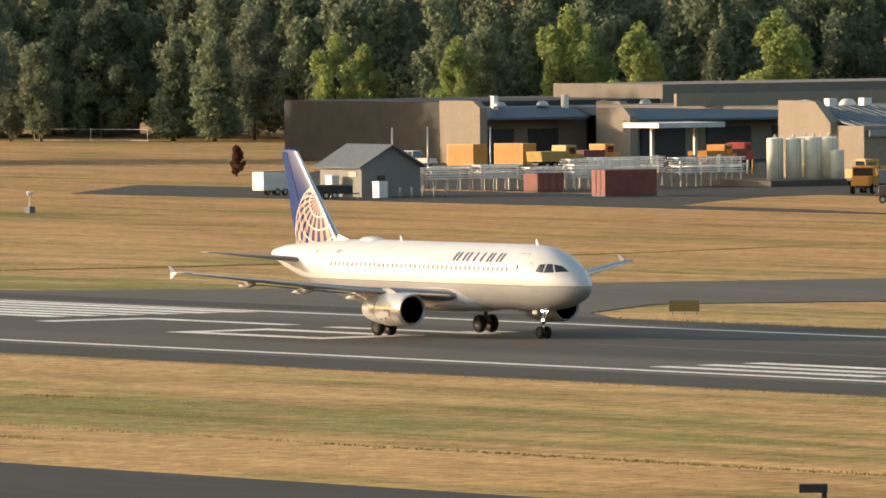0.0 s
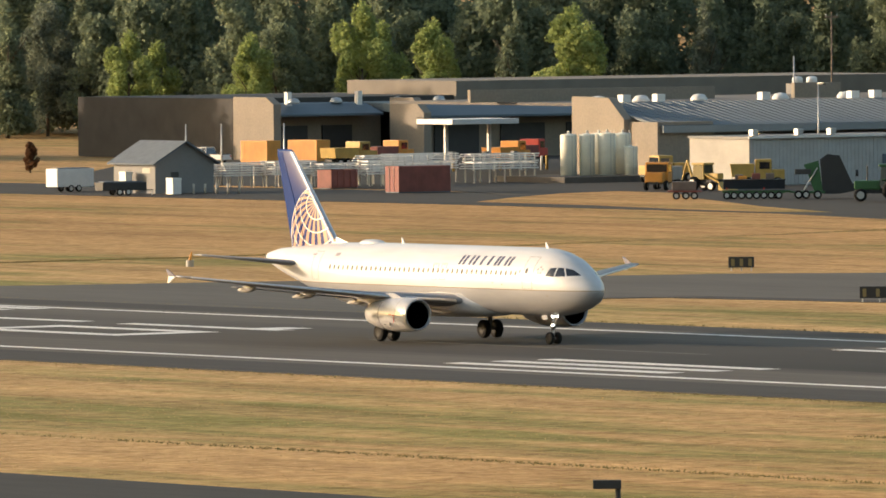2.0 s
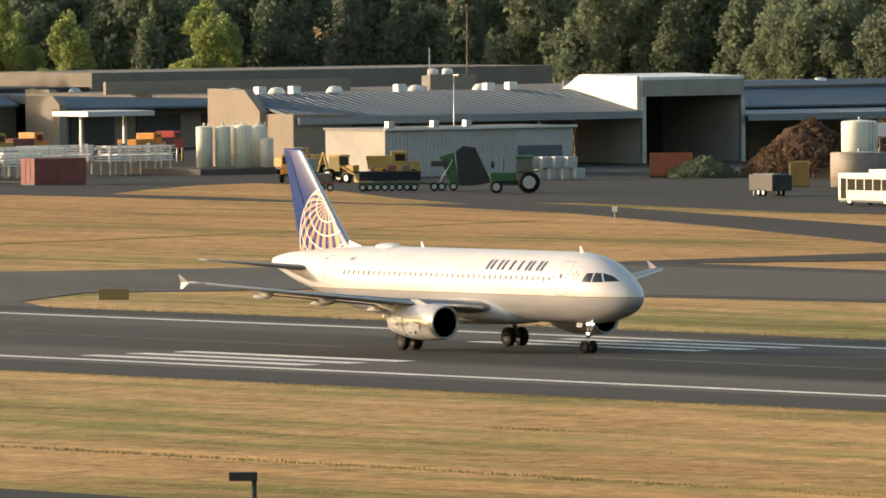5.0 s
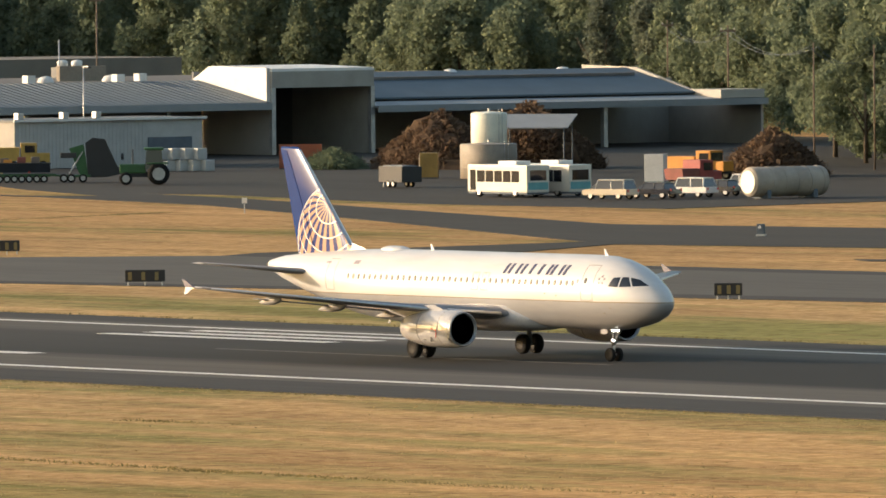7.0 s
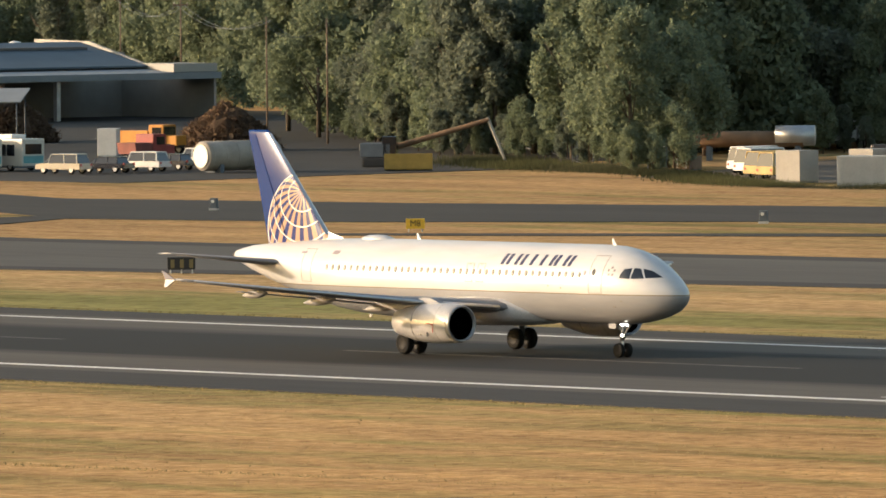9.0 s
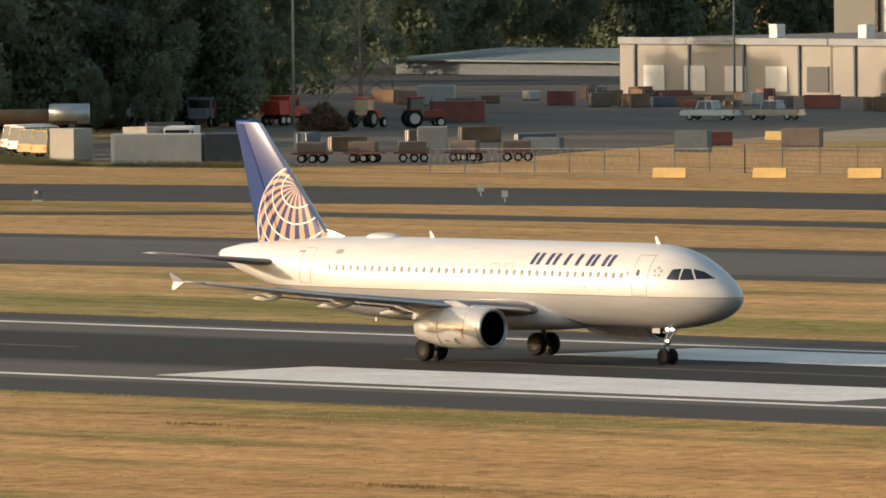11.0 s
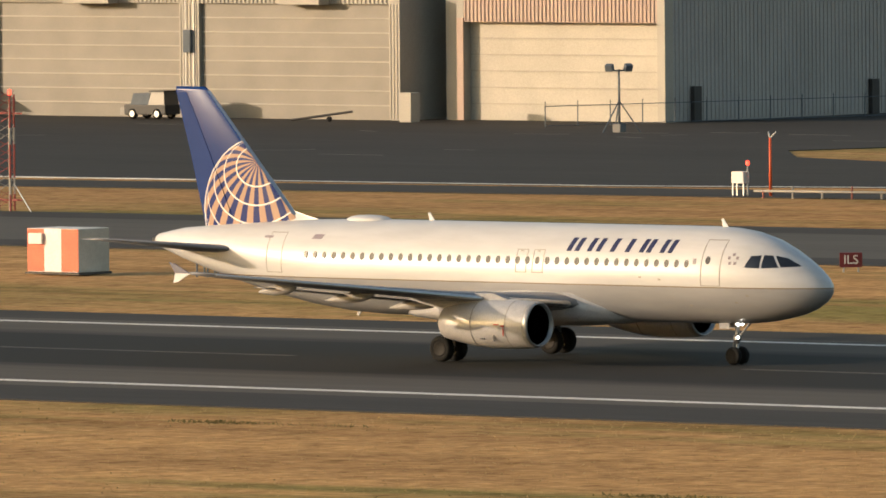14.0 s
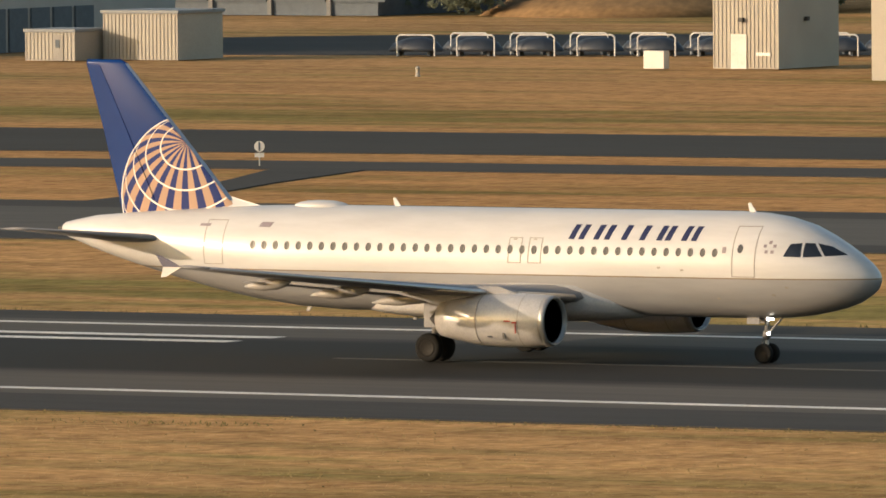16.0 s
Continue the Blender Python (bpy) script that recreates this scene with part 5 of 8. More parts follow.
def hangar_arched():
    b = thing("aircraft_hangar", "arched metal hangar with tan sliding doors and lattice buttresses", "hangar")
    part("door", box(-506, -496.4, 746, 746.3, 0.5, 9), TAN, b, "tan sliding hangar door")
    part("door", box(-496.2, -487.6, 746, 746.3, 0.5, 9), TAN, b, "tan sliding hangar door")
    part("door_seam", box(-496.4, -496.1, 745.9, 746.1, 0.5, 9), CREAM, b, "pale centre seam")
    part("plinth", box(-507, -487, 745.8, 746.4, 0, 0.5), PINKISH, b, "pinkish concrete plinth")
    part("side_panel", box(-512, -506, 746.2, 746.6, 0, 4.5), CREAM, b, "cream sloping side panel")
    part("side_panel", box(-486, -483.4, 746.2, 746.6, 0, 4.3), CREAM, b, "cream side panel")
    rings = []
    for y in (746.6, 782):
        rings.append([(-497 + 13.5 * math.cos(math.pi * i / 18), y, 4.3 + 7.0 * math.sin(math.pi * i / 18)) for i in range(19)] + [(-497 + 13.2 * math.cos(math.pi * (18 - i) / 18), y, 4.1 + 6.9 * math.sin(math.pi * (18 - i) / 18)) for i in range(19)])
    part("roof", add_loft(bmesh.new(), rings), PALEROOF, b, "grey barrel roof", True)
    part("wall", box(-483.9, -483.5, 746.6, 782, 0, 4.3), DIMWALL, b, "shaded side wall")
    part("wall", box(-510.5, -510.1, 746.6, 782, 0, 4.3), GREYWALL, b)
    for i in range(6):
        part("side_door", box(-483.5, -483.3, 751 + i * 3.2, 753.6 + i * 3.2, 0, 3.4), SLATE, b, "dark sliding side door")
    for s, x in ((-1, -507), (1, -486.2)):
        for dx in (0.0, 2.0 * s):
            part("lattice_post", tube((x + dx, 743.5, 0), (x + dx, 743.5, 12), 0.14), CREAM if s < 0 else GALV, b, "steel lattice post", True)
        for k in range(6):
            part("lattice_rung", tube((x, 743.5, 1 + 2 * k), (x + 2 * s, 743.5, 1 + 2 * k), 0.07), GALV, b)
        part("brace", tube((x + 2.0 * s, 743.3, 8.5), (x + 7.0 * s, 743.3, 0.1), 0.16), WHITE, b, "white diagonal brace", True)
        part("brace", tube((x + 7.0 * s, 743.3, 8.5), (x + 3.4 * s, 743.3, 4.6), 0.14), WHITE, b, "white diagonal brace", True)
        for k in range(4):
            part("lattice_rung", tube((x + 4.5 * s, 744.0, 0.5 + 2.0 * k), (x + 6.2 * s, 744.0, 2.5 + 2.0 * k), 0.09), WHITE, b)


def far_sheds():
    a = shell("metal_shed", "small cream ribbed metal shed with a grey shaded side", "shed", (CREAM, PALEROOF), -470.6, -466.2, 739.6, 744.0, 2.15, eave=0.12)
    part("door", box(-468.1, -467.2, 739.52, 739.59, 0, 1.95), PALEGREY, a, "pale grey door")
    part("window", box(-467.85, -467.5, 739.48, 739.52, 1.0, 1.6), SLATE, a, "dark window")
    c = shell("metal_shed", "cream ribbed metal shed with a pale flat roof", "shed", (CREAM, PALEROOF), -465.8, -459.2, 743.0, 749.5, 3.5, eave=0.15)
    d = shell("pump_house", "tall cream ribbed metal building beside grass", "building", (CREAM, PALEROOF), -408.4, -403.0, 734.4, 743.5, 8.0, eave=0.15)
    part("door", box(-406.9, -405.6, 734.3, 734.39, 0, 2.5), WHITE, d, "pale door")
    part("vent", box(-404.8, -403.6, 734.3, 734.39, 0.95, 1.2), GALV, d, "grey vent grille")
    part("wall_lamp", box(-406.2, -405.8, 734.1, 734.39, 3.4, 3.7, 0.03), DARK, d, "dark wall lamp")
    part("wall_lamp", box(-402.99, -402.7, 738.2, 738.6, 3.4, 3.7, 0.03), DARK, d, "dark wall lamp")
    e = shell("pump_house", "cream metal building at the grass edge", "building", (CREAM, PALEROOF), -383.6, -376, 712.5, 722, 8.0, eave=0.15)
    for ob, x0, x1, y, z in ((a, -470.6, -466.2, 739.6, 2.15), (c, -465.8, -459.2, 743.0, 3.5), (d, -408.4, -403.0, 734.4, 8.0)):
        n = int((x1 - x0) / 0.33)
        for i in range(n):
            part("siding_rib", box(x0 + 0.05 + i * 0.33, x0 + 0.13 + i * 0.33, y - 0.05, y, 0.05, z - 0.05), CREAM, ob)
    thing("electric_cabinet", "pale square cabinet in the grass", "cabinet", bm=box(-413.4, -411.7, 733.0, 733.8, 0, 1.3, 0.05), material=WHITE)


ROOFGREEN = surface("grey_green_roof", (0.13, 0.16, 0.155), 0.7, vary=0.08, scale=0.3)


def warehouses():
    b = thing("warehouse", "long pale concrete warehouse with dock doors", "warehouse")
    part("wall", box(-870, -802.6, 845, 845.5, 0, 5.4), PANEL, b, "pale panel wall")
    part("fascia", box(-870, -790, 844.7, 845, 5.2, 5.9), PALEROOF, b, "pale metal roof edge")
    part("roof", box(-870, -790.5, 845.5, 905, 5.4, 5.8), FLATROOF, b, "flat grey roof")
    part("wall", box(-802.6, -790.5, 849, 849.5, 0, 5.4), GREYWALL, b, "recessed grey wall")
    part("wall", box(-802.6, -802.2, 845.5, 849, 0, 5.4), GREYWALL, b)
    part("wall", box(-793.4, -793.0, 846.6, 874, 0, 6.3), DIMWALL, b, "shaded grey side wall")
    part("wall", box(-793.0, -792.5, 846.0, 846.6, 0, 6.3), GREYWALL, b)
    part("wall", box(-870, -869.5, 845.5, 905, 0, 5.4), CREAM, b)
    for i in range(9):
        part("pilaster", box(-867.8 + i * 8.05, -867.55 + i * 8.05, 844.8, 845, 0, 5.2), SLATE, b, "dark panel joint")
    for i in range(5, 10):
        part("dock_door", box(-896.4 + i * 6.0, -893.3 + i * 6.0, 844.88, 844.99, 0.4, 3.0), WHITE if i % 5 != 4 else DARK, b, "roller dock door")
    for x in (-855, -842, -812, -806, -797):
        part("roof_vent", box(x, x + 1.2, 852, 853.2, 5.8, 7.2, 0.05), WHITE, b, "white roof vent")
    part("canopy", box(-801, -794, 838, 843, 2.9, 3.2), PALEROOF, b, "pale loading canopy")
    for x in (-800.8, -794.4):
        part("post", box(x, x + 0.2, 838.1, 838.3, 0, 2.9), GALV, b)
    c = thing("distribution_warehouse", "huge cream warehouse with dark pilasters and a braced dock canopy", "warehouse")
    part("wall", box(-905, -610, 912, 913, 0, 14), BRIGHT, c, "cream panel wall")
    part("roof", box(-905, -610, 913, 990, 13.6, 14), FLATROOF, c)
    for i in range(37):
        x = -898.2 + i * 7.7
        part("pilaster", box(x, x + 0.42, 911.5, 912, 0, 13.9), NAVYCAR, c, "dark steel pilaster")
        part("dock_door", box(x + 1.2, x + 6.6, 911.86, 911.98, 0.2, 2.5), WHITE if i % 3 else PALEGREY, c, "pale dock door")
    part("canopy", box(-904, -612, 910.4, 911.5, 3.0, 3.3), SLATE, c, "dark dock canopy")
    for i in range(120):
        x = -850 + i * 1.55
        for s in (-1, 1):
            part("canopy_brace", tube((x, 909.7, 4.0), (x + s * 0.775, 909.7, 3.3), 0.055, seg=5), SLATE, c)
    d = thing("low_office", "low building, walls coloured dark for shade, under a grey-green sheet roof", "building")
    # Slate colour on the walls stands in for the shade they lie in.
    part("wall", box(-976, -925, 912, 934, 0, 1.7), SLATE, d)
    part("roof", add_loft(bmesh.new(), [[(x, 911, 1.7), (x + k, 922, 2.9), (x - k * 0, 935, 1.7), (x, 935, 1.5), (x, 911, 1.5)] for x, k in ((-977.5, 9), (-924, -6))]), ROOFGREEN, d, "grey-green sheet roof")
    t = shell("concrete_tower", "tall grey concrete tower among trees", "tower", (GREYWALL, GREYWALL), -966, -961, 862, 868, 30)


workshop_block()
maintenance_hall()
long_shed()
small_hut()
fuel_canopy()
house()
hangar_one()
hangar_two()
hangar_arched()
far_sheds()
warehouses()
# grass bank below the trailer park
bank = bmesh.new()
add_loft(bank, [[(x, 744, -0.1), (x, 768, 3.1), (x, 800, 3.1), (x, 800, -0.2)] for x in (-612, -580, -545, -526)])
thing("bank", "dry grass bank below the trailer park", "bank", kind="structure", bm=bank, material=EARTH)

lb = thing("far_workshop", "low dim building with a white tank far beyond the grass", "building")
part("wall", box(-1331, -1324, 782, 792, 0, 2.9), GREYWALL, lb)
part("roof", box(-1331.4, -1323.6, 781.6, 792.4, 2.9, 3.15), PALEROOF, lb, "pale flat roof")
part("roof_tank", add_lathe(bmesh.new(), [(3.1, 0.45), (4.6, 0.45), (4.9, 0.25), (4.95, 0.05)], 14, "Z", (-1327, 783.5, 0)), WHITE, lb, "white upright tank", True)
for px in (-1326.6, -1325.4):
    part("stack", tube((px, 786.5, 3.1), (px, 786.5, 5.6), 0.07, seg=8), GALV, lb, "thin steel stack", True)
fh = thing("far_hangar", "hangar coloured dim grey for shade far behind the sheds", "hangar")
# Sunlit faces kept dim by a slate colour in place of shade.
part("wall", box(-552, -513, 863, 885, 0, 9), SLATE, fh)
part("roof", box(-553, -512, 862, 886, 9, 9.5), PALEROOF, fh, "pale roof")
for i in range(6):
    part("door_post", box(-548 + i * 6, -547.6 + i * 6, 862.7, 863, 0, 8.8), GREYWALL, fh, "pale door post")
    part("door", box(-547.4 + i * 6, -542.2 + i * 6, 862.8, 863, 1.2, 5.5), SLATE, fh, "grey hangar door")
thing("earth_mound", "brown earth mound beyond the field", "mound", pose(-494, 877, -0.1), bm=add_lathe(bmesh.new(), [(0, 15), (1.2, 12.5), (2.8, 9), (4.6, 4.5), (5.3, 2), (5.5, 0.1)], 22, "Z"), material=EARTH, smooth=True)


# ---- vehicles and machines ----
def add_wheels(b, xs, ys, r, w=0.25):
    for x in xs:
        for y in ys:
            t = part("wheel", add_lathe(bmesh.new(), [(-w / 2, r * 0.6), (-w / 2, r * 0.9), (0, r), (w / 2, r * 0.9), (w / 2, r * 0.6)], 16, "Y"), TYRE, b, "", True, pose(x, y, r))
            part("rim", add_lathe(bmesh.new(), [(-w * 0.51, r * 0.1), (-w * 0.51, r * 0.58), (w * 0.51, r * 0.58), (w * 0.51, r * 0.1)], 12, "Y"), GALV, t)


def car(x, y, turn, paint, label, kind="suv", name="parked_car", group="parked vehicles"):
    """A parked road vehicle, front towards its own +x."""
    spec = {"suv": (4.9, 1.9, 0.95, 1.78, -2.2, 0.75, 1.55), "pickup": (5.6, 1.95, 1.0, 1.82, -0.75, 0.85, 1.5), "sedan": (4.6, 1.8, 0.85, 1.45, -1.7, 0.6, 1.4), "van": (5.4, 2.0, 1.1, 2.3, -2.6, 1.9, 2.4)}[kind]
    ln, w, belt, top, back, front0, front1 = spec
    b = thing(name, label, "car" if kind != "pickup" else "pickup truck", pose(x, y, 0, 0, 0, turn), group)
    body = add_wall(bmesh.new(), [(-ln / 2, 0.42), (ln / 2 - 0.05, 0.42), (ln / 2, 0.7), (ln / 2 - 0.15, belt - 0.08), (front1, belt), (-ln / 2 + 0.05, belt)], -w / 2, w / 2)
    bmesh.ops.bevel(body, geom=body.edges[:], offset=0.06, segments=2, affect="EDGES")
    part("body", body, paint, b)
    cab = bmesh.new()
    lo, hi = [(back, -w / 2 + 0.05), (front1, -w / 2 + 0.05), (front1, w / 2 - 0.05), (back, w / 2 - 0.05)], [(back + 0.25, -w / 2 + 0.25), (front0, -w / 2 + 0.25), (front0, w / 2 - 0.25), (back + 0.25, w / 2 - 0.25)]
    add_loft(cab, [[(px, py, belt) for px, py in lo], [(px, py, top - 0.08) for px, py in hi]])
    part("glasshouse", cab, PANE, b, "dark tinted windows")
    part("roof", box(back + 0.2, front0 + 0.05, -w / 2 + 0.2, w / 2 - 0.2, top - 0.1, top, 0.04), paint, b)
    for s in (-1, 1):
        for px in (back + 0.12, (back + front0) / 2, front0 + 0.25):
            part("pillar", tube((px, s * (w / 2 - 0.06), belt), (px + (0.12 if px < front0 else -0.2), s * (w / 2 - 0.24), top - 0.08), 0.06, seg=6), paint, b)
        part("headlight", box(ln / 2 - 0.12, ln / 2 + 0.01, s * 0.62 - 0.16, s * 0.62 + 0.16, 0.66, 0.82), WHITE, b, "headlight")
        part("tail_light", box(-ln / 2 - 0.01, -ln / 2 + 0.05, s * 0.75 - 0.1, s * 0.75 + 0.1, 0.7, 0.9), RED, b, "red tail light")
    if kind == "pickup":
        part("cargo_bed", box(-ln / 2 + 0.1, back - 0.05, -w / 2 + 0.12, w / 2 - 0.12, belt - 0.02, belt + 0.06), BLACK, b, "dark cargo bed")
    add_wheels(b, (-ln * 0.3, ln * 0.31), (-w / 2 + 0.13, w / 2 - 0.13), 0.37)
    return b


def bus(x, y, turn, label):
    b = thing("shuttle_bus", label, "bus", pose(x, y, 0, 0, 0, turn), "shuttle buses")
    part("body", box(-4.3, 4.3, -1.25, 1.25, 0.45, 2.85, 0.12), BUSCREAM, b, "cream white bus body")
    part("skirt", box(-4.2, 4.2, -1.2, 1.2, 0.3, 0.46), SLATE, b)
    for s in (-1, 1):
        for i in range(5):
            part("side_window", box(-3.2 + i * 1.25, -2.1 + i * 1.25, s * 1.25 - 0.02, s * 1.25 + 0.02, 1.35, 2.35), PANE, b, "dark side window")
        part("door", box(3.1, 3.9, s * 1.25 - 0.015, s * 1.25 + 0.015, 0.6, 2.4), PANE, b)
    part("emblem", box(-0.6, 0.4, -1.285, -1.272, 0.9, 2.2), PLAQUE, b, "green shield-shaped emblem plate")
    part("windscreen", box(4.26, 4.32, -1.1, 1.1, 1.2, 2.45), PANE, b, "windscreen")
    part("rear_window", box(-4.32, -4.26, -0.9, 0.9, 1.5, 2.4), PANE, b, "rear window")
    part("rear_band", box(-4.315, -4.27, -1.1, 1.1, 0.7, 1.35), TEAL, b, "teal rear band")
    part("roof_unit", box(-2.2, 0.4, -0.8, 0.8, 2.85, 3.2, 0.08), WHITE, b, "white roof air conditioner")
    add_wheels(b, (-2.5, 2.7), (-1.1, 1.1), 0.46, 0.28)


BUSCREAM = surface("cream_bus_paint", (0.52, 0.49, 0.42), 0.4, vary=0.06, scale=0.6)
PLAQUE = surface("green_emblem", (0.22, 0.30, 0.18), 0.5)
TEAL = surface("teal_band", (0.10, 0.30, 0.32), 0.5)


def container(x, y, turn, paint, label, ln=6.06, w=2.44, h=2.6, z=0.0, name="shipping_container", cat="container", ribs=False):
    b = thing(name, label, cat, pose(x, y, z, 0, 0, turn))
    part("body", box(-ln / 2, ln / 2, -w / 2, w / 2, 0.1, h, 0.03), paint, b)
    n = int(ln / 0.28)
    for s in (-1, 1) if ribs or name == "shipping_container" else ():
        for i in range(1, n):
            part("corrugation", box(-ln / 2 + i * 0.28 - 0.06, -ln / 2 + i * 0.28 + 0.06, s * w / 2 - 0.03, s * w / 2 + 0.03, 0.25, h - 0.15), paint, b)
    part("base_rail", box(-ln / 2, ln / 2, -w / 2 + 0.05, w / 2 - 0.05, 0, 0.12), SLATE, b)
    for s in (-0.4, 0.4):
        part("door_bar", tube((-ln / 2 - 0.04, s, 0.2), (-ln / 2 - 0.04, s, h - 0.1), 0.03, seg=6), GALV, b)
    return b


def dumpster(x, y, turn, paint, label, ln=3.8, w=2.0, h=1.5):
    b = thing("dumpster", label, "dumpster", pose(x, y, 0, 0, 0, turn))
    bm = bmesh.new()
    add_box(bm, -ln / 2, ln / 2, -w / 2, w / 2, 0.1, 0.2)
    for a in ((-ln / 2, ln / 2, -w / 2, -w / 2 + 0.06), (-ln / 2, ln / 2, w / 2 - 0.06, w / 2), (-ln / 2, -ln / 2 + 0.06, -w / 2, w / 2), (ln / 2 - 0.06, ln / 2, -w / 2, w / 2)):
        add_box(bm, *a, 0.1, h)
    part("body", bm, paint, b)
    for i in range(5):
        part("rib", box(-ln / 2 + i * (ln - 0.1) / 4, -ln / 2 + 0.1 + i * (ln - 0.1) / 4, -w / 2 - 0.07, -w / 2, 0.1, h), paint, b)
    part("foot", box(-ln / 2, ln / 2, -w / 2 + 0.2, w / 2 - 0.2, 0, 0.1), SLATE, b)


def truck(x, y, turn, cab_paint, bed_paint, label, box_h=1.3, ln=7.4):
    b = thing("dump_truck", label, "truck", pose(x, y, 0, 0, 0, turn), "works trucks")
    part("chassis", box(-ln / 2, ln / 2, -0.5, 0.5, 0.6, 0.85), BLACK, b)
    c = part("cab", box(ln / 2 - 2.9, ln / 2 - 1.3, -1.15, 1.15, 0.8, 2.75, 0.1), cab_paint, b)
    part("bonnet", box(ln / 2 - 1.3, ln / 2, -0.9, 0.9, 0.8, 1.75, 0.12), cab_paint, b)
    part("windscreen", box(ln / 2 - 1.32, ln / 2 - 1.27, -1.0, 1.0, 1.8, 2.55), PANE, c)
    for s in (-1, 1):
        part("side_window", box(ln / 2 - 2.5, ln / 2 - 1.5, s * 1.15 - 0.02, s * 1.15 + 0.02, 1.8, 2.5), PANE, c)
    bed = bmesh.new()
    add_wall(bed, [(-ln / 2, 1.0), (ln / 2 - 3.1, 1.0), (ln / 2 - 3.0, 1.0 + box_h), (-ln / 2 - 0.2, 1.0 + box_h)], -1.2, 1.2)
    part("dump_body", bed, bed_paint, b)
    add_wheels(b, (-ln * 0.38, -ln * 0.2, ln * 0.36), (-1.0, 1.0), 0.5, 0.35)


def tractor(x, y, turn, label, paint=None, big=1.0):
    p = paint or GREEN
    b = thing("tractor", label, "tractor", pose(x, y, 0, 0, 0, turn) @ Matrix.Scale(big, 4), "tractors")
    part("bonnet", box(0.2, 2.2, -0.42, 0.42, 0.9, 1.6, 0.1), p, b)
    part("cab", add_loft(bmesh.new(), [[(-1.1, -0.75, 1.2), (0.3, -0.75, 1.2), (0.3, 0.75, 1.2), (-1.1, 0.75, 1.2)], [(-1.0, -0.65, 2.65), (0.15, -0.65, 2.65), (0.15, 0.65, 2.65), (-1.0, 0.65, 2.65)]]), PANE, b, "glazed cab")
    part("cab_roof", box(-1.15, 0.3, -0.8, 0.8, 2.65, 2.85, 0.06), p, b)
    part("chassis", box(-1.3, 2.1, -0.3, 0.3, 0.6, 1.0), BLACK, b)
    part("exhaust", tube((1.2, 0.3, 1.6), (1.2, 0.3, 2.7), 0.05), DARK, b)
    for s in (-1, 1):
        part("mudguard", box(-1.5, 0.1, s * 0.95 - 0.25, s * 0.95 + 0.25, 1.62, 1.7, 0.03), p, b)
    add_wheels(b, (-0.75,), (-0.95, 0.95), 0.85, 0.5)
    add_wheels(b, (1.75,), (-0.85, 0.85), 0.5, 0.35)


def trailer(x, y, turn, paint, label, ln=5.0, h=2.35, w=2.1):
    b = thing("cargo_trailer", label, "trailer", pose(x, y, 0, 0, 0, turn))
    part("body", box(-ln / 2, ln / 2, -w / 2, w / 2, 0.5, h, 0.06), paint, b)
    part("roof_rack", box(-ln / 2 + 0.3, ln / 2 - 0.3, -w / 2 + 0.3, w / 2 - 0.3, h, h + 0.1), SLATE, b)
    part("drawbar", box(ln / 2, ln / 2 + 1.1, -0.08, 0.08, 0.45, 0.55), BLACK, b)
    part("jockey_wheel", tube((ln / 2 + 1.0, 0, 0), (ln / 2 + 1.0, 0, 0.5), 0.05), GALV, b)
    add_wheels(b, (-0.5, 0.4), (-w / 2 + 0.1, w / 2 - 0.1), 0.36)


def tank(x, y, r, h, label, z=0.0, paint=None):
    b = thing("storage_tank", label, "tank", pose(x, y, z), "storage tanks")
    part("shell", add_lathe(bmesh.new(), [(0, r), (h * 0.96, r), (h * 0.99, r * 0.96), (h, r * 0.6), (h + 0.08, 0.05)], 28, "Z"), paint or TANKW, b, "", True)
    for k in (0.33, 0.66, 0.96):
        part("hoop", add_lathe(bmesh.new(), [(h * k - 0.03, r), (h * k - 0.03, r + 0.03), (h * k + 0.03, r + 0.03), (h * k + 0.03, r)], 28, "Z"), paint or TANKW, b)
    part("vent_cap", tube((0, 0, h + 0.02), (0, 0, h + 0.35), 0.13), GALV, b)
    for s in (-0.2, 0.2):
        part("ladder_rail", tube((r + 0.08, s, 0), (r + 0.08, s, h + 0.3), 0.025, seg=6), GALV, b)
    return b


def pole(x, y, h, r, label, name="utility_pole", paint=None, arm=0.0, group="poles", lamp=False, lean=0.0):
    b = thing(name, label, "pole", pose(x, y, 0, 0, lean, 0), group)
    part("shaft", tube((0, 0, 0), (0, 0, h), r, r * 0.65), paint or WOODP, b, "", True)
    if arm:
        part("crossarm", box(-arm * 0.55, arm * 0.55, -0.08, 0.08, h - 0.7, h - 0.5), paint or WOODP, b, m=pose(0, 0, 0, 0, 0, 50))
        for k in (-0.45, 0, 0.45):
            part("insulator", tube((arm * k * math.cos(0.87), arm * k * math.sin(0.87), h - 0.5), (arm * k * math.cos(0.87), arm * k * math.sin(0.87), h - 0.25), 0.07, seg=8), GALV, b)
    if lamp:
        part("lamp_arm", box(-0.08, 0.9, -0.06, 0.06, h - 0.12, h), paint or GALV, b)
        part("lamp_head", box(0.3, 1.1, -0.2, 0.2, h - 0.2, h - 0.05, 0.03), DARK, b, "dark lamp head")
    return b


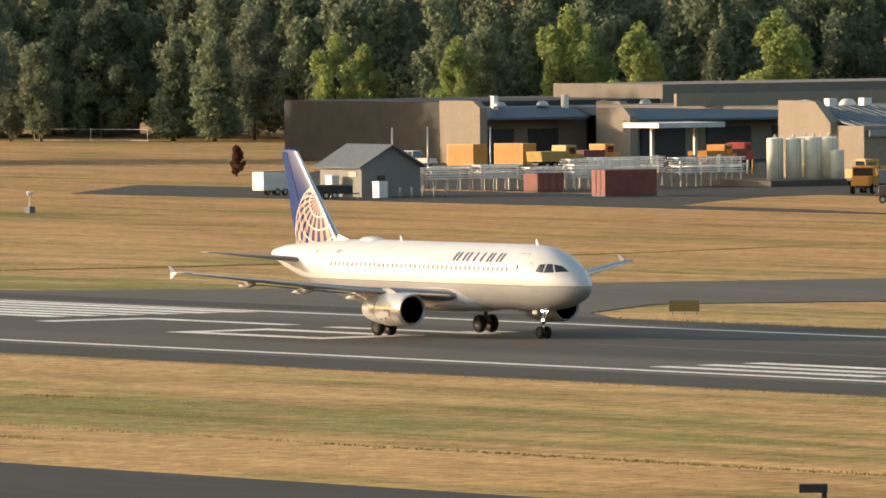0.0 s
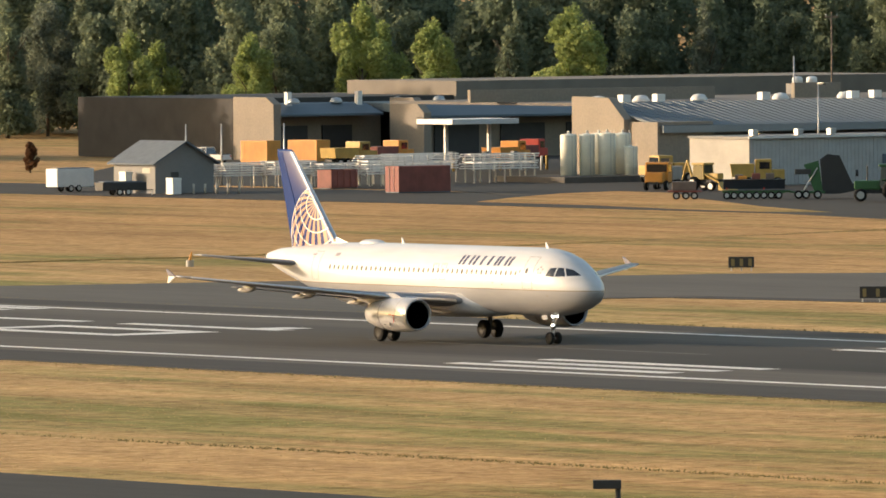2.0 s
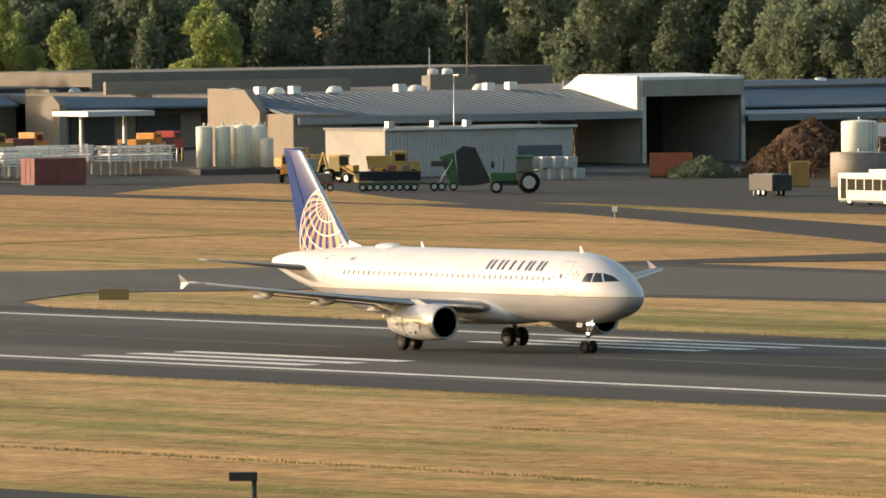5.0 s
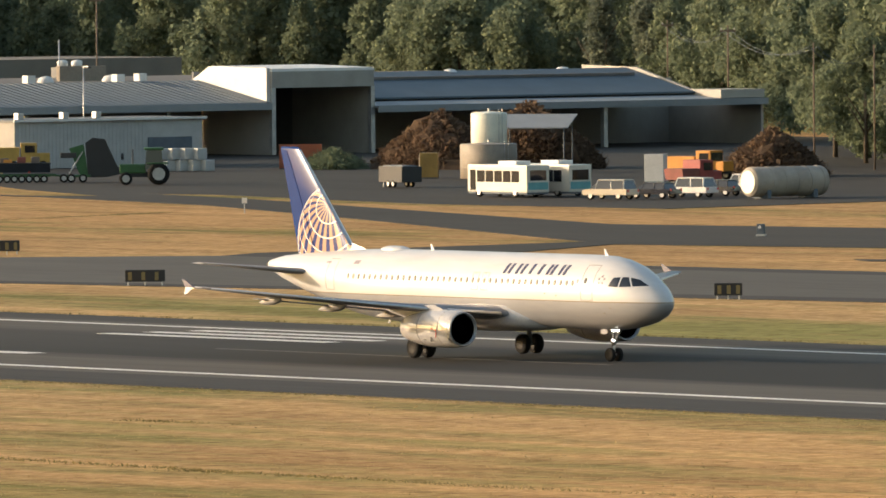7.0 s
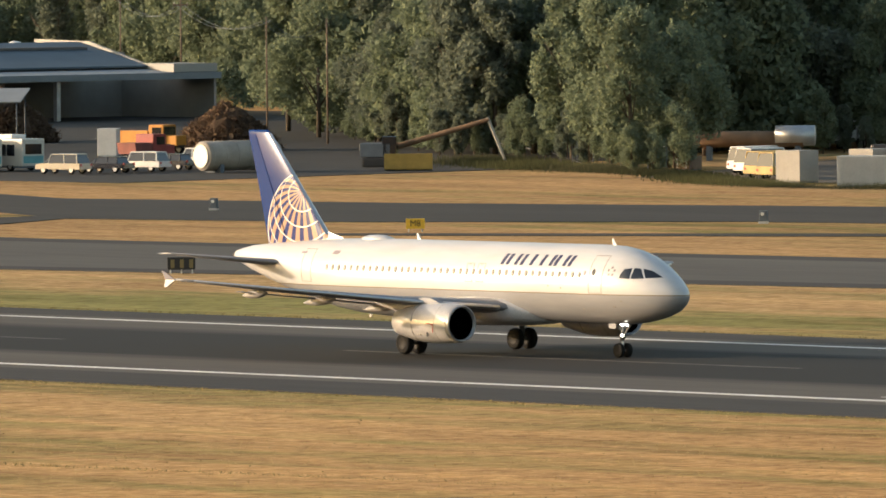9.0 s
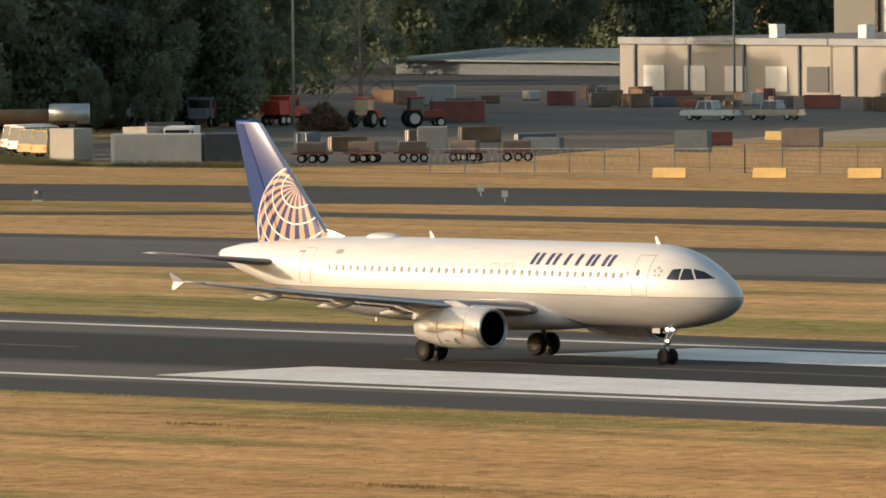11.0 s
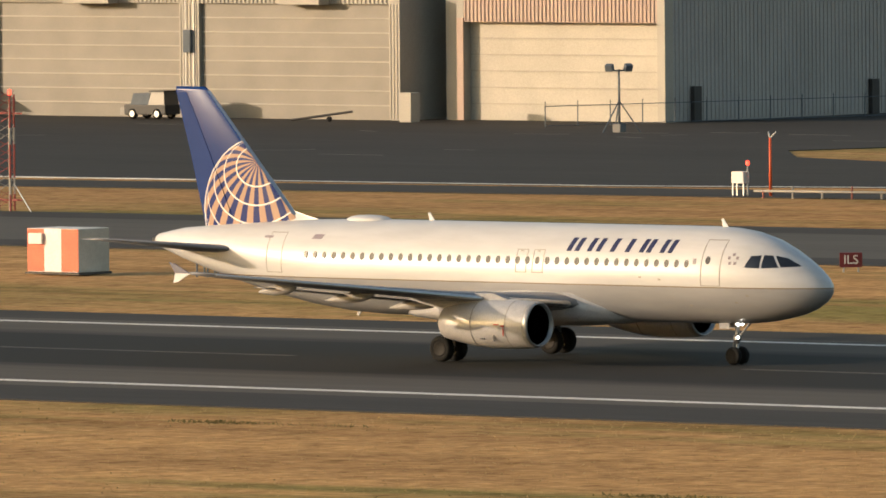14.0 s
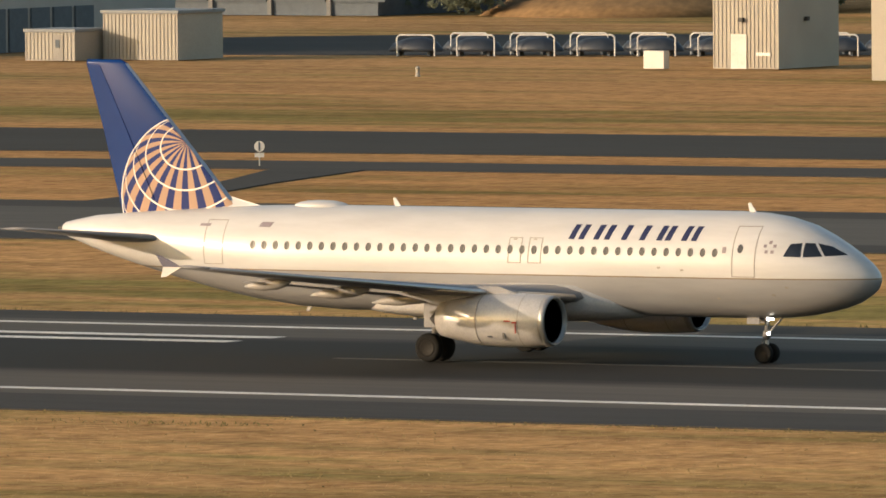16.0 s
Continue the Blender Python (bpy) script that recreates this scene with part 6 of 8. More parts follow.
def flood_tower(x, y, h, label):
    b = thing("floodlight_mast", label, "light tower", pose(x, y, 0))
    part("mast", tube((0, 0, 0), (0, 0, h), 0.10, 0.07), SLATE, b, "", True)
    for a in (20, 140, 260):
        c, s = math.cos(radians(a)), math.sin(radians(a))
        part("stay", tube((1.6 * c, 1.6 * s, 0), (0, 0, h * 0.5), 0.05, seg=8), SLATE, b)
    part("crossarm", box(-0.8, 0.8, -0.05, 0.05, h - 0.15, h - 0.03), SLATE, b, m=pose(0, 0, 0, 0, 0, 40))
    for k in (-0.65, 0.65):
        part("floodlight", box(-0.28, 0.28, -0.22, 0.16, -0.2, 0.28, 0.04), SLATE, b, "dark floodlight housing", m=pose(k * 0.77, k * 0.64, h + 0.1, 25, 0, 40 + k * 40))
    part("ballast", box(-0.35, 0.35, -0.35, 0.35, 0, 0.6, 0.04), GREYWALL, b)


def board_sign(x, y, turn, w, h, paint, label, legs=2, text="", ink=None, clear=0.25, name="taxiway_sign"):
    b = thing(name, label, "sign", pose(x, y, 0, 0, 0, turn))
    part("panel", box(-w / 2, w / 2, -0.12, 0.12, clear, clear + h, 0.02), paint, b)
    for i in range(legs):
        px = (-w / 2 + 0.2) + i * (w - 0.4) / max(1, legs - 1)
        part("leg", tube((px, 0, 0), (px, 0, clear), 0.05, seg=8), GALV, b)
    if text:
        c = bpy.data.curves.new("lettering", "FONT")
        c.body, c.size, c.align_x, c.align_y, c.extrude = text, h * 0.85, "CENTER", "CENTER", 0.01
        o = new("lettering", c)
        o.data.materials.append(ink or BLACK)
        o.parent = b
        o.matrix_basis = pose(0, -0.135, clear + h / 2, 90, 0, 0)
        deps = bpy.context.evaluated_depsgraph_get()
        me = bpy.data.meshes.new_from_object(o.evaluated_get(deps))
        bpy.data.objects.remove(o)
        o2 = new("lettering", me)
        o2.parent = b
        o2.matrix_basis = pose(0, -0.135, clear + h / 2, 90, 0, 0)
        tagged(o2, "dark sign lettering")
    return b


def brush_heap(x, y, rx, ry, h, label, seed, material, twigs=500):
    """A heap of cut branches: an uneven mound bristling with twigs and scraps."""
    twigs *= 2
    rnd = random.Random(seed)
    bm = bmesh.new()
    n, m = 18, 7
    rings = []
    for j in range(m):
        f = j / (m - 1)
        ring = []
        for i in range(n):
            a = 2 * math.pi * i / n
            k = (1 - f) ** 0.6 * (0.8 + 0.4 * rnd.random())
            ring.append((rx * k * math.cos(a), ry * k * math.sin(a), h * f * (0.8 + 0.3 * rnd.random()) if j else 0))
        rings.append(ring)
    add_loft(bm, rings)
    for i in range(twigs):
        a, f = rnd.random() * 2 * math.pi, rnd.random()
        k = math.sqrt(f)
        p = Vector((rx * k * math.cos(a), ry * k * math.sin(a), h * (1 - k) ** 0.7 * 0.95 + 0.1))
        d = Vector((rnd.uniform(-1, 1), rnd.uniform(-1, 1), rnd.uniform(-0.1, 0.9))).normalized() * rnd.uniform(0.5, 1.6)
        add_tube(bm, p - d * 0.4, p + d * 0.6, 0.05, 0.02, 4, False)
    for i in range(twigs * 3):
        a, f = rnd.random() * 2 * math.pi, rnd.random()
        k = math.sqrt(f)
        p = Vector((rx * k * math.cos(a), ry * k * math.sin(a), h * (1 - k) ** 0.7 * rnd.uniform(0.8, 1.15) + 0.05))
        u, w = (Vector((rnd.uniform(-1, 1), rnd.uniform(-1, 1), rnd.uniform(-1, 1))) * rnd.uniform(0.15, 0.4) for _ in range(2))
        bm.faces.new([bm.verts.new(p + q) for q in (-u, w, u, -w)])
    return thing("brush_pile", label, "brush pile", pose(x, y, 0), bm=bm, material=BRUSHLEAF if material is BRUSHM else material, kind="stuff")


# yard beside the workshops
trailer(-983.8, 604.2, 90, WHITE, "white enclosed cargo trailer in the yard", 4.3, 2.3)
trailer(-964.6, 598.2, 80, BLACK, "low dark equipment trailer beside the hut", 4.6, 1.3)
container(-1082.6, 689.6, 14, ORANGE, "orange storage container in the yard", 4.0, 2.2, 2.7)
container(-1091.4, 701.6, 14, ORANGE, "orange storage container beside another", 4.4, 2.2, 2.5)
container(-951.0, 624.0, 90, RUST, "dark red shipping container in the yard", 6.06)
dumpster(-972.5, 628.5, 100, RUST, "rust-red open skip in the yard", 3.6, 2.0, 1.9)
car(-1096.0, 691.0, 200, WHITE, "white pickup truck parked by the workshop", "pickup")


def rack(x, y, turn, ln, h, label, rows=3):
    b = thing("barrier_rack", label, "rack", pose(x, y, 0, 0, 0, turn), "white racks")
    n = max(3, int(ln / 1.5))
    rr = random.Random(int(x * 7 + y))
    for s in (-0.9, 0.9):
        for i in range(n + 1):
            part("upright", box(-ln / 2 + i * ln / n - 0.06, -ln / 2 + i * ln / n + 0.06, s - 0.06, s + 0.06, 0, h), CREAM, b)
        for k in range(rows + 3):
            z, e = h * (0.5 + 0.5 * k / (rows + 2)), rr.uniform(-0.2, 0.4)
            part("rail", box(-ln / 2 - 0.3 - e, ln / 2 + 0.3 + e, s - 0.07, s + 0.07, z - 0.065, z + 0.065), WHITE, b)
    for i in range(2 * n + 1):
        for z in (h, h * 0.72):
            part("crossbar", box(-ln / 2 + i * ln / n / 2 - 0.05, -ln / 2 + i * ln / n / 2 + 0.05, -1.0, 1.0, z - 0.1, z + 0.02), WHITE, b)


for i, (x, y) in enumerate(((-989, 622), (-986.5, 626), (-984, 630.2), (-981, 634), (-990, 634), (-978.5, 637.8))):
    rack(x, y, 88, 4.2, 2.3 + 0.12 * (i % 3), "white metal barrier rack in the yard")
for i, (x, y) in enumerate(((-990, 650), (-983, 655), (-986, 644))):
    rack(x, y, 88, 7.2, 2.9, "long white stacked rail rack in the yard", 4)
container(-1010, 664, 90, WHITE, "stack of white crates in the yard", 4.4, 1.8, 1.5, name="crate_stack", cat="crate")
for i, (x, y, c) in enumerate(((-1065, 690, YELLOW), (-1068, 697, ORANGE), (-1052, 702, ORANGE), (-1060, 710, RED), (-1050, 716, ORANGE))):
    truck(x, y, 100 + 7 * i, c, RUST if i % 2 else c, "orange works truck parked by the workshop", 1.1, 6.5)
for i in range(10):
    thing("bollard", "pale bollard near the fuel canopy", "bollard", group="bollards at the canopy", bm=tube((-1034 + (i % 3), 683 + i * 2.0, 0), (-1034 + (i % 3), 683 + i * 2.0, 1.5), 0.14), material=WHITE if i % 3 else YELLOW, smooth=True)
REDSKIP = surface("faded_orange_red", (0.34, 0.10, 0.045), 0.65, vary=0.15, scale=0.8)
AGED = surface("stained_tank", (0.30, 0.26, 0.21), 0.7, vary=0.25, scale=0.5)
OCHRE = surface("faded_ochre_paint", (0.30, 0.19, 0.05), 0.7, vary=0.2, scale=0.8)
# tank farm on its plinth
plinth = thing("tank_plinth", "low concrete plinth under the tanks", "plinth", bm=box(-986.5, -973.5, 656.5, 671.5, -0.1, 0.6, 0.05), material=CONCRETE)
for x, y, r, h in ((-981.9, 659.6, 0.85, 4.2), (-980.9, 661.2, 0.8, 4.2), (-979.8, 662.9, 0.9, 4.3), (-978.0, 664.6, 0.7, 2.9), (-983.5, 664.4, 0.95, 4.2), (-982.3, 666.5, 0.9, 4.2)):
    tank(x + 1.45, y + 2.1, r, h, "cream upright storage tank on a concrete plinth", 0.6)
truck(-967, 664.5, 262, YELLOW, YELLOW, "yellow works truck by the tanks", 1.0, 5.4)
truck(-938.8, 644.6, 312, ORANGE, PALEGREY, "orange dump truck with a pale body by the tanks", 1.3, 7.0)
def backhoe(x, y, turn, label):
    b = thing("backhoe_loader", label, "loader", pose(x, y, 0, 0, 0, turn))
    part("chassis", box(-1.6, 1.9, -0.5, 0.5, 0.6, 1.15, 0.08), BLACK, b)
    part("bonnet", box(0.4, 1.9, -0.45, 0.45, 1.15, 1.75, 0.1), YELLOW, b)
    part("cab", add_loft(bmesh.new(), [[(-1.1, -0.75, 1.15), (0.4, -0.75, 1.15), (0.4, 0.75, 1.15), (-1.1, 0.75, 1.15)], [(-1.0, -0.68, 2.55), (0.25, -0.68, 2.55), (0.25, 0.68, 2.55), (-1.0, 0.68, 2.55)]]), PANE, b, "glazed cab")
    part("cab_roof", box(-1.15, 0.45, -0.8, 0.8, 2.55, 2.75, 0.05), YELLOW, b)
    for s in (-1, 1):
        part("cab_post", tube((0.4, s * 0.75, 1.15), (0.25, s * 0.7, 2.6), 0.06, seg=6), YELLOW, b)
        part("loader_arm", tube((0.3, s * 0.62, 1.7), (2.6, s * 0.62, 0.7), 0.10, seg=8), YELLOW, b)
    part("front_bucket", add_wall(bmesh.new(), [(2.5, 0.1), (3.2, 0.1), (2.8, 0.4), (2.55, 0.95)], -1.1, 1.1), YELLOW, b)
    part("rear_boom", tube((-1.6, 0, 1.0), (-2.3, 0, 3.0), 0.14, 0.11), YELLOW, b)
    part("dipper", tube((-2.3, 0, 3.0), (-3.0, 0, 1.1), 0.11, 0.09), YELLOW, b)
    add_wheels(b, (-0.9,), (-0.85, 0.85), 0.72, 0.45)
    add_wheels(b, (1.4,), (-0.8, 0.8), 0.5, 0.35)


def seed_drill(x, y, turn, label):
    """A dark hopper on a green frame with a row of small gang wheels."""
    b = thing("seed_drill", label, "implement", pose(x, y, 0, 0, 0, turn))
    part("hopper", add_loft(bmesh.new(), [[(px, -0.5, 0.95), (px, 0.5, 0.95), (px, 0.85, 1.75), (px, -0.85, 1.75)] for px in (-2.9, 2.9)]), TARP, b, "dark folded hopper")
    part("hopper_lid", box(-2.95, 2.95, -0.9, 0.9, 1.75, 1.86, 0.04), BLACK, b)
    part("frame", box(-3.0, 3.4, -0.12, 0.12, 0.6, 0.8), GREEN, b)
    part("cross_frame", box(-2.9, 2.9, -0.95, -0.8, 0.55, 0.7), GREEN, b)
    part("drawbar", tube((3.0, 0, 0.7), (5.2, 0, 0.45), 0.09), GREEN, b)
    for px, z in ((-1.4, 1.86), (0.2, 1.86), (1.5, 1.86)):
        part("gear_box", box(px - 0.4, px + 0.4, -0.4, 0.4, z, z + 0.45 + 0.12 * (px > 0), 0.06), (OXIDE, BLACK, RUST)[int(px + 2) % 3], b, "machine housing on the hopper")
    part("amber_lamp", box(-1.5, -0.7, -0.92, -0.86, 1.9, 2.2, 0.03), ORANGE, b, "amber lamp plate")
    for px in (-2.6, 0.9):
        part("tail_light", box(px - 0.07, px + 0.07, -1.0, -0.94, 0.9, 1.1), RED, b, "red tail light")
    add_wheels(b, (-2.6, -1.9, -1.2, -0.5, 0.2, 0.9, 1.6, 2.3), (-0.9,), 0.36, 0.2)
    add_wheels(b, (-2.2, 2.0), (0.7,), 0.36, 0.2)


def wing_mower(x, y, turn, label):
    """A rotary mower with one great dark deck folded upright on a green frame."""
    b = thing("folding_mower", label, "mower", pose(x, y, 0, 0, 0, turn))
    part("folded_deck", add_loft(bmesh.new(), [[(-0.1, py, 0.45), (1.55, py, 0.45), (3.0, py, 0.75), (1.5, py, 4.05), (0.35, py, 4.2), (-0.35, py, 3.7)] for py in (-0.22, 0.22)]), BLACK, b, "dark upright mower deck")
    part("deck_frame", box(-2.6, 0.1, -0.5, 0.5, 0.5, 0.72, 0.04), GREEN, b)
    part("lift_tower", add_wall(bmesh.new(), [(-0.9, 0.7), (-0.1, 0.7), (-0.5, 3.6), (-1.9, 3.2), (-1.7, 2.8)], -0.12, 0.12), GREEN, b, "green lift frame")
    part("gear_box", box(-2.7, -1.2, -0.35, 0.35, 2.3, 2.8, 0.08), DARK, b)
    part("ram", tube((-1.9, -0.2, 0.8), (-0.6, -0.2, 2.9), 0.07, seg=8), GALV, b)
    part("belt_guard", tube((3.0, -0.1, 2.4), (3.25, -0.1, 2.4), 0.32, seg=14), BLACK, b)
    add_wheels(b, (-2.4, -1.7, -0.6), (-0.6, 0.6), 0.4, 0.24)


def crate_row(x, y, turn, label):
    b = thing("implement_trailer", label, "trailer", pose(x, y, 0, 0, 0, turn))
    part("deck", box(-1.6, 1.6, -0.9, 0.9, 0.7, 0.85, 0.02), RUST, b)
    part("load", box(-1.2, 1.1, -0.7, 0.7, 0.85, 1.7, 0.12), OXIDE, b, "brown covered load")
    add_wheels(b, (-0.8, 0.1, 0.9), (-0.75, 0.75), 0.36, 0.22)


backhoe(-931.0, 644.4, 15, "yellow backhoe loader in front of the shed")
truck(-941.5, 658.0, 56, YELLOW, YELLOW, "yellow loader truck in front of the shed", 1.3, 5.2)
seed_drill(-899.0, 627.8, 56, "dark seed drill with small gang wheels on a green frame")
wing_mower(-894.4, 632.6, 56, "green mower with a tall dark folded deck")
crate_row(-903.0, 622.6, 56, "brown implement trailer beside the seed drill")
tractor(-880.6, 629.6, 236, "dark green tractor with large wheels in the yard", big=1.22)
for i in range(9):
    z = 0 if i < 5 else 1.15
    k = i if i < 5 else i - 4.6
    thing("bulk_bag", "white bulk bag stacked by the shed", "bulk bag", pose(-926.5 + k * 0.75, 663.3 + k * 1.0, z), "bulk bags", bm=box(-0.58, 0.58, -0.58, 0.58, 0, 1.12, 0.12), material=RIDGE)
dumpster(-923.2, 678.5, 53, REDSKIP, "faded orange-red open skip beside the hangar bay", 4.2, 2.3, 2.4)
brush_heap(-913, 688, 7.5, 6.0, 5.2, "brown heap of cut branches", 3, BRUSHM, 900)
brush_heap(-905, 693, 8.0, 7.0, 6.0, "tall brown heap of cut branches", 4, BRUSHM, 1100)
brush_heap(-920, 680, 4.0, 3.0, 1.8, "low green heap of cut plants", 5, LEAF_MID, 400)
trailer(-850.7, 636.5, 172, BLACK, "low black enclosed trailer in the yard", 4.4, 1.95)
tank(-890.5, 677.0, 1.75, 5.9, "tall white water tank behind the heaps")
tank(-873.5, 664.0, 2.7, 3.3, "wide stained grey-brown water tank in the yard", paint=AGED)
container(-878.6, 660.8, 50, OCHRE, "faded ochre container beside the tank", 1.7, 2.0, 2.4)
lean = thing("lean_to", "open lean-to with a pale sheet roof", "shelter")
part("sheet_roof", box(-3.6, 3.6, -2.4, 2.4, 0, 0.12), PALEROOF, lean, "pale sheet roof", m=pose(-896.8, 687.6, 4.7, 15, 0, 40))
for x, y, z in ((-898.0, 683.9, 4.1), (-893.0, 688.0, 4.1), (-900.6, 687.2, 5.0), (-895.8, 691.2, 5.0)):
    part("post", tube((x, y, 0), (x, y, z), 0.07), SLATE, lean)
bus(-813.3, 620.4, 180, "cream shuttle bus with dark windows and a green emblem")
bus(-812.4, 624.4, 180, "cream shuttle bus with a teal rear band behind another")
for x, y, c, k, lab in ((-797.5, 619.5, SILVER, "suv", "silver parked off-road car beside the bus"), (-797, 624, NAVYCAR, "sedan", "dark parked saloon in the yard"), (-797.5, 628.3, WHITE, "suv", "white parked off-road car in the yard"),
                        (-800, 633.4, NAVYCAR, "sedan", "dark parked car beside a white one"), (-802.5, 638.5, WHITE, "pickup", "white parked pickup truck in the yard")):
    car(x, y, 196, c, lab, k)
truck(-818, 645, 95, DULLRED, RUST, "dull red machine truck in the yard", 1.0, 5)
truck(-850, 671, 20, ORANGE, ORANGE, "orange salt spreader truck in the yard", 1.2, 6)
container(-846, 662.5, 40, WHITE, "white upright crate box beside the trucks", 1.8, 1.8, 2.6, name="crate", cat="crate")
lt = thing("horizontal_tank", "large pale horizontal steel tank in the yard", "tank", pose(-789.5, 632.5, 0))
part("shell", add_lathe(bmesh.new(), [(-4.1, 0.05), (-4.1, 0.9), (-4.0, 1.25), (-3.9, 1.3), (3.9, 1.3), (4.0, 1.25), (4.1, 0.9), (4.1, 0.05)], 32, "Y", (0, 0, 1.45)), AGED, lt, "", True)
part("end_disc", tube((0, -4.16, 1.45), (0, -4.1, 1.45), 1.0, seg=28), TANKW, lt, "white round tank end")
for y in (-2.6, 2.6):
    part("saddle", box(-1.1, 1.1, y - 0.2, y + 0.2, 0, 0.75), SLATE, lt)
for i in range(6):
    part("band", add_lathe(bmesh.new(), [(-3.6 + i * 1.4, 1.3), (-3.6 + i * 1.4, 1.325), (-3.5 + i * 1.4, 1.325), (-3.5 + i * 1.4, 1.3)], 32, "Y", (0, 0, 1.45)), AGED, lt)
brush_heap(-855.6, 684, 5.5, 5.0, 4.2, "dark heap of soil and branches", 8, BRUSHM, 400)
# utility poles
for x, y, h, r, arm in ((-1010.6, 801.7, 12.4, 0.13, 1.6), (-872.3, 702.5, 12.3, 0.11, 0.0), (-868.6, 707.0, 12.1, 0.11, 0.0), (-1030.5, 808.8, 12.9, 0.11, 1.2), (-1097.5, 777.5, 16.0, 0.13, 1.4)):
    pole(x, y, h, r, "tall weathered wooden utility pole", arm=arm)
pole(-1012, 712, 12.0, 0.12, "slim steel light pole by the long building", "light_pole", GALV)
pole(-969.2, 684.9, 9.8, 0.11, "slim steel light pole by the shed", "light_pole", GALV, lamp=True)
for x, y in ((-1000, 628), (-998, 631), (-994, 636)):
    pole(x, y, 6.2, 0.1, "slim steel pole behind the hut", "light_pole", GALV)


def fence(pts, h, label, gap=3.0, rails=2, paint=None, mesh=True):
    b = thing("chain_link_fence", label, "fence")
    for (x0, y0), (x1, y1) in zip(pts, pts[1:]):
        ln = math.hypot(x1 - x0, y1 - y0)
        n = max(1, round(ln / gap))
        for i in range(n + 1):
            f = i / n
            x, y = x0 + (x1 - x0) * f, y0 + (y1 - y0) * f
            part("post", tube((x, y, 0), (x, y, h), 0.045, seg=6), paint or SLATE, b)
            part("barb_arm", tube((x, y, h), (x + 0.25, y - 0.3, h + 0.35), 0.03, seg=5), paint or SLATE, b)
        for k in range(rails):
            z = h if k == 0 else 0.1
            part("rail", tube((x0, y0, z), (x1, y1, z), 0.03, seg=6), paint or GALV, b)
        if mesh:
            bm = bmesh.new()
            m = int(ln / 0.6)
            for i in range(m):
                f0, f1 = i / m, (i + 1) / m
                for g0, g1 in ((f0, f1), (f1, f0)):
                    add_tube(bm, (x0 + (x1 - x0) * g0, y0 + (y1 - y0) * g0, 0.1), (x0 + (x1 - x0) * g1, y0 + (y1 - y0) * g1, h), 0.008, seg=3, caps=False)
            tagged(part("wire_mesh", bm, paint or GALV, b), kind="stuff")
    return b


fence([(-665, 625), (-642, 637), (-617, 649), (-588.7, 662.6)], 1.9, "grey chain-link fence with barbed top by the grass")
fence([(-628, 660), (-602, 660)], 1.9, "grey chain-link fence beside the bungalow", mesh=False)
fence([(-575, 741), (-514, 741)], 1.7, "dark chain-link fence below the grass bank", mesh=False, paint=SLATE)
fence([(-520, 664), (-512, 700)], 1.5, "chain-link fence near the hangar wall", mesh=False, paint=SLATE)
fence([(-1292, 757), (-1272, 762)], 1.5, "pale rail fence on the grass rise", gap=9, mesh=False, paint=WHITE)
fence([(-860, 720), (-815, 690), (-780, 664), (-755, 652)], 2.2, "grey fence before the woods", gap=3.2, mesh=False)
for i, (x, y) in enumerate(((-638.5, 625.4), (-631.2, 629.0), (-624.2, 632.3), (-614.4, 637.1), (-607.9, 640.3), (-600.0, 644.1), (-592.2, 647.9), (-714.5, 713.3))):
    b = thing("concrete_barrier", "ochre painted concrete barrier block on dry grass", "barrier", pose(x, y, 0, 0, 0, 25), "barriers by the road")
    part("block", add_loft(bmesh.new(), [[(px, -0.3, 0), (px, 0.3, 0), (px, 0.22, 0.3), (px, 0.12, 0.75), (px, -0.12, 0.75), (px, -0.22, 0.3)] for px in (-1.35, 1.35)]), BARRIER, b)
# storage yard
dumpster(-780, 643.9, 50, YELLOW, "yellow open dumpster on the grass", 4.2, 1.9, 1.45)
ex = thing("excavator", "long-reach excavator with an angled boom", "excavator", pose(-793, 651.6, 0, 0, 0, 41))
for s in (-1, 1):
    part("track", box(-1.6, 1.6, s * 0.9 - 0.3, s * 0.9 + 0.3, 0, 0.8, 0.15), BLACK, ex)
part("house", box(-1.8, 1.0, -1.1, 1.1, 0.85, 2.1, 0.1), SLATE, ex)
part("cab", box(0.2, 1.5, -1.1, 0.0, 0.9, 2.7, 0.08), PANE, ex, "glazed cab")
part("boom", tube((0.8, 0.3, 1.6), (9.6, 0.3, 4.1), 0.28, 0.2), BRUSHM, ex, "ochre-brown boom")
part("stick", tube((9.4, 0.3, 4.3), (11.0, 0.3, 0.4), 0.16, 0.12), CREAM, ex, "pale worn stick")
part("lamp", box(-1.9, -1.8, -0.6, 0.2, 1.4, 2.0), CREAM, ex)
container(-704, 631.3, 41, RIDGE, "grey corrugated container with pale ribs", 7.4, 2.4, 2.5)
container(-699.9, 634.9, 41, TARP, "blue corrugated container beside a grey one", 3.0, 2.4, 2.5)
container(-698.4, 637.4, 41, ORANGE, "weathered orange panel box beside the blue container", 1.5, 1.2, 1.6)
for i, (x, y, k) in enumerate(((-695.6, 640.6, 41), (-692.6, 643.6, 35), (-689.8, 646.4, 48), (-687.6, 650.2, 30), (-684.2, 652.8, 44))):
    crate_row(x, y, k, "dark stored implement on small wheels beside the containers")
container(-720, 677, 41, PALEGREY, "grey site box in the storage yard", 2.4, 1.8, 1.9)
brush_heap(-777, 717, 2.4, 2.2, 2.3, "tan heap of cut brush in the storage yard", 31, BRUSHM, 200)
container(-718.4, 634.6, 8, PALEGREY, "grey site cabin with a sunlit end in the storage yard", 2.6, 2.4, 2.7, name="site_cabin", cat="cabin")
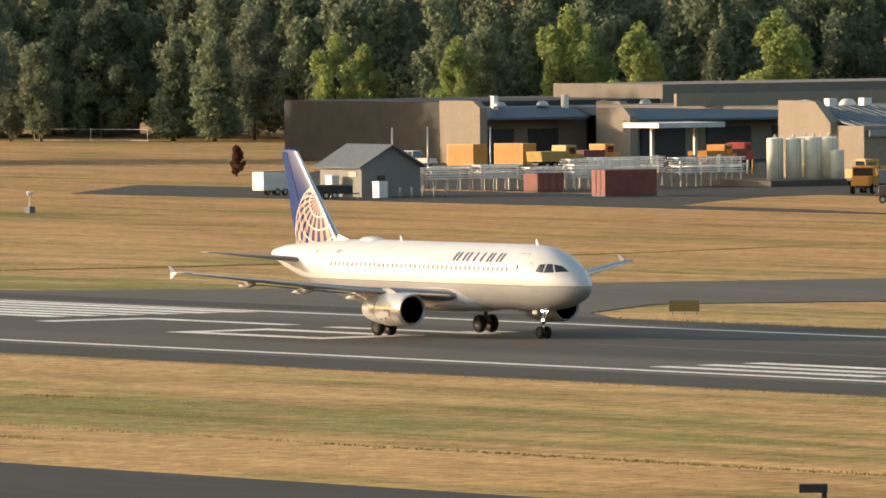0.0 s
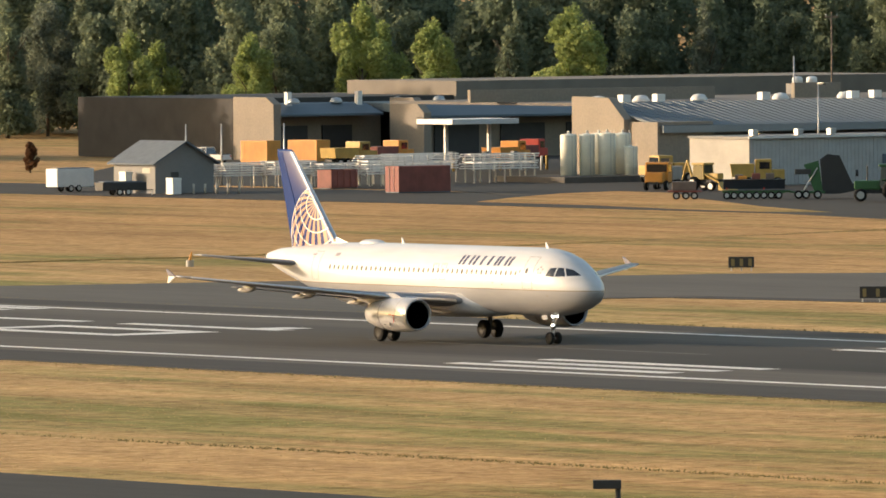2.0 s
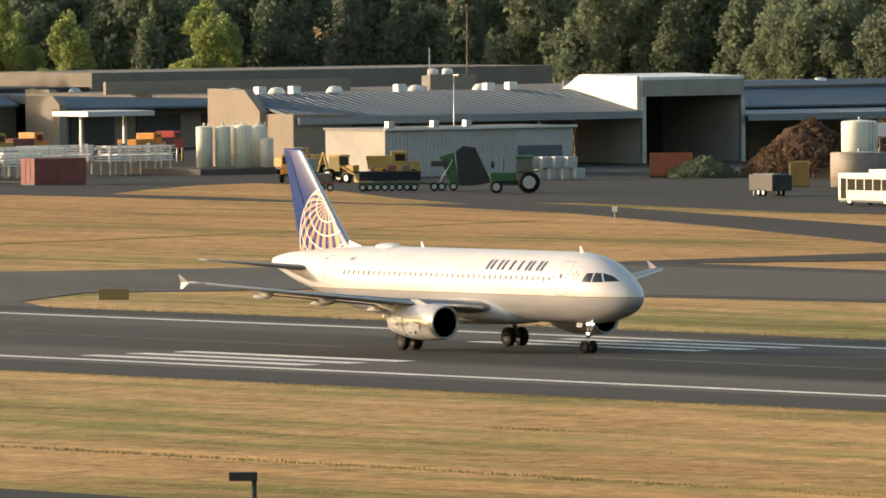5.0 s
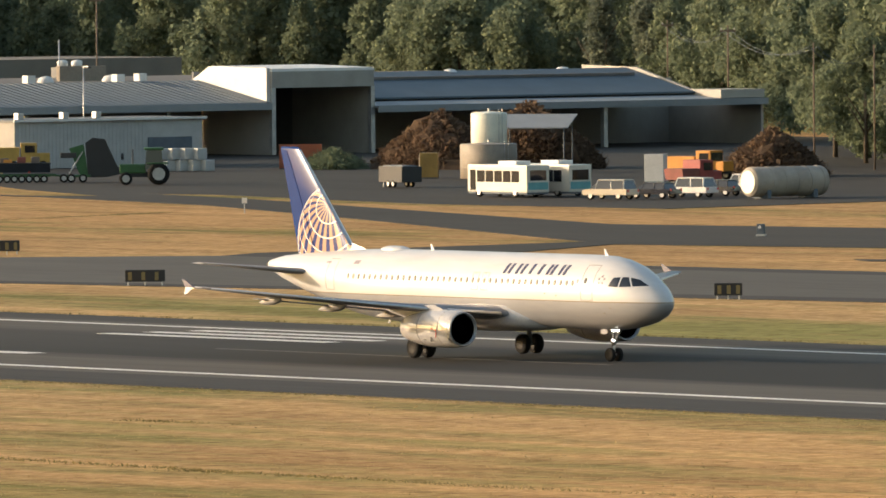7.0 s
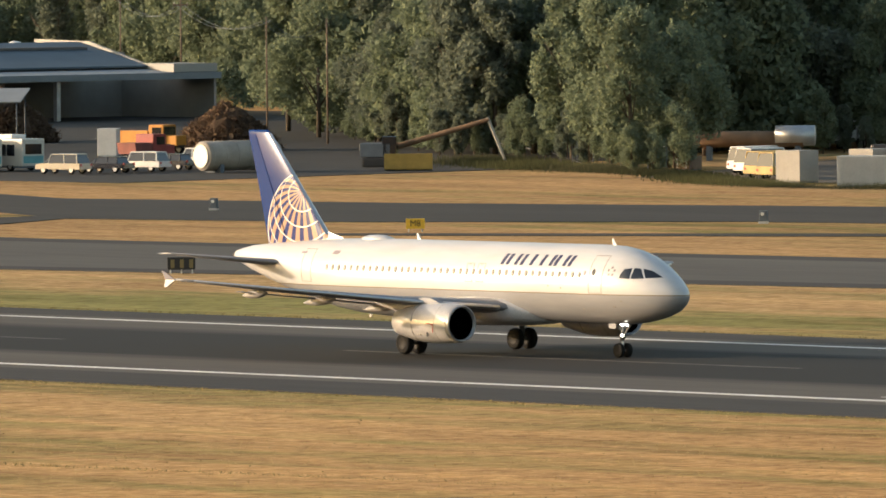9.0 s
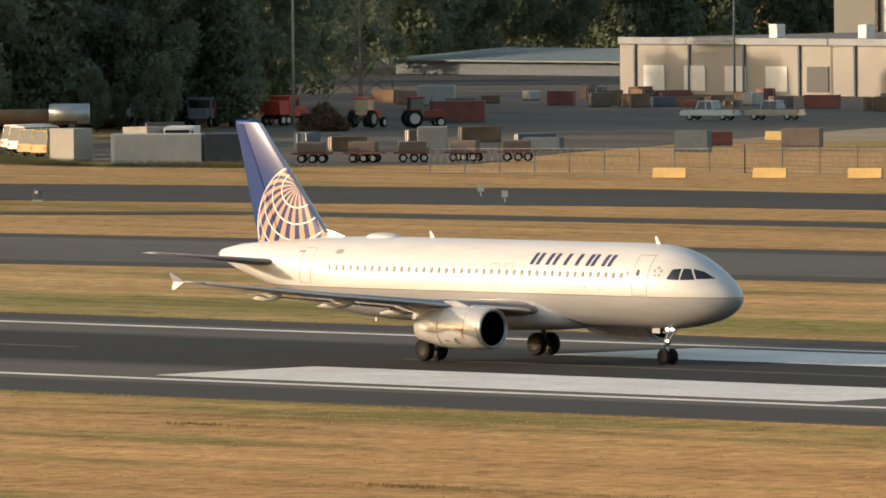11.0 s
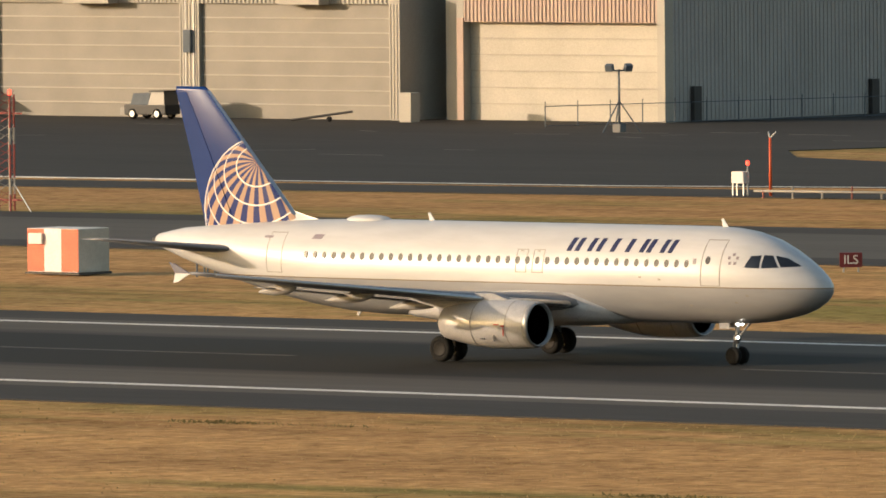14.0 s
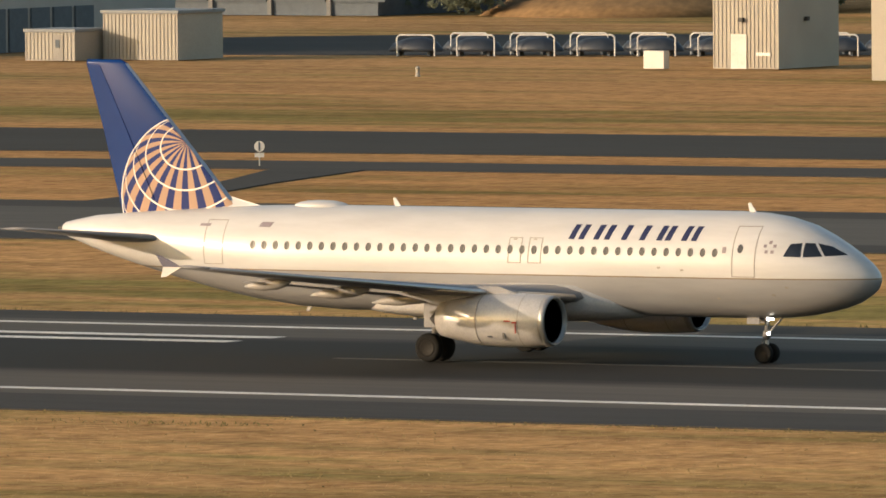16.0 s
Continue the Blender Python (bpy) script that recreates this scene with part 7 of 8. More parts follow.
container(-713.6, 638.4, 8, PALEGREY, "grey windowed site cabin in the storage yard", 2.6, 2.4, 2.8, name="site_cabin", cat="cabin")
truck(-711.5, 640.5, 310, WHITE, WHITE, "white box truck behind containers", 1.8, 6.2)
for i, (x, y, c) in enumerate(((-729.0, 642.6, YELLOW), (-732.4, 644.2, YELLOW), (-741.0, 650.6, WHITE), (-746.4, 654.6, WHITE))):
    car(x, y, 98, c, "yellow works van in the storage yard" if c is YELLOW else "white works van in the storage yard", "van", "works_van", "works vans")
pipe = thing("steel_pipe", "long rusty steel pipe on supports", "pipe", pose(-782, 683, 0, 0, 0, 41))
RUSTP = surface("rusty_pipe", (0.20, 0.115, 0.06), 0.8, vary=0.2, scale=0.8)
part("barrel", tube((-7.5, 0, 1.9), (6.5, 0, 1.9), 0.72, seg=20), RUSTP, pipe, "", True)
part("tank_end", tube((4.0, 0, 2.2), (7.5, 0, 2.2), 0.9, seg=20), GALV, pipe, "grey tank end", True)
for x in (-6, -2, 2, 6):
    part("cradle", box(x - 0.2, x + 0.2, -0.7, 0.7, 0, 1.3), SLATE, pipe)
for i in range(14):
    rr = random.Random(50 + i)
    x, y = -690 - rr.random() * 70, 655 + rr.random() * 45
    container(x, y, rr.choice((30, 60, 120)), rr.choice((RUST, SLATE, OXIDE, BRUSHM)), "stacked scrap and crates in the storage yard", 2.0 + rr.random() * 1.6, 1.4, 0.9 + rr.random() * 0.9, name="crate", cat="crate")
truck(-797.5, 731, 100, RED, RED, "red field machine in the storage yard", 1.3, 4.4)
tractor(-781.5, 726.5, 110, "red and white tractor in the storage yard", RED)
tractor(-778.0, 730.0, 60, "red tractor beside another in the storage yard", DULLRED)
container(-791, 747, 44, RUST, "long dark red trailer box in the yard", 5.2, 2.5, 2.0)
container(-847, 797, 44, RIDGE, "pale grey site cabin in the yard", 3.7, 2.4, 2.0)
lat = thing("lattice_tower", "tall steel lattice transmission tower", "tower", pose(-884, 821, 0))
for a, c in ((-1, -1), (1, -1), (1, 1), (-1, 1)):
    part("tower_leg", tube((2.4 * a, 2.4 * c, 0), (0.7 * a, 0.7 * c, 28), 0.09, 0.06, 6), OXIDE, lat)
for k in range(10):
    z0, z1 = k * 2.8, (k + 1) * 2.8
    w0, w1 = 2.4 - 1.7 * z0 / 28, 2.4 - 1.7 * z1 / 28
    for a, c, d, e in ((-1, -1, 1, -1), (1, -1, 1, 1), (1, 1, -1, 1), (-1, 1, -1, -1)):
        part("tower_brace", tube((a * w0, c * w0, z0), (d * w1, e * w1, z1), 0.035, seg=5), OXIDE, lat)
        part("tower_brace", tube((d * w0, e * w0, z0), (a * w1, c * w1, z1), 0.035, seg=5), OXIDE, lat)
pole(-793, 728, 20, 0.15, "tall pale pole in the storage yard", paint=CREAM)
# trucks and clutter by the warehouses
trailer(-690.0, 706.0, 25, WHITE, "white enclosed trailer parked on the grass", 3.4, 2.0)
car(-685.0, 708.5, 20, SILVER, "silver pickup truck parked on dry grass", "pickup")
car(-774.0, 763.5, 200, WHITE, "white pickup truck in the storage yard", "pickup")
car(-769.0, 767.0, 200, SILVER, "silver pickup truck beside a white one", "pickup")
car(-707.0, 748.0, 250, NAVYCAR, "black pickup truck on the dirt road", "pickup")
car(-678.0, 729.5, 240, NAVYCAR, "black off-road car on the dirt road", "suv")
car(-708.0, 769.5, 35, WHITE, "white pickup truck on the dirt road", "pickup")
for i, (x, y) in enumerate(((-790, 826), (-784, 830), (-777, 835), (-770, 828), (-803, 822), (-762, 836))):
    s = thing("bus_shelter", "dark glazed steel shelter in the storage yard", "shelter", pose(x, y, 0, 0, 0, 10 * i), "stored shelters")
    part("roof", box(-2.2, 2.2, -1.1, 1.1, 2.6, 2.8, 0.04), SLATE, s)
    for px in (-2, 0, 2):
        for py in (-0.95, 0.95):
            part("post", box(px - 0.06, px + 0.06, py - 0.06, py + 0.06, 0, 2.6), SLATE, s)
    part("back_panel", box(-2, 2, 0.9, 0.94, 0.3, 2.4), PANE, s, "glass back panel")
for i in range(46):
    rr = random.Random(200 + i)
    x = -860 + i * 1.9 + rr.random()
    y = 795 + rr.random() * 36 - 0.0
    k = rr.choice((RUST, SLATE, BRUSHM, GALV, WOODP, BRUSHM))
    container(x, y, rr.uniform(0, 180), k, "scrap and stored parts on the dirt yard", 1.6 + rr.random() * 2.0, 1.2, 0.6 + rr.random() * 0.9, name="scrap_heap", cat="scrap")
for i, (x, y, c) in enumerate(((-742, 858, WHITE), (-735, 862, RED), (-729, 865, RED), (-722, 868, RED), (-714, 872, WHITE), (-706, 868, WHITE))):
    truck(x, y, 60, c, c, "red and white delivery truck parked in a row", 1.6, 6.5)
for i in range(16):
    x = -800 + i * 9.5
    b = container(x, 960 + (i % 3) * 6, 75 + (i % 4) * 8, WHITE, "white box trailer parked by the warehouse", 9, 2.6, 3.6, z=0.0, name="box_trailer", cat="trailer")
for i in range(30):
    b = container(-606 + i * 2.95, 776 + (i % 3) * 0.5, 90, (WHITE, PALEGREY, WHITE)[i % 3], "white refrigerated trailer parked on the bank", 12, 2.5, 3.9, z=3.1, name="semi_trailer", cat="trailer")
    part("front_panel", box(-6.05, -6.0, -1.12, 1.12, 0.6, 3.75), SLATE if i % 5 else PALEGREY, b, "dark trailer front panel")
    part("cooling_unit", box(-6.5, -6.05, -0.5, 0.45, (1.6, 0.9, 2.1)[i % 3], 3.1, 0.05), WHITE, b, "white cooling unit on the trailer front")
for i in range(20):
    rr = random.Random(300 + i)
    w = rr.uniform(1.9, 3.6)
    v = container(-602 + i * 4.2, 770.4, 0, (WHITE, NAVYCAR, SLATE, WHITE, PALEGREY, SLATE, GREYWALL)[i % 7], "van body parked before the trailers on the bank", w, 2.0, rr.uniform(1.4, 2.2), z=3.1, name="van_body", cat="van")
    if i % 2:
        part("side_plate", box(-w * 0.1, w * 0.3, -1.03, -1.0, 0.3, 1.0), PALEGREY, v, "pale square plate")
pole(-680.1, 714.4, 10.2, 0.14, "tall steel light pole by the dirt road", "light_pole", SLATE, lamp=True)
pole(-846, 838, 12, 0.13, "steel light pole before the warehouse", "light_pole", SLATE)
pole(-779.9, 845, 12, 0.14, "steel light pole by the warehouse corner", "light_pole", SLATE, lamp=True)
pole(-660, 800, 16, 0.16, "tall dark light pole behind the bungalow", "light_pole", SLATE)
flood_tower(-580.6, 653.5, 4.6, "portable floodlight mast on the grass by the apron")
flood_tower(-507.1, 656.1, 4.5, "portable floodlight mast on the apron")
flood_tower(-531.9, 732.9, 3.6, "dark floodlight mast below the grass bank")
flood_tower(-521.5, 744.0, 4.6, "dark floodlight mast beside a steel frame")
tug = thing("aircraft_tug", "dark aircraft tug with a glazed cab by the hangar", "tug", pose(-561.4, 669.0, 0, 0, 0, 180))
TUGGLASS = surface("smoked_glass", (0.05, 0.05, 0.05), 0.3, vary=0.1)
part("chassis", box(-2.0, 2.0, -0.9, 0.9, 0.35, 1.1, 0.08), BLACK, tug)
part("cab", add_loft(bmesh.new(), [[(-1.9, -0.85, 1.1), (-0.3, -0.85, 1.1), (-0.3, 0.85, 1.1), (-1.9, 0.85, 1.1)], [(-1.8, -0.8, 2.05), (-0.55, -0.8, 2.05), (-0.55, 0.8, 2.05), (-1.8, 0.8, 2.05)]]), TUGGLASS, tug, "smoked glass cab")
part("cab_roof", box(-1.9, -0.4, -0.85, 0.85, 2.05, 2.16, 0.03), BLACK, tug)
part("canopy_frame", add_loft(bmesh.new(), [[(-0.3, -0.8, 1.1), (1.5, -0.8, 1.1), (1.5, 0.8, 1.1), (-0.3, 0.8, 1.1)], [(-0.4, -0.75, 1.95), (1.2, -0.75, 1.95), (1.2, 0.75, 1.95), (-0.4, 0.75, 1.95)]]), SLATE, tug, "grey rear canopy")
part("bumper", box(1.9, 2.5, -0.8, 0.8, 0.3, 0.9, 0.06), PALEGREY, tug, "pale push plate")
add_wheels(tug, (-1.2, 1.2), (-0.8, 0.8), 0.42, 0.3)
towbar = thing("tow_bar", "dark tow bar lying on the apron", "tow bar", pose(-544.5, 668.4, 0, 0, 0, 20))
part("beam", tube((-2.4, 0, 0.12), (2.4, 0, 0.75), 0.09, seg=8), DARK, towbar)
part("wheel", add_lathe(bmesh.new(), [(-0.08, 0.05), (-0.08, 0.2), (0.08, 0.2), (0.08, 0.05)], 14, "Y"), TYRE, towbar, "", True, pose(0.6, 0, 0.2))
# airfield equipment
tw = thing("antenna_tower", "red and white lattice antenna tower on the grass", "tower", pose(-446.5, 518.9, 0))
for a, c in ((-0.45, -0.4), (0.45, -0.4), (0.0, 0.5)):
    for k in range(7):
        part("tower_leg", tube((a, c, k * 0.98), (a, c, k * 0.98 + 0.98), 0.06, seg=8), DULLRED if k % 3 != 1 else PALEGREY, tw)
for k in range(14):
    z = 0.25 + 0.49 * k
    mt = DULLRED if (k // 2) % 3 != 1 else PALEGREY
    for p, q in (((-0.45, -0.4), (0.45, -0.4)), ((0.45, -0.4), (0, 0.5)), ((0, 0.5), (-0.45, -0.4))):
        part("tower_brace", tube((*p, z), (*q, z + 0.45), 0.02, seg=6), mt, tw)
for z in (0.6, 5.7):
    part("crossarm", box(-1.0, 1.0, -0.05, 0.05, z, z + 0.1), DULLRED, tw)
part("feeder", tube((0.05, 0.0, 0), (0.05, 0.0, 6.3), 0.06, seg=8), PALEGREY, tw, "pale feeder tube")
for k in range(5):
    part("element", tube((-0.45, -0.4, 4.9 + 0.35 * k), (-0.75, -0.5, 4.9 + 0.35 * k), 0.025, seg=6), DULLRED, tw)
REDGLOW = lamp_glow("red_beacon_glow", (1.0, 0.06, 0.03), 4.0)
part("beacon", tube((0.45, -0.4, 6.86), (0.45, -0.4, 7.15), 0.1, seg=10), REDGLOW, tw, "red obstruction lamp")
part("stay", tube((0.4, 0, 1.6), (2.2, -0.6, 0), 0.04, seg=6), GALV, tw)
sh = thing("equipment_shelter", "orange and white chequered equipment shelter on the grass", "shelter", pose(-385.2, 452.6, 0))
part("body", box(-2.0, 1.4, -1.2, 1.2, 0.12, 2.35, 0.03), WHITE, sh, "white panelled shelter body")
REDORANGE = surface("safety_orange", (0.62, 0.10, 0.03), 0.55, vary=0.12)
for i in range(3):
    part("orange_panel", box(-2.0 + i * 1.134, -0.87 + i * 1.134, -1.225, -1.2, 0.15, 2.33), REDORANGE if i != 1 else WHITE, sh, "orange wall panel" if i != 1 else "")
# The end face turned from the sun gets its shade as a grey plate.
part("orange_panel", box(1.4, 1.425, -1.2, 1.2, 0.15, 2.33), GALV, sh, "end panel coloured grey for its shade")
part("window_unit", box(-1.8, -0.9, -1.4, -1.22, 1.55, 2.1, 0.03), WHITE, sh, "white air conditioner")
part("plinth", box(-2.1, 1.5, -1.3, 1.3, 0, 0.12), CONCRETE, sh)
RED_SIGN = surface("red_sign_face", (0.12, 0.012, 0.016), 0.5, vary=0.05)
YSIGN = surface("yellow_sign_face", (0.75, 0.48, 0.04), 0.5, vary=0.06)
OLIVE = surface("sign_back_olive", (0.20, 0.155, 0.06), 0.6, vary=0.1)
board_sign(-350.3, 472.3, 38, 1.15, 0.75, RED_SIGN, "red mandatory sign with white letters in the grass", text="ILS", ink=WHITE)
board_sign(-640.1, 529.0, 50, 1.35, 0.72, YSIGN, "yellow taxiway sign with black marks on grass", text="M8")
board_sign(-642.4, 426.2, 54, 2.0, 0.75, OLIVE, "olive-yellow taxiway sign seen in low light", legs=3)
board_sign(-712.6, 459.2, 56, 1.3, 0.72, YSIGN, "yellow taxiway sign beside the asphalt")
for x, y, w in ((-705.7, 491.6, 1.9), (-638.3, 456.0, 2.7), (-584.2, 463.3, 1.8)):
    s = board_sign(x, y, 55, w, 0.8, BLACK, "black backed taxiway sign with pale stripes in grass", legs=3)
    for i in range(3):
        part("stripe", box(-w / 2 + 0.2 + i * w / 3, -w / 2 + 0.45 + i * w / 3, -0.135, -0.12, 0.35, 0.9), OLIVE, s)
s = board_sign(-418.8, 428.0, 85, 1.2, 1.15, BLACK, "black distance marker panel seen edge-on", legs=2)
for x, y, h in ((-787.8, 573.1, 1.3), (-387.1, 572.1, 0.75), (-604, 575, 0.8), (-616, 584, 0.8), (-536, 566, 0.8)):
    p = thing("marker_post", "white marker plate on a thin post in grass", "marker", pose(x, y, 0, 0, 0, 45))
    part("plate", box(-0.22, 0.22, -0.03, 0.03, h - 0.45, h), WHITE, p)
    part("post", tube((0, 0, 0), (0, 0, h - 0.45), 0.04, seg=8), GALV, p)
for x, y in ((-522.4, 576.9), (-404.6, 578.5), (-634.5, 557.2), (-697, 556)):
    p = thing("edge_light", "dark guard light unit by the pavement", "runway light", pose(x, y, 0, 0, 0, 40))
    part("housing", box(-0.3, 0.3, -0.2, 0.2, 0.15, 0.95, 0.06), SLATE, p)
    part("lens", tube((-0.05, -0.2, 0.7), (-0.05, -0.26, 0.7), 0.13), WHITE, p)
    part("base", box(-0.35, 0.35, -0.25, 0.25, 0, 0.16), GALV, p)
rs = thing("round_sign", "round white sign over a small plate on a post", "sign", pose(-343.0, 563.7, 0, 0, 0, 30))
part("post", tube((0, 0.05, 0), (0, 0.05, 1.35), 0.04, seg=8), GALV, rs)
part("disc", tube((0, 0, 1.1), (0, -0.04, 1.1), 0.30, seg=20), WHITE, rs, "round white plate")
part("stripe", box(-0.05, 0.05, -0.05, -0.04, 0.85, 1.35), SLATE, rs)
part("plate", box(-0.27, 0.27, -0.03, 0.0, 0.48, 0.72), WHITE, rs, "small white plate")
rp = thing("wind_mast", "orange-red mast with a forked top", "mast", pose(-419.9, 558.1, 0))
part("mast", tube((0, 0, 0), (0, 0, 3.5), 0.1, 0.08), REDORANGE, rp, "", True)
for s in (-1, 1):
    part("fork", tube((0, 0, 3.45), (0.3 * s + 0.15, 0, 3.85), 0.05, seg=8), GALV, rp)
wb = thing("monitor_cabinet", "white equipment cabinet on legs beside a mast", "cabinet", pose(-421.8, 557.6, 0))
part("cabinet", box(-0.45, 0.45, -0.3, 0.3, 0.75, 1.45, 0.03), WHITE, wb)
for px in (-0.4, 0.4):
    part("leg", box(px - 0.04, px + 0.04, -0.25, -0.17, 0, 0.75), GALV, wb)
    part("leg", box(px - 0.04, px + 0.04, 0.17, 0.25, 0, 0.75), GALV, wb)
part("lamp_post", tube((0.55, 0, 0), (0.55, 0, 1.85), 0.04, seg=8), GALV, wb)
part("beacon", tube((0.55, 0, 1.85), (0.55, 0, 2.1), 0.11, seg=10), REDGLOW, wb, "red warning lamp")
pipes = thing("pipe_manifold", "low white pipework with red and grey valves", "pipework", pose(-409.5, 556.5, 0, 0, 0, 15))
part("main_pipe", tube((-9, 0, 0.45), (7, 0, 0.35), 0.07, seg=10), PALEGREY, pipes, "", True)
for i in range(9):
    x = -8.4 + i * 1.9
    part("stand", tube((x, 0, 0), (x, 0, 0.75 if i % 2 else 0.5), 0.07, seg=8), PALEGREY if i % 3 else RUST, pipes)
for i in range(6):
    part("valve", box(1.2 + i * 0.6, 1.38 + i * 0.6, -0.2, 0.1, 0.1, 0.6 + 0.35 * (i % 3 == 0), 0.03), (RUST, SLATE, PALEGREY)[i % 3], pipes)
    part("slant_pipe", tube((0.4 + i * 0.5, -0.2, 0.2 + 0.1 * (i % 3)), (2.2 + i * 0.45, -0.1, 0.5 + 0.12 * i), 0.035, seg=6), (RUST, PALEGREY)[i % 2], pipes)
part("riser", tube((0.8, 0, 0), (0.8, 0, 2.0), 0.05, seg=8), GALV, pipes)
eq = thing("localizer_antenna", "small dark antenna frame on the grass", "antenna", pose(-376.0, 452.6, 0))
for px in (-0.7, 0, 0.7):
    for py in (-0.3, 0.3):
        part("upright", tube((px, py, 0), (px, py, 1.45), 0.05, seg=8), SLATE, eq)
for z in (0.9, 1.35):
    part("rail", box(-0.75, 0.75, -0.34, 0.34, z, z + 0.1), SLATE, eq)
for x, y in ((-309.4, 423.8), (-304.3, 425.5), (-307.1, 447.8)):
    p = thing("orange_marker_board", "orange marker board on thin posts in grass", "marker", pose(x, y, 0, 0, 0, 25), "orange markers")
    part("board", box(-0.45, 0.45, -0.04, 0.04, 0.8, 1.15), REDORANGE, p)
    for px in (-0.3, 0.3):
        part("post", tube((px, 0, 0), (px, 0, 0.82), 0.03, seg=6), GALV, p)
hy = thing("hydrant", "small white hydrant post in the grass", "hydrant", pose(-476.4, 665.9, 0))
part("barrel", add_lathe(bmesh.new(), [(0, 0.2), (0.1, 0.2), (0.12, 0.14), (0.45, 0.14), (0.5, 0.2), (0.62, 0.12), (0.66, 0.02)], 14, "Z"), CREAM, hy, "", True)
hy2 = thing("hydrant", "small cream hydrant post in the grass", "hydrant", pose(-420.0, 712.0, 0))
part("barrel", add_lathe(bmesh.new(), [(0, 0.2), (0.1, 0.2), (0.12, 0.14), (0.55, 0.14), (0.6, 0.2), (0.72, 0.12), (0.76, 0.02)], 14, "Z"), CREAM, hy2, "", True)
# covered craft under white hoops
for i in range(11):
    for j in range(2):
        x, y = -447 + i * 4.6 + j * 1.5, 757.5 + i * 1.1 + j * 5.5
        c = thing("covered_boat", "low boat-shaped load under a dark blue cover", "covered boat", pose(x, y, 0, 0, 0, 10), "covered boats")
        part("cover", add_loft(bmesh.new(), [[(px, 1.05 * w * math.sin(a), 0.35 + max(0, 1.1 * w * math.cos(a))) for a in [math.pi * 2 * k / 14 for k in range(14)]] for px, w in ((-2.2, 0.1), (-1.7, 0.6), (-0.6, 0.95), (0.8, 1.0), (1.7, 0.7), (2.2, 0.2))]), TARP, c, "", True)
        for px in (-1.2, 1.2):
            part("stand", box(px - 0.1, px + 0.1, -0.5, 0.5, 0, 0.4), SLATE, c)
        h = thing("hoop_frame", "white tubular hoop standing over covered boats", "frame", pose(x + 0.6, y - 1.0, 0, 0, 0, 10), "white hoops")
        for px in (-1.5, 1.5):
            part("leg", tube((px, 0, 0), (px, 0, 1.45), 0.06, seg=8), WHITE, h)
        part("hoop", tube((-1.3, 0, 1.62), (1.3, 0, 1.62), 0.06, seg=8), WHITE, h)
        for s in (-1, 1):
            part("bend", tube((1.5 * s, 0, 1.42), (1.28 * s, 0, 1.62), 0.06, seg=8), WHITE, h)
# left of the runway
orb = thing("wind_cone", "small orange and white wind cone base on grass", "wind cone", pose(-748, 470, 0))
part("post", tube((0, 0, 0), (0, 0, 0.5), 0.3), CREAM, orb)
part("cone", tube((0, 0, 0.5), (0.3, 0, 1.15), 0.12, 0.05), ORANGE, orb)
wl = thing("weather_sensor", "white dish sensor on a thin stand by the road", "sensor", pose(-938, 549, 0))
part("stand", tube((0, 0, 0), (0, 0, 1.6), 0.05), GALV, wl)
part("dish", add_lathe(bmesh.new(), [(1.6, 0.1), (1.75, 0.3), (2.0, 0.32), (2.05, 0.05)], 14, "Z"), WHITE, wl, "", True)
part("box", box(-0.5, 0.5, -0.3, 0.3, 0, 0.6, 0.05), SLATE, wl)
# lamp post on the near side
nl = thing("lamp_post", "dark brown lamp post with a flat square head", "street lamp", pose(-286.6, 195.1, 0))
part("shaft", tube((0, 0, 0), (0, 0, 8.42), 0.10, 0.08), DARKWALL, nl, "", True)
part("lamp_head", box(-0.75, 0.1, -0.22, 0.22, 8.24, 8.5, 0.03), DARKWALL, nl, "flat dark lamp head", m=pose(0, 0, 0, 0, 0, 56))
nl = thing("lamp_post", "dark brown post with a wide flat floodlight head", "street lamp", pose(-235.9, 196.1, 0))
part("shaft", tube((0, 0, 0), (0, 0, 8.0), 0.12, 0.1), DARKWALL, nl, "", True)
part("lamp_head", box(-0.6, 0.6, -0.35, 0.35, 8.0, 8.5, 0.03), DARKWALL, nl, "wide dark floodlight head", m=pose(0, 0, 0, 0, 0, 50))
# trucks and sheds behind the bungalow
container(-746.4, 856.6, 44, GALV, "long silver trailer parked behind the bungalow", 10, 2.6, 3.1, name="semi_trailer", cat="trailer", ribs=True)
for x, y, c, w, h in ((-767, 856, WHITE, 1.7, 3.3), (-764.6, 858.6, PALEGREY, 3.2, 3.3), (-773.5, 851.5, WHITE, 2.6, 2.3), (-770.5, 853.6, SLATE, 3.2, 2.4), (-757.5, 864.5, PALEGREY, 2.4, 2.9), (-754.5, 867.5, RUST, 1.6, 2.8)):
    container(x * 0.966, y * 0.966, 12, c, "box body parked behind the bungalow", w, 2.4, h, name="box_truck_body", cat="truck")
for i in range(5):
    tank(-740 + i * 1.25, 809 + i * 1.2, 0.6, 1.5, "dull red upright drum tank in a row", paint=DULLRED)
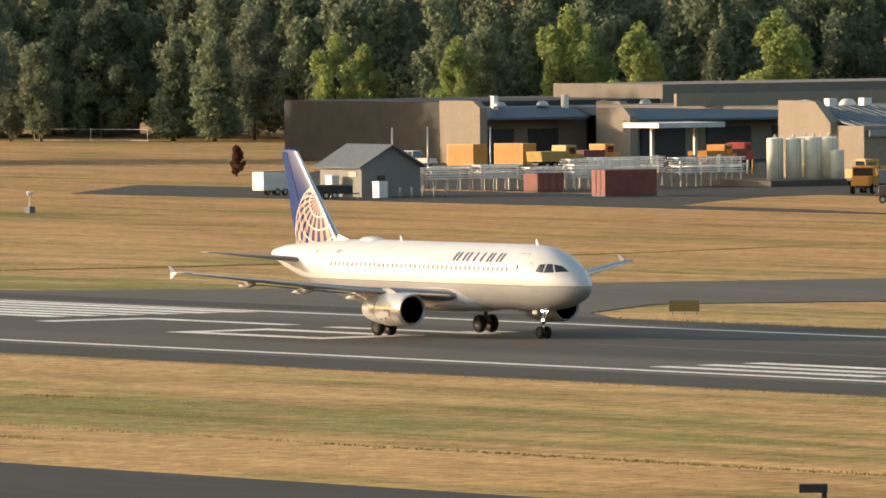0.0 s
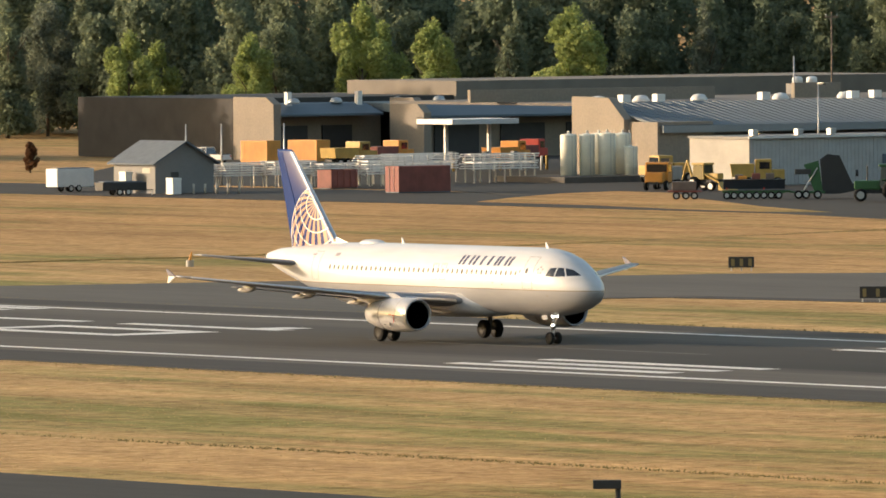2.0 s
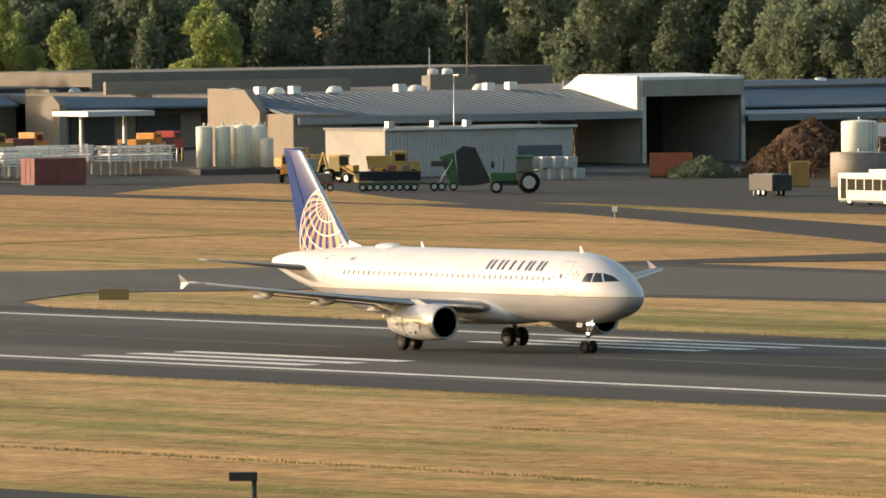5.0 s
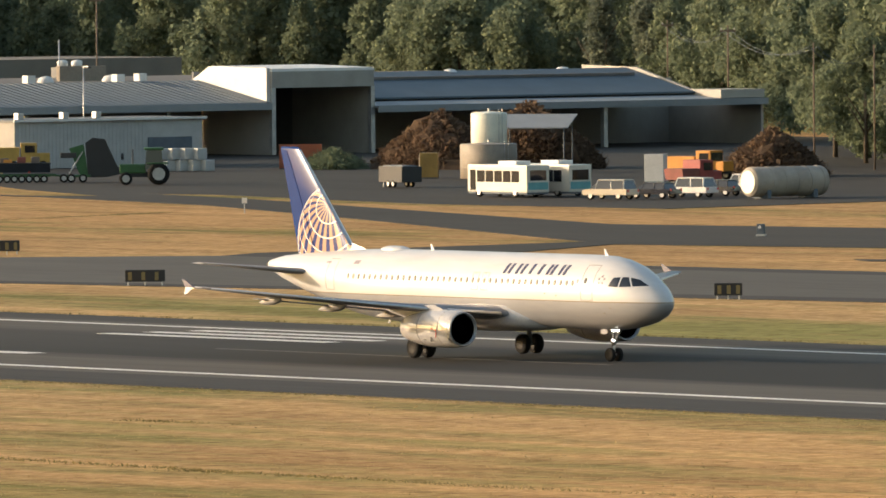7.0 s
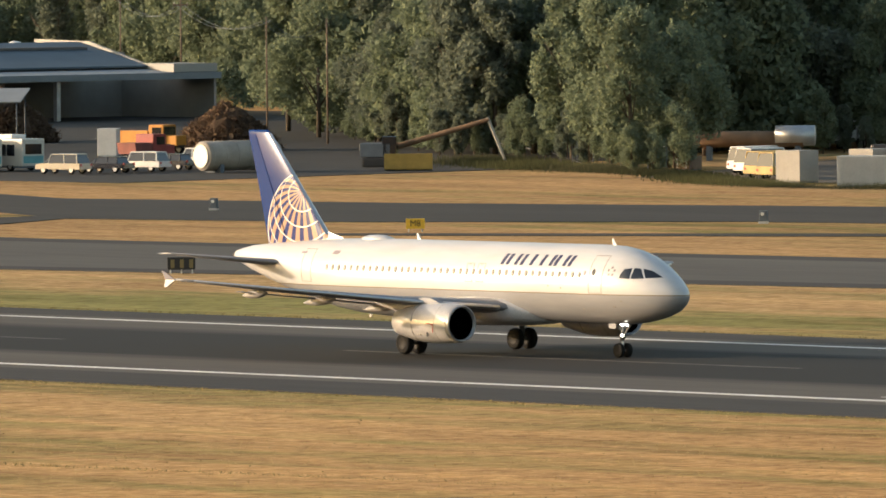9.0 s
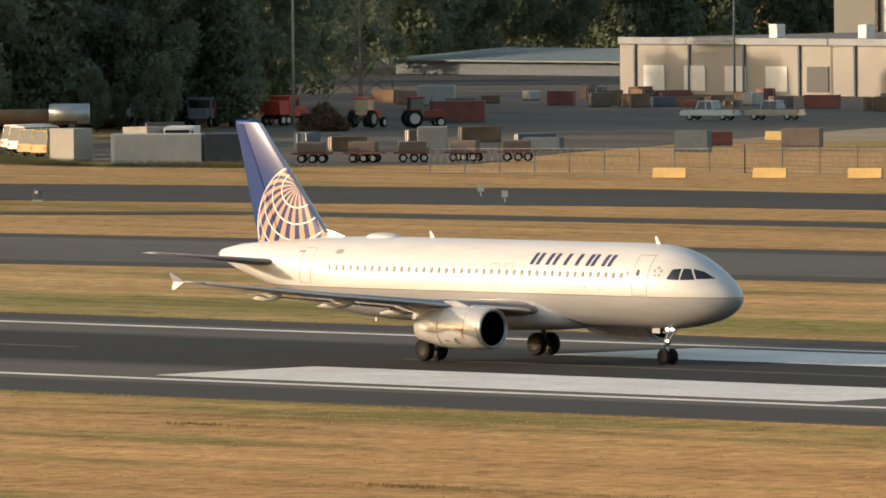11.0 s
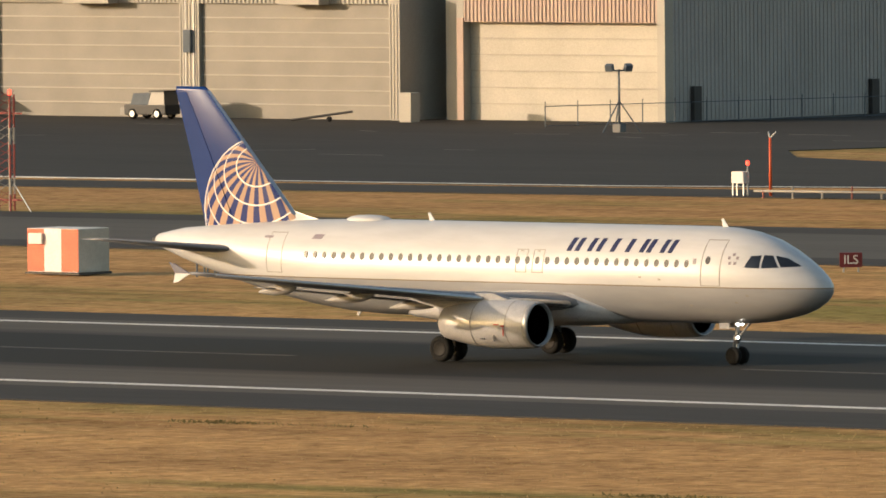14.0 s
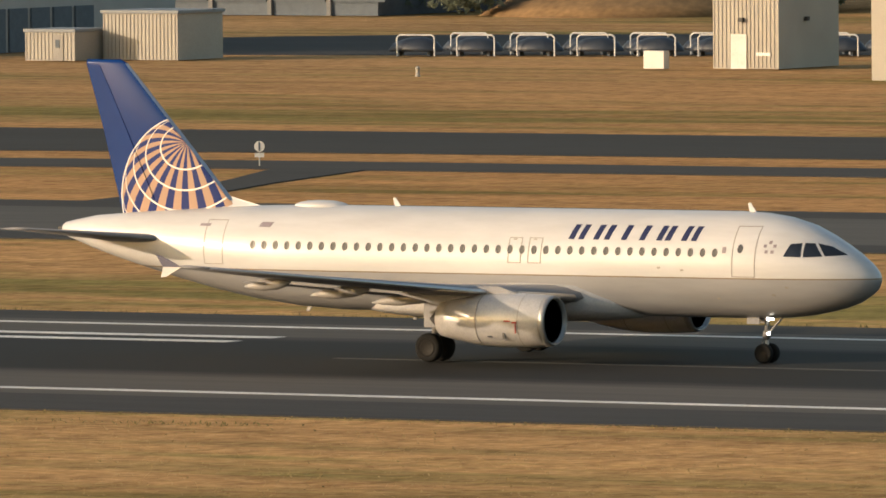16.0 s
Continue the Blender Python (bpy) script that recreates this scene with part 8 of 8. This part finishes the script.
for x0, x1, y, z in ((-741, -721, 812, 1.75), (-723, -690, 818, 2.0)):
    c = thing("loading_canopy", "long low canopy with a white segmented edge", "canopy")
    part("roof", box(x0, x1, y, y + 3, z, z + 0.12), PALEROOF, c)
    k = int((x1 - x0) / 3.3)
    for i in range(k):
        px = x0 + i * 3.3
        part("edge_panel", box(px, px + (2.2 if i % 2 else 1.1), y - 0.06, y, z - 0.3, z + 0.2), WHITE, c, "white edge panel")
        part("edge_gap", box(px + (2.2 if i % 2 else 1.1), px + 3.3, y - 0.04, y, z - 0.45, z + 0.1), SLATE, c, "dark edge panel")
        part("post", box(px, px + 0.12, y + 0.1, y + 0.22, 0, z), GALV, c)
for x, y, r, h in ((-756.7, 846.0, 1.6, 3.5), (-753.2, 849.2, 1.6, 3.4), (-750.6, 852.0, 1.3, 3.0)):
    tank(x, y, r, h, "wide white storage tank behind the bungalow", paint=WHITE)
truck(-806, 718, 300, WHITE, WHITE, "white box truck before the woods", 1.8, 6.0)
truck(-799, 722, 310, SLATE, RUST, "dark truck with rusty load before the woods", 1.5, 6.0)
# sagging wires between the poles
wire_ends = (((-1010.6, 801.7, 11.8), (-872.3, 702.5, 11.9)), ((-872.3, 702.5, 11.9), (-868.6, 707.0, 11.8)), ((-1030.5, 808.8, 12.3), (-1010.6, 801.7, 11.8)))
for (a0, b0, c0), (a1, b1, c1) in wire_ends:
    for off in (-0.5, 0.5):
        w = bmesh.new()
        pts = [Vector((a0 + (a1 - a0) * k / 10, b0 + (b1 - b0) * k / 10 + off, c0 + (c1 - c0) * k / 10 - 1.6 * (1 - (2 * k / 10 - 1) ** 2))) for k in range(11)]
        add_loft(w, [[p + Vector((0, 0.025 * math.cos(k), 0.025 * math.sin(k))) for k in (0.8, 2.4, 3.9, 5.5)] for p in pts])
        thing("overhead_wire", "thin dark overhead wire sagging between poles", "wire", group="overhead wires", bm=w, material=SLATE)


# ---- trees ----
def leaves(seed, count, size, blobs):
    """Many small leaf clumps scattered in uneven blobs; blobs: (x, y, z, rx, ry, rz)."""
    rng = np.random.default_rng(seed)
    b = np.array(blobs)
    vol = (b[:, 3] * b[:, 4] * b[:, 5]) ** (2 / 3)
    pick = rng.choice(len(b), count, p=vol / vol.sum())
    d = rng.normal(size=(count, 3))
    d /= np.linalg.norm(d, axis=1, keepdims=True)
    c = b[pick, :3] + d * b[pick, 3:] * (0.35 + 0.8 * rng.random((count, 1)) ** 0.8)
    n = 0.45 * d + rng.normal(scale=0.6, size=(count, 3))
    n /= np.linalg.norm(n, axis=1, keepdims=True)
    u = np.cross(n, rng.normal(size=(count, 3)))
    u /= np.linalg.norm(u, axis=1, keepdims=True)
    w = np.cross(n, u)
    s = size * (0.5 + 1.0 * rng.random((count, 1)))
    v = np.stack([c - u * s, c + u * s * 0.55 - w * s * 0.7, c + u * s * 0.4 + w * s * 0.75], 1).reshape(-1, 3)
    f = np.arange(count * 3).reshape(-1, 3)
    return v, f


def crown_blobs(seed, h, r, kind):
    rnd = random.Random(seed)
    out = []
    if kind == "cone":
        n = 14
        for i in range(n):
            f = i / (n - 1)
            k = r * (1 - f) ** 0.8 + 0.25
            for j in range(4 if f < 0.7 else 1):
                a = rnd.random() * 6.28
                out.append((math.cos(a) * k * 0.45, math.sin(a) * k * 0.45, h * (0.08 + 0.9 * f), k * 0.6, k * 0.6, h * 0.055))
    else:
        for i in range(30):
            a, f = rnd.random() * 6.28, (i + rnd.random()) / 30
            z = h * (0.12 + 0.84 * f)
            k = r * math.sin(math.pi * (0.16 + 0.78 * f)) ** 0.8 * rnd.uniform(0.3, 0.95)
            q = r * rnd.uniform(0.18, 0.36)
            out.append((math.cos(a) * k, math.sin(a) * k, z, q, q, q * rnd.uniform(0.9, 1.6)))
    return out


def mesh_from(name, v, f, material):
    me = bpy.data.meshes.new(name)
    me.from_pydata(v.tolist(), [], f.tolist())
    me.materials.append(material)
    return me


def trunk_mesh(seed, h, r):
    rnd = random.Random(seed)
    bm = add_tube(bmesh.new(), (0, 0, -0.3), (0, 0, h * 0.55), r, r * 0.5, 8)
    for i in range(6):
        a, z = rnd.random() * 6.28, h * rnd.uniform(0.2, 0.5)
        add_tube(bm, (0, 0, z), (math.cos(a) * h * 0.16, math.sin(a) * h * 0.16, z + h * 0.24), r * 0.4, r * 0.12, 6)
    return mesh_of("trunk", bm, BARK, True)


KINDS = []
for seed, h, r, shape, mat, count in ((1, 16, 4.4, "round", LEAF_LIGHT, 9500), (2, 18, 5.0, "round", LEAF_MID, 10000), (3, 20, 5.4, "round", LEAF_DARK, 10000), (4, 22, 3.6, "cone", LEAF_DARK, 9000), (5, 17, 3.2, "cone", LEAF_MID, 8500),
                                  (6, 15, 4.0, "round", LEAF_DARK, 9000), (7, 14, 5.6, "round", LEAF_MID, 10500), (8, 9, 2.6, "round", LEAF_RED, 4500)):
    v, f = leaves(seed, count, 0.27, crown_blobs(seed, h, r, shape))
    KINDS.append((mesh_from("crown", v, f, mat), trunk_mesh(seed, h, 0.3), h))
LABELS = ("bright green leafy tree lit by low sun", "green leafy tree at the wood's edge", "dark green leafy tree in shade", "tall dark conifer among other trees", "slender green conifer at the wood's edge", "dense dark green tree in the wood", "broad drooping green tree", "small brown-leaved tree by the grass")


def tree(x, y, kind, scale=1.0, z=0.0, turn=None):
    crown, trunk, h = KINDS[kind]
    t = thing("tree", LABELS[kind], "tree", Matrix.LocRotScale((x, y, z), Euler((0, 0, turn if turn is not None else (x * 7.3 + y) % 6.28)), (scale, scale, scale)), "trees")
    for nm, me in (("crown", crown), ("trunk", trunk)):
        o = new(nm, me)
        o.parent = t
    return t


def at_bearing(az, d):
    return -d * math.sin(radians(az)), d * math.cos(radians(az))


# trees that stand out
for az, d, k, s in ((58.95, 1486, 4, 1.0), (58.75, 1478, 4, 1.05), (58.55, 1490, 2, 0.85), (58.35, 1500, 3, 0.75), (58.15, 1460, 0, 0.80), (58.02, 1466, 0, 0.72), (57.55, 1440, 0, 0.78), (57.42, 1448, 1, 0.8), (57.0, 1440, 0, 1.0), (56.92, 1445, 0, 0.86),
                    (56.66, 1430, 0, 0.88), (55.98, 1420, 0, 0.98), (55.88, 1425, 0, 0.85), (56.25, 1450, 4, 1.0), (55.3, 1460, 3, 0.8), (53.1, 1400, 6, 1.05), (52.9, 1395, 6, 1.1), (52.65, 1390, 6, 1.0), (52.2, 1380, 3, 0.9), (51.9, 1375, 5, 1.1), (51.6, 1340, 6, 1.2), (51.4, 1300, 1, 1.1),
                    (51.05, 1180, 1, 0.9), (50.9, 1150, 6, 0.9), (59.6, 1490, 1, 0.7), (59.75, 1495, 2, 0.7), (59.3, 1520, 2, 1.0)):
    tree(*at_bearing(az, d), k, s)
tree(*at_bearing(49.0, 1060), 7, 0.8)
# edge of the near wood
WOOD = ((47.6, 1062), (48.75, 1066), (49.08, 1066), (49.16, 990), (49.3, 990), (49.6, 1020), (49.8, 1050), (50.3, 1065), (50.9, 1160), (51.3, 1250))


def wood_edge(bearing):
    return float(np.interp(bearing, [w[0] for w in WOOD], [w[1] for w in WOOD]))


rn = random.Random(11)
for i in range(34):
    az = 47.75 + i * 0.095
    d = wood_edge(az) + 12 + rn.uniform(-4, 18)
    tree(*at_bearing(az, d), rn.choice((1, 2, 1, 5, 4, 6, 1)), rn.uniform(0.75, 1.05))
for i in range(26):
    az = 48.1 + i * 0.105
    d = wood_edge(az) + rn.uniform(-1, 6)
    tree(*at_bearing(az, d), rn.choice((1, 5, 6)), rn.uniform(0.22, 0.4))
tree(-1069.6, 651.9, 7, 0.36)
# tall trees west of the workshop (out of view) and the warehouse, added to shade their walls
for i in range(6):
    tree(-1196 + i * 7.5, 664 + (i % 2) * 3, 2, 1.3)
for i in range(7):
    tree(-940 + i * 9.5, 792 + (i % 3) * 6, (1, 2, 6)[i % 3], 0.95 + 0.1 * (i % 2))


def woods(spots, seed, count, size):
    """A deep belt of trees: too many to tell apart."""
    rnd = random.Random(seed)
    vs, fs, base = [], [], 0
    sets = {}
    for k, (h, r, shape) in enumerate(((20, 5.2, "round"), (23, 4.0, "cone"), (18, 5.5, "round"))):
        sets[k] = leaves(70 + k, count, size, crown_blobs(70 + k, h, r, shape))
    for x, y, s in spots:
        v, f = sets[rnd.randrange(3)]
        a = rnd.random() * 6.28
        rot = np.array([[math.cos(a), -math.sin(a), 0], [math.sin(a), math.cos(a), 0], [0, 0, 1]])
        vs.append(v @ rot.T * s + np.array([x, y, 0]))
        fs.append(f + base)
        base += len(v)
    return vs, fs


EDGE = [(61.5, 1530), (59.2, 1520), (58, 1475), (57, 1462), (55, 1470), (53, 1420), (52, 1395), (51.3, 1320), (50.8, 1165), (50.3, 1090), (49.7, 1075), (49.3, 1050), (48, 1090), (47.6, 1100), (47.2, 1320), (46, 1420), (44.6, 1450)]
spots, rn = [], random.Random(5)
az = 44.6
while az < 61.5:
    d0 = np.interp(az, [e[0] for e in EDGE][::-1], [e[1] for e in EDGE][::-1])
    for row in range(3):
        x, y = at_bearing(az + rn.uniform(-0.1, 0.1), d0 + row * 16 + rn.uniform(-6, 6))
        spots.append((x, y, rn.uniform(0.82, 1.15) + 0.16 * row))
    az += 0.21
vs, fs = woods(spots, 9, 4600, 0.36)
tagged(new("woodland", mesh_from("woodland", np.concatenate(vs), np.concatenate(fs), LEAF_MID)), "dark green belt of mixed woodland behind the buildings", "woodland", kind="stuff")
# shaded wood floor, and low woods far off behind the field
far, rn = [], random.Random(6)
az = 22.0
while az < 44.6:
    for row in range(2):
        x, y = at_bearing(az + rn.uniform(-0.15, 0.15), 1008 + row * 25 + rn.uniform(-8, 8) + (350 if az > 31.0 else 0))
        far.append((x, y, rn.uniform(0.7, 1.1)))
    az += 0.33
vs, fs = woods(far, 10, 1700, 0.5)
tagged(new("woodland", mesh_from("woodland", np.concatenate(vs), np.concatenate(fs), LEAF_DARK)), "distant dark woodland beyond the airfield", "woodland", kind="stuff")


# ---- tufts in the grass ----
DRYTUFT = make_leaf("dry_tuft", (0.36, 0.23, 0.10), (0.52, 0.36, 0.17))
DARKTUFT = make_leaf("dark_tuft", (0.13, 0.11, 0.045), (0.26, 0.20, 0.085))


def tufts(pts, seed, lo, hi, material, label):
    """Small upright blades in crossed pairs."""
    rng = np.random.default_rng(seed)
    n = len(pts)
    a = rng.random(n) * math.pi
    h, w = lo + (hi - lo) * rng.random(n), (0.015 + 0.035 * rng.random(n))
    d = np.stack([np.cos(a) * w, np.sin(a) * w, np.zeros(n)], 1)
    p = np.column_stack([pts, np.full(n, -0.08)])
    lean = np.stack([rng.normal(0, 0.08, n), rng.normal(0, 0.08, n), h], 1)
    v = np.stack([p - d, p + d, p + d * 0.5 + lean, p - d * 0.6 + lean * 0.8], 1).reshape(-1, 3)
    f = np.arange(4 * n).reshape(-1, 4)
    tagged(new("grass_tufts", mesh_from("grass_tufts", v, f, material)), label, "grass", kind="stuff")


rg = np.random.default_rng(3)
near = np.column_stack([rg.uniform(-660, -170, 60000), rg.uniform(281.5, 357.3, 60000)])
tufts(near, 1, 0.03, 0.09, DRYTUFT, "dry straw-coloured tufts on the airfield grass")
patchy = np.column_stack([rg.uniform(-660, -170, 6000), rg.uniform(281.5, 357.3, 6000)])
keep = np.array([noise.noise(Vector((x * 0.04, y * 0.15, 0))) > 0.12 for x, y in patchy])
tufts(patchy[keep], 2, 0.03, 0.10, DARKTUFT, "olive weed tufts on the airfield grass")


def track_line(pts, count, seed, spread, label):
    r = np.random.default_rng(seed)
    t = r.random(count) * (len(pts) - 1)
    i = np.minimum(t.astype(int), len(pts) - 2)
    p = np.array(pts)
    q = p[i] + (p[i + 1] - p[i]) * (t - i)[:, None] + r.normal(0, spread, (count, 2))
    tufts(q, seed, 0.05, 0.16, DARKTUFT, label)


def weeds(pts, count, seed, spread, lo, hi, label):
    r = np.random.default_rng(seed)
    t = r.random(count) * (len(pts) - 1)
    i = np.minimum(t.astype(int), len(pts) - 2)
    p = np.array(pts)
    tufts(p[i] + (p[i + 1] - p[i]) * (t - i)[:, None] + r.normal(0, spread, (count, 2)), seed, lo, hi, WEED, label)


WEED = make_leaf("rank_weed", (0.035, 0.040, 0.020), (0.085, 0.085, 0.040))
weeds([(-768, 655), (-746, 646), (-726, 632), (-708, 626), (-690, 631)], 16000, 61, 1.5, 0.1, 0.6, "rank dark green weeds before the storage yard")
weeds([(-800, 668), (-778, 656), (-762, 652)], 9000, 62, 2.2, 0.2, 0.9, "tall dark weeds at the foot of the wood")
track_line([(-640, 303.5), (-491, 304), (-440, 305), (-400, 304.6), (-353, 310), (-300, 314)], 3600, 21, 0.28, "dark weeds along a shallow rut in the grass")
track_line([(-700, 420.4), (-560, 420.6), (-400, 420.4), (-180, 420.4)], 3000, 22, 0.25, "dark weeds along the pavement edge")
track_line([(-640, 356.8), (-400, 357.0), (-170, 357.0)], 3000, 23, 0.2, "dark weeds along the near pavement edge")
track_line([(-775, 440), (-770, 462), (-771, 486), (-776, 512), (-786, 540), (-797, 572)], 9000, 24, 0.3, "dark weeds along a rut in the dry field")
track_line([(-236, 337), (-240, 345), (-237, 352), (-215, 353)], 900, 25, 0.5, "dark weeds along a worn rut")
for i in range(10):
    bx, by = -600 + 44 * i, 288 + (i * 37) % 66
    track_line([(bx, by), (bx + 9, by + 0.6)], 260, 30 + i, 0.35, "low dark weed patch in dry grass")


# ---- what moves ----
def motions():
    walk(jet, [(t, pose(x, ROLL_Y, 0.085)) for t, x in ROLL])


motions()
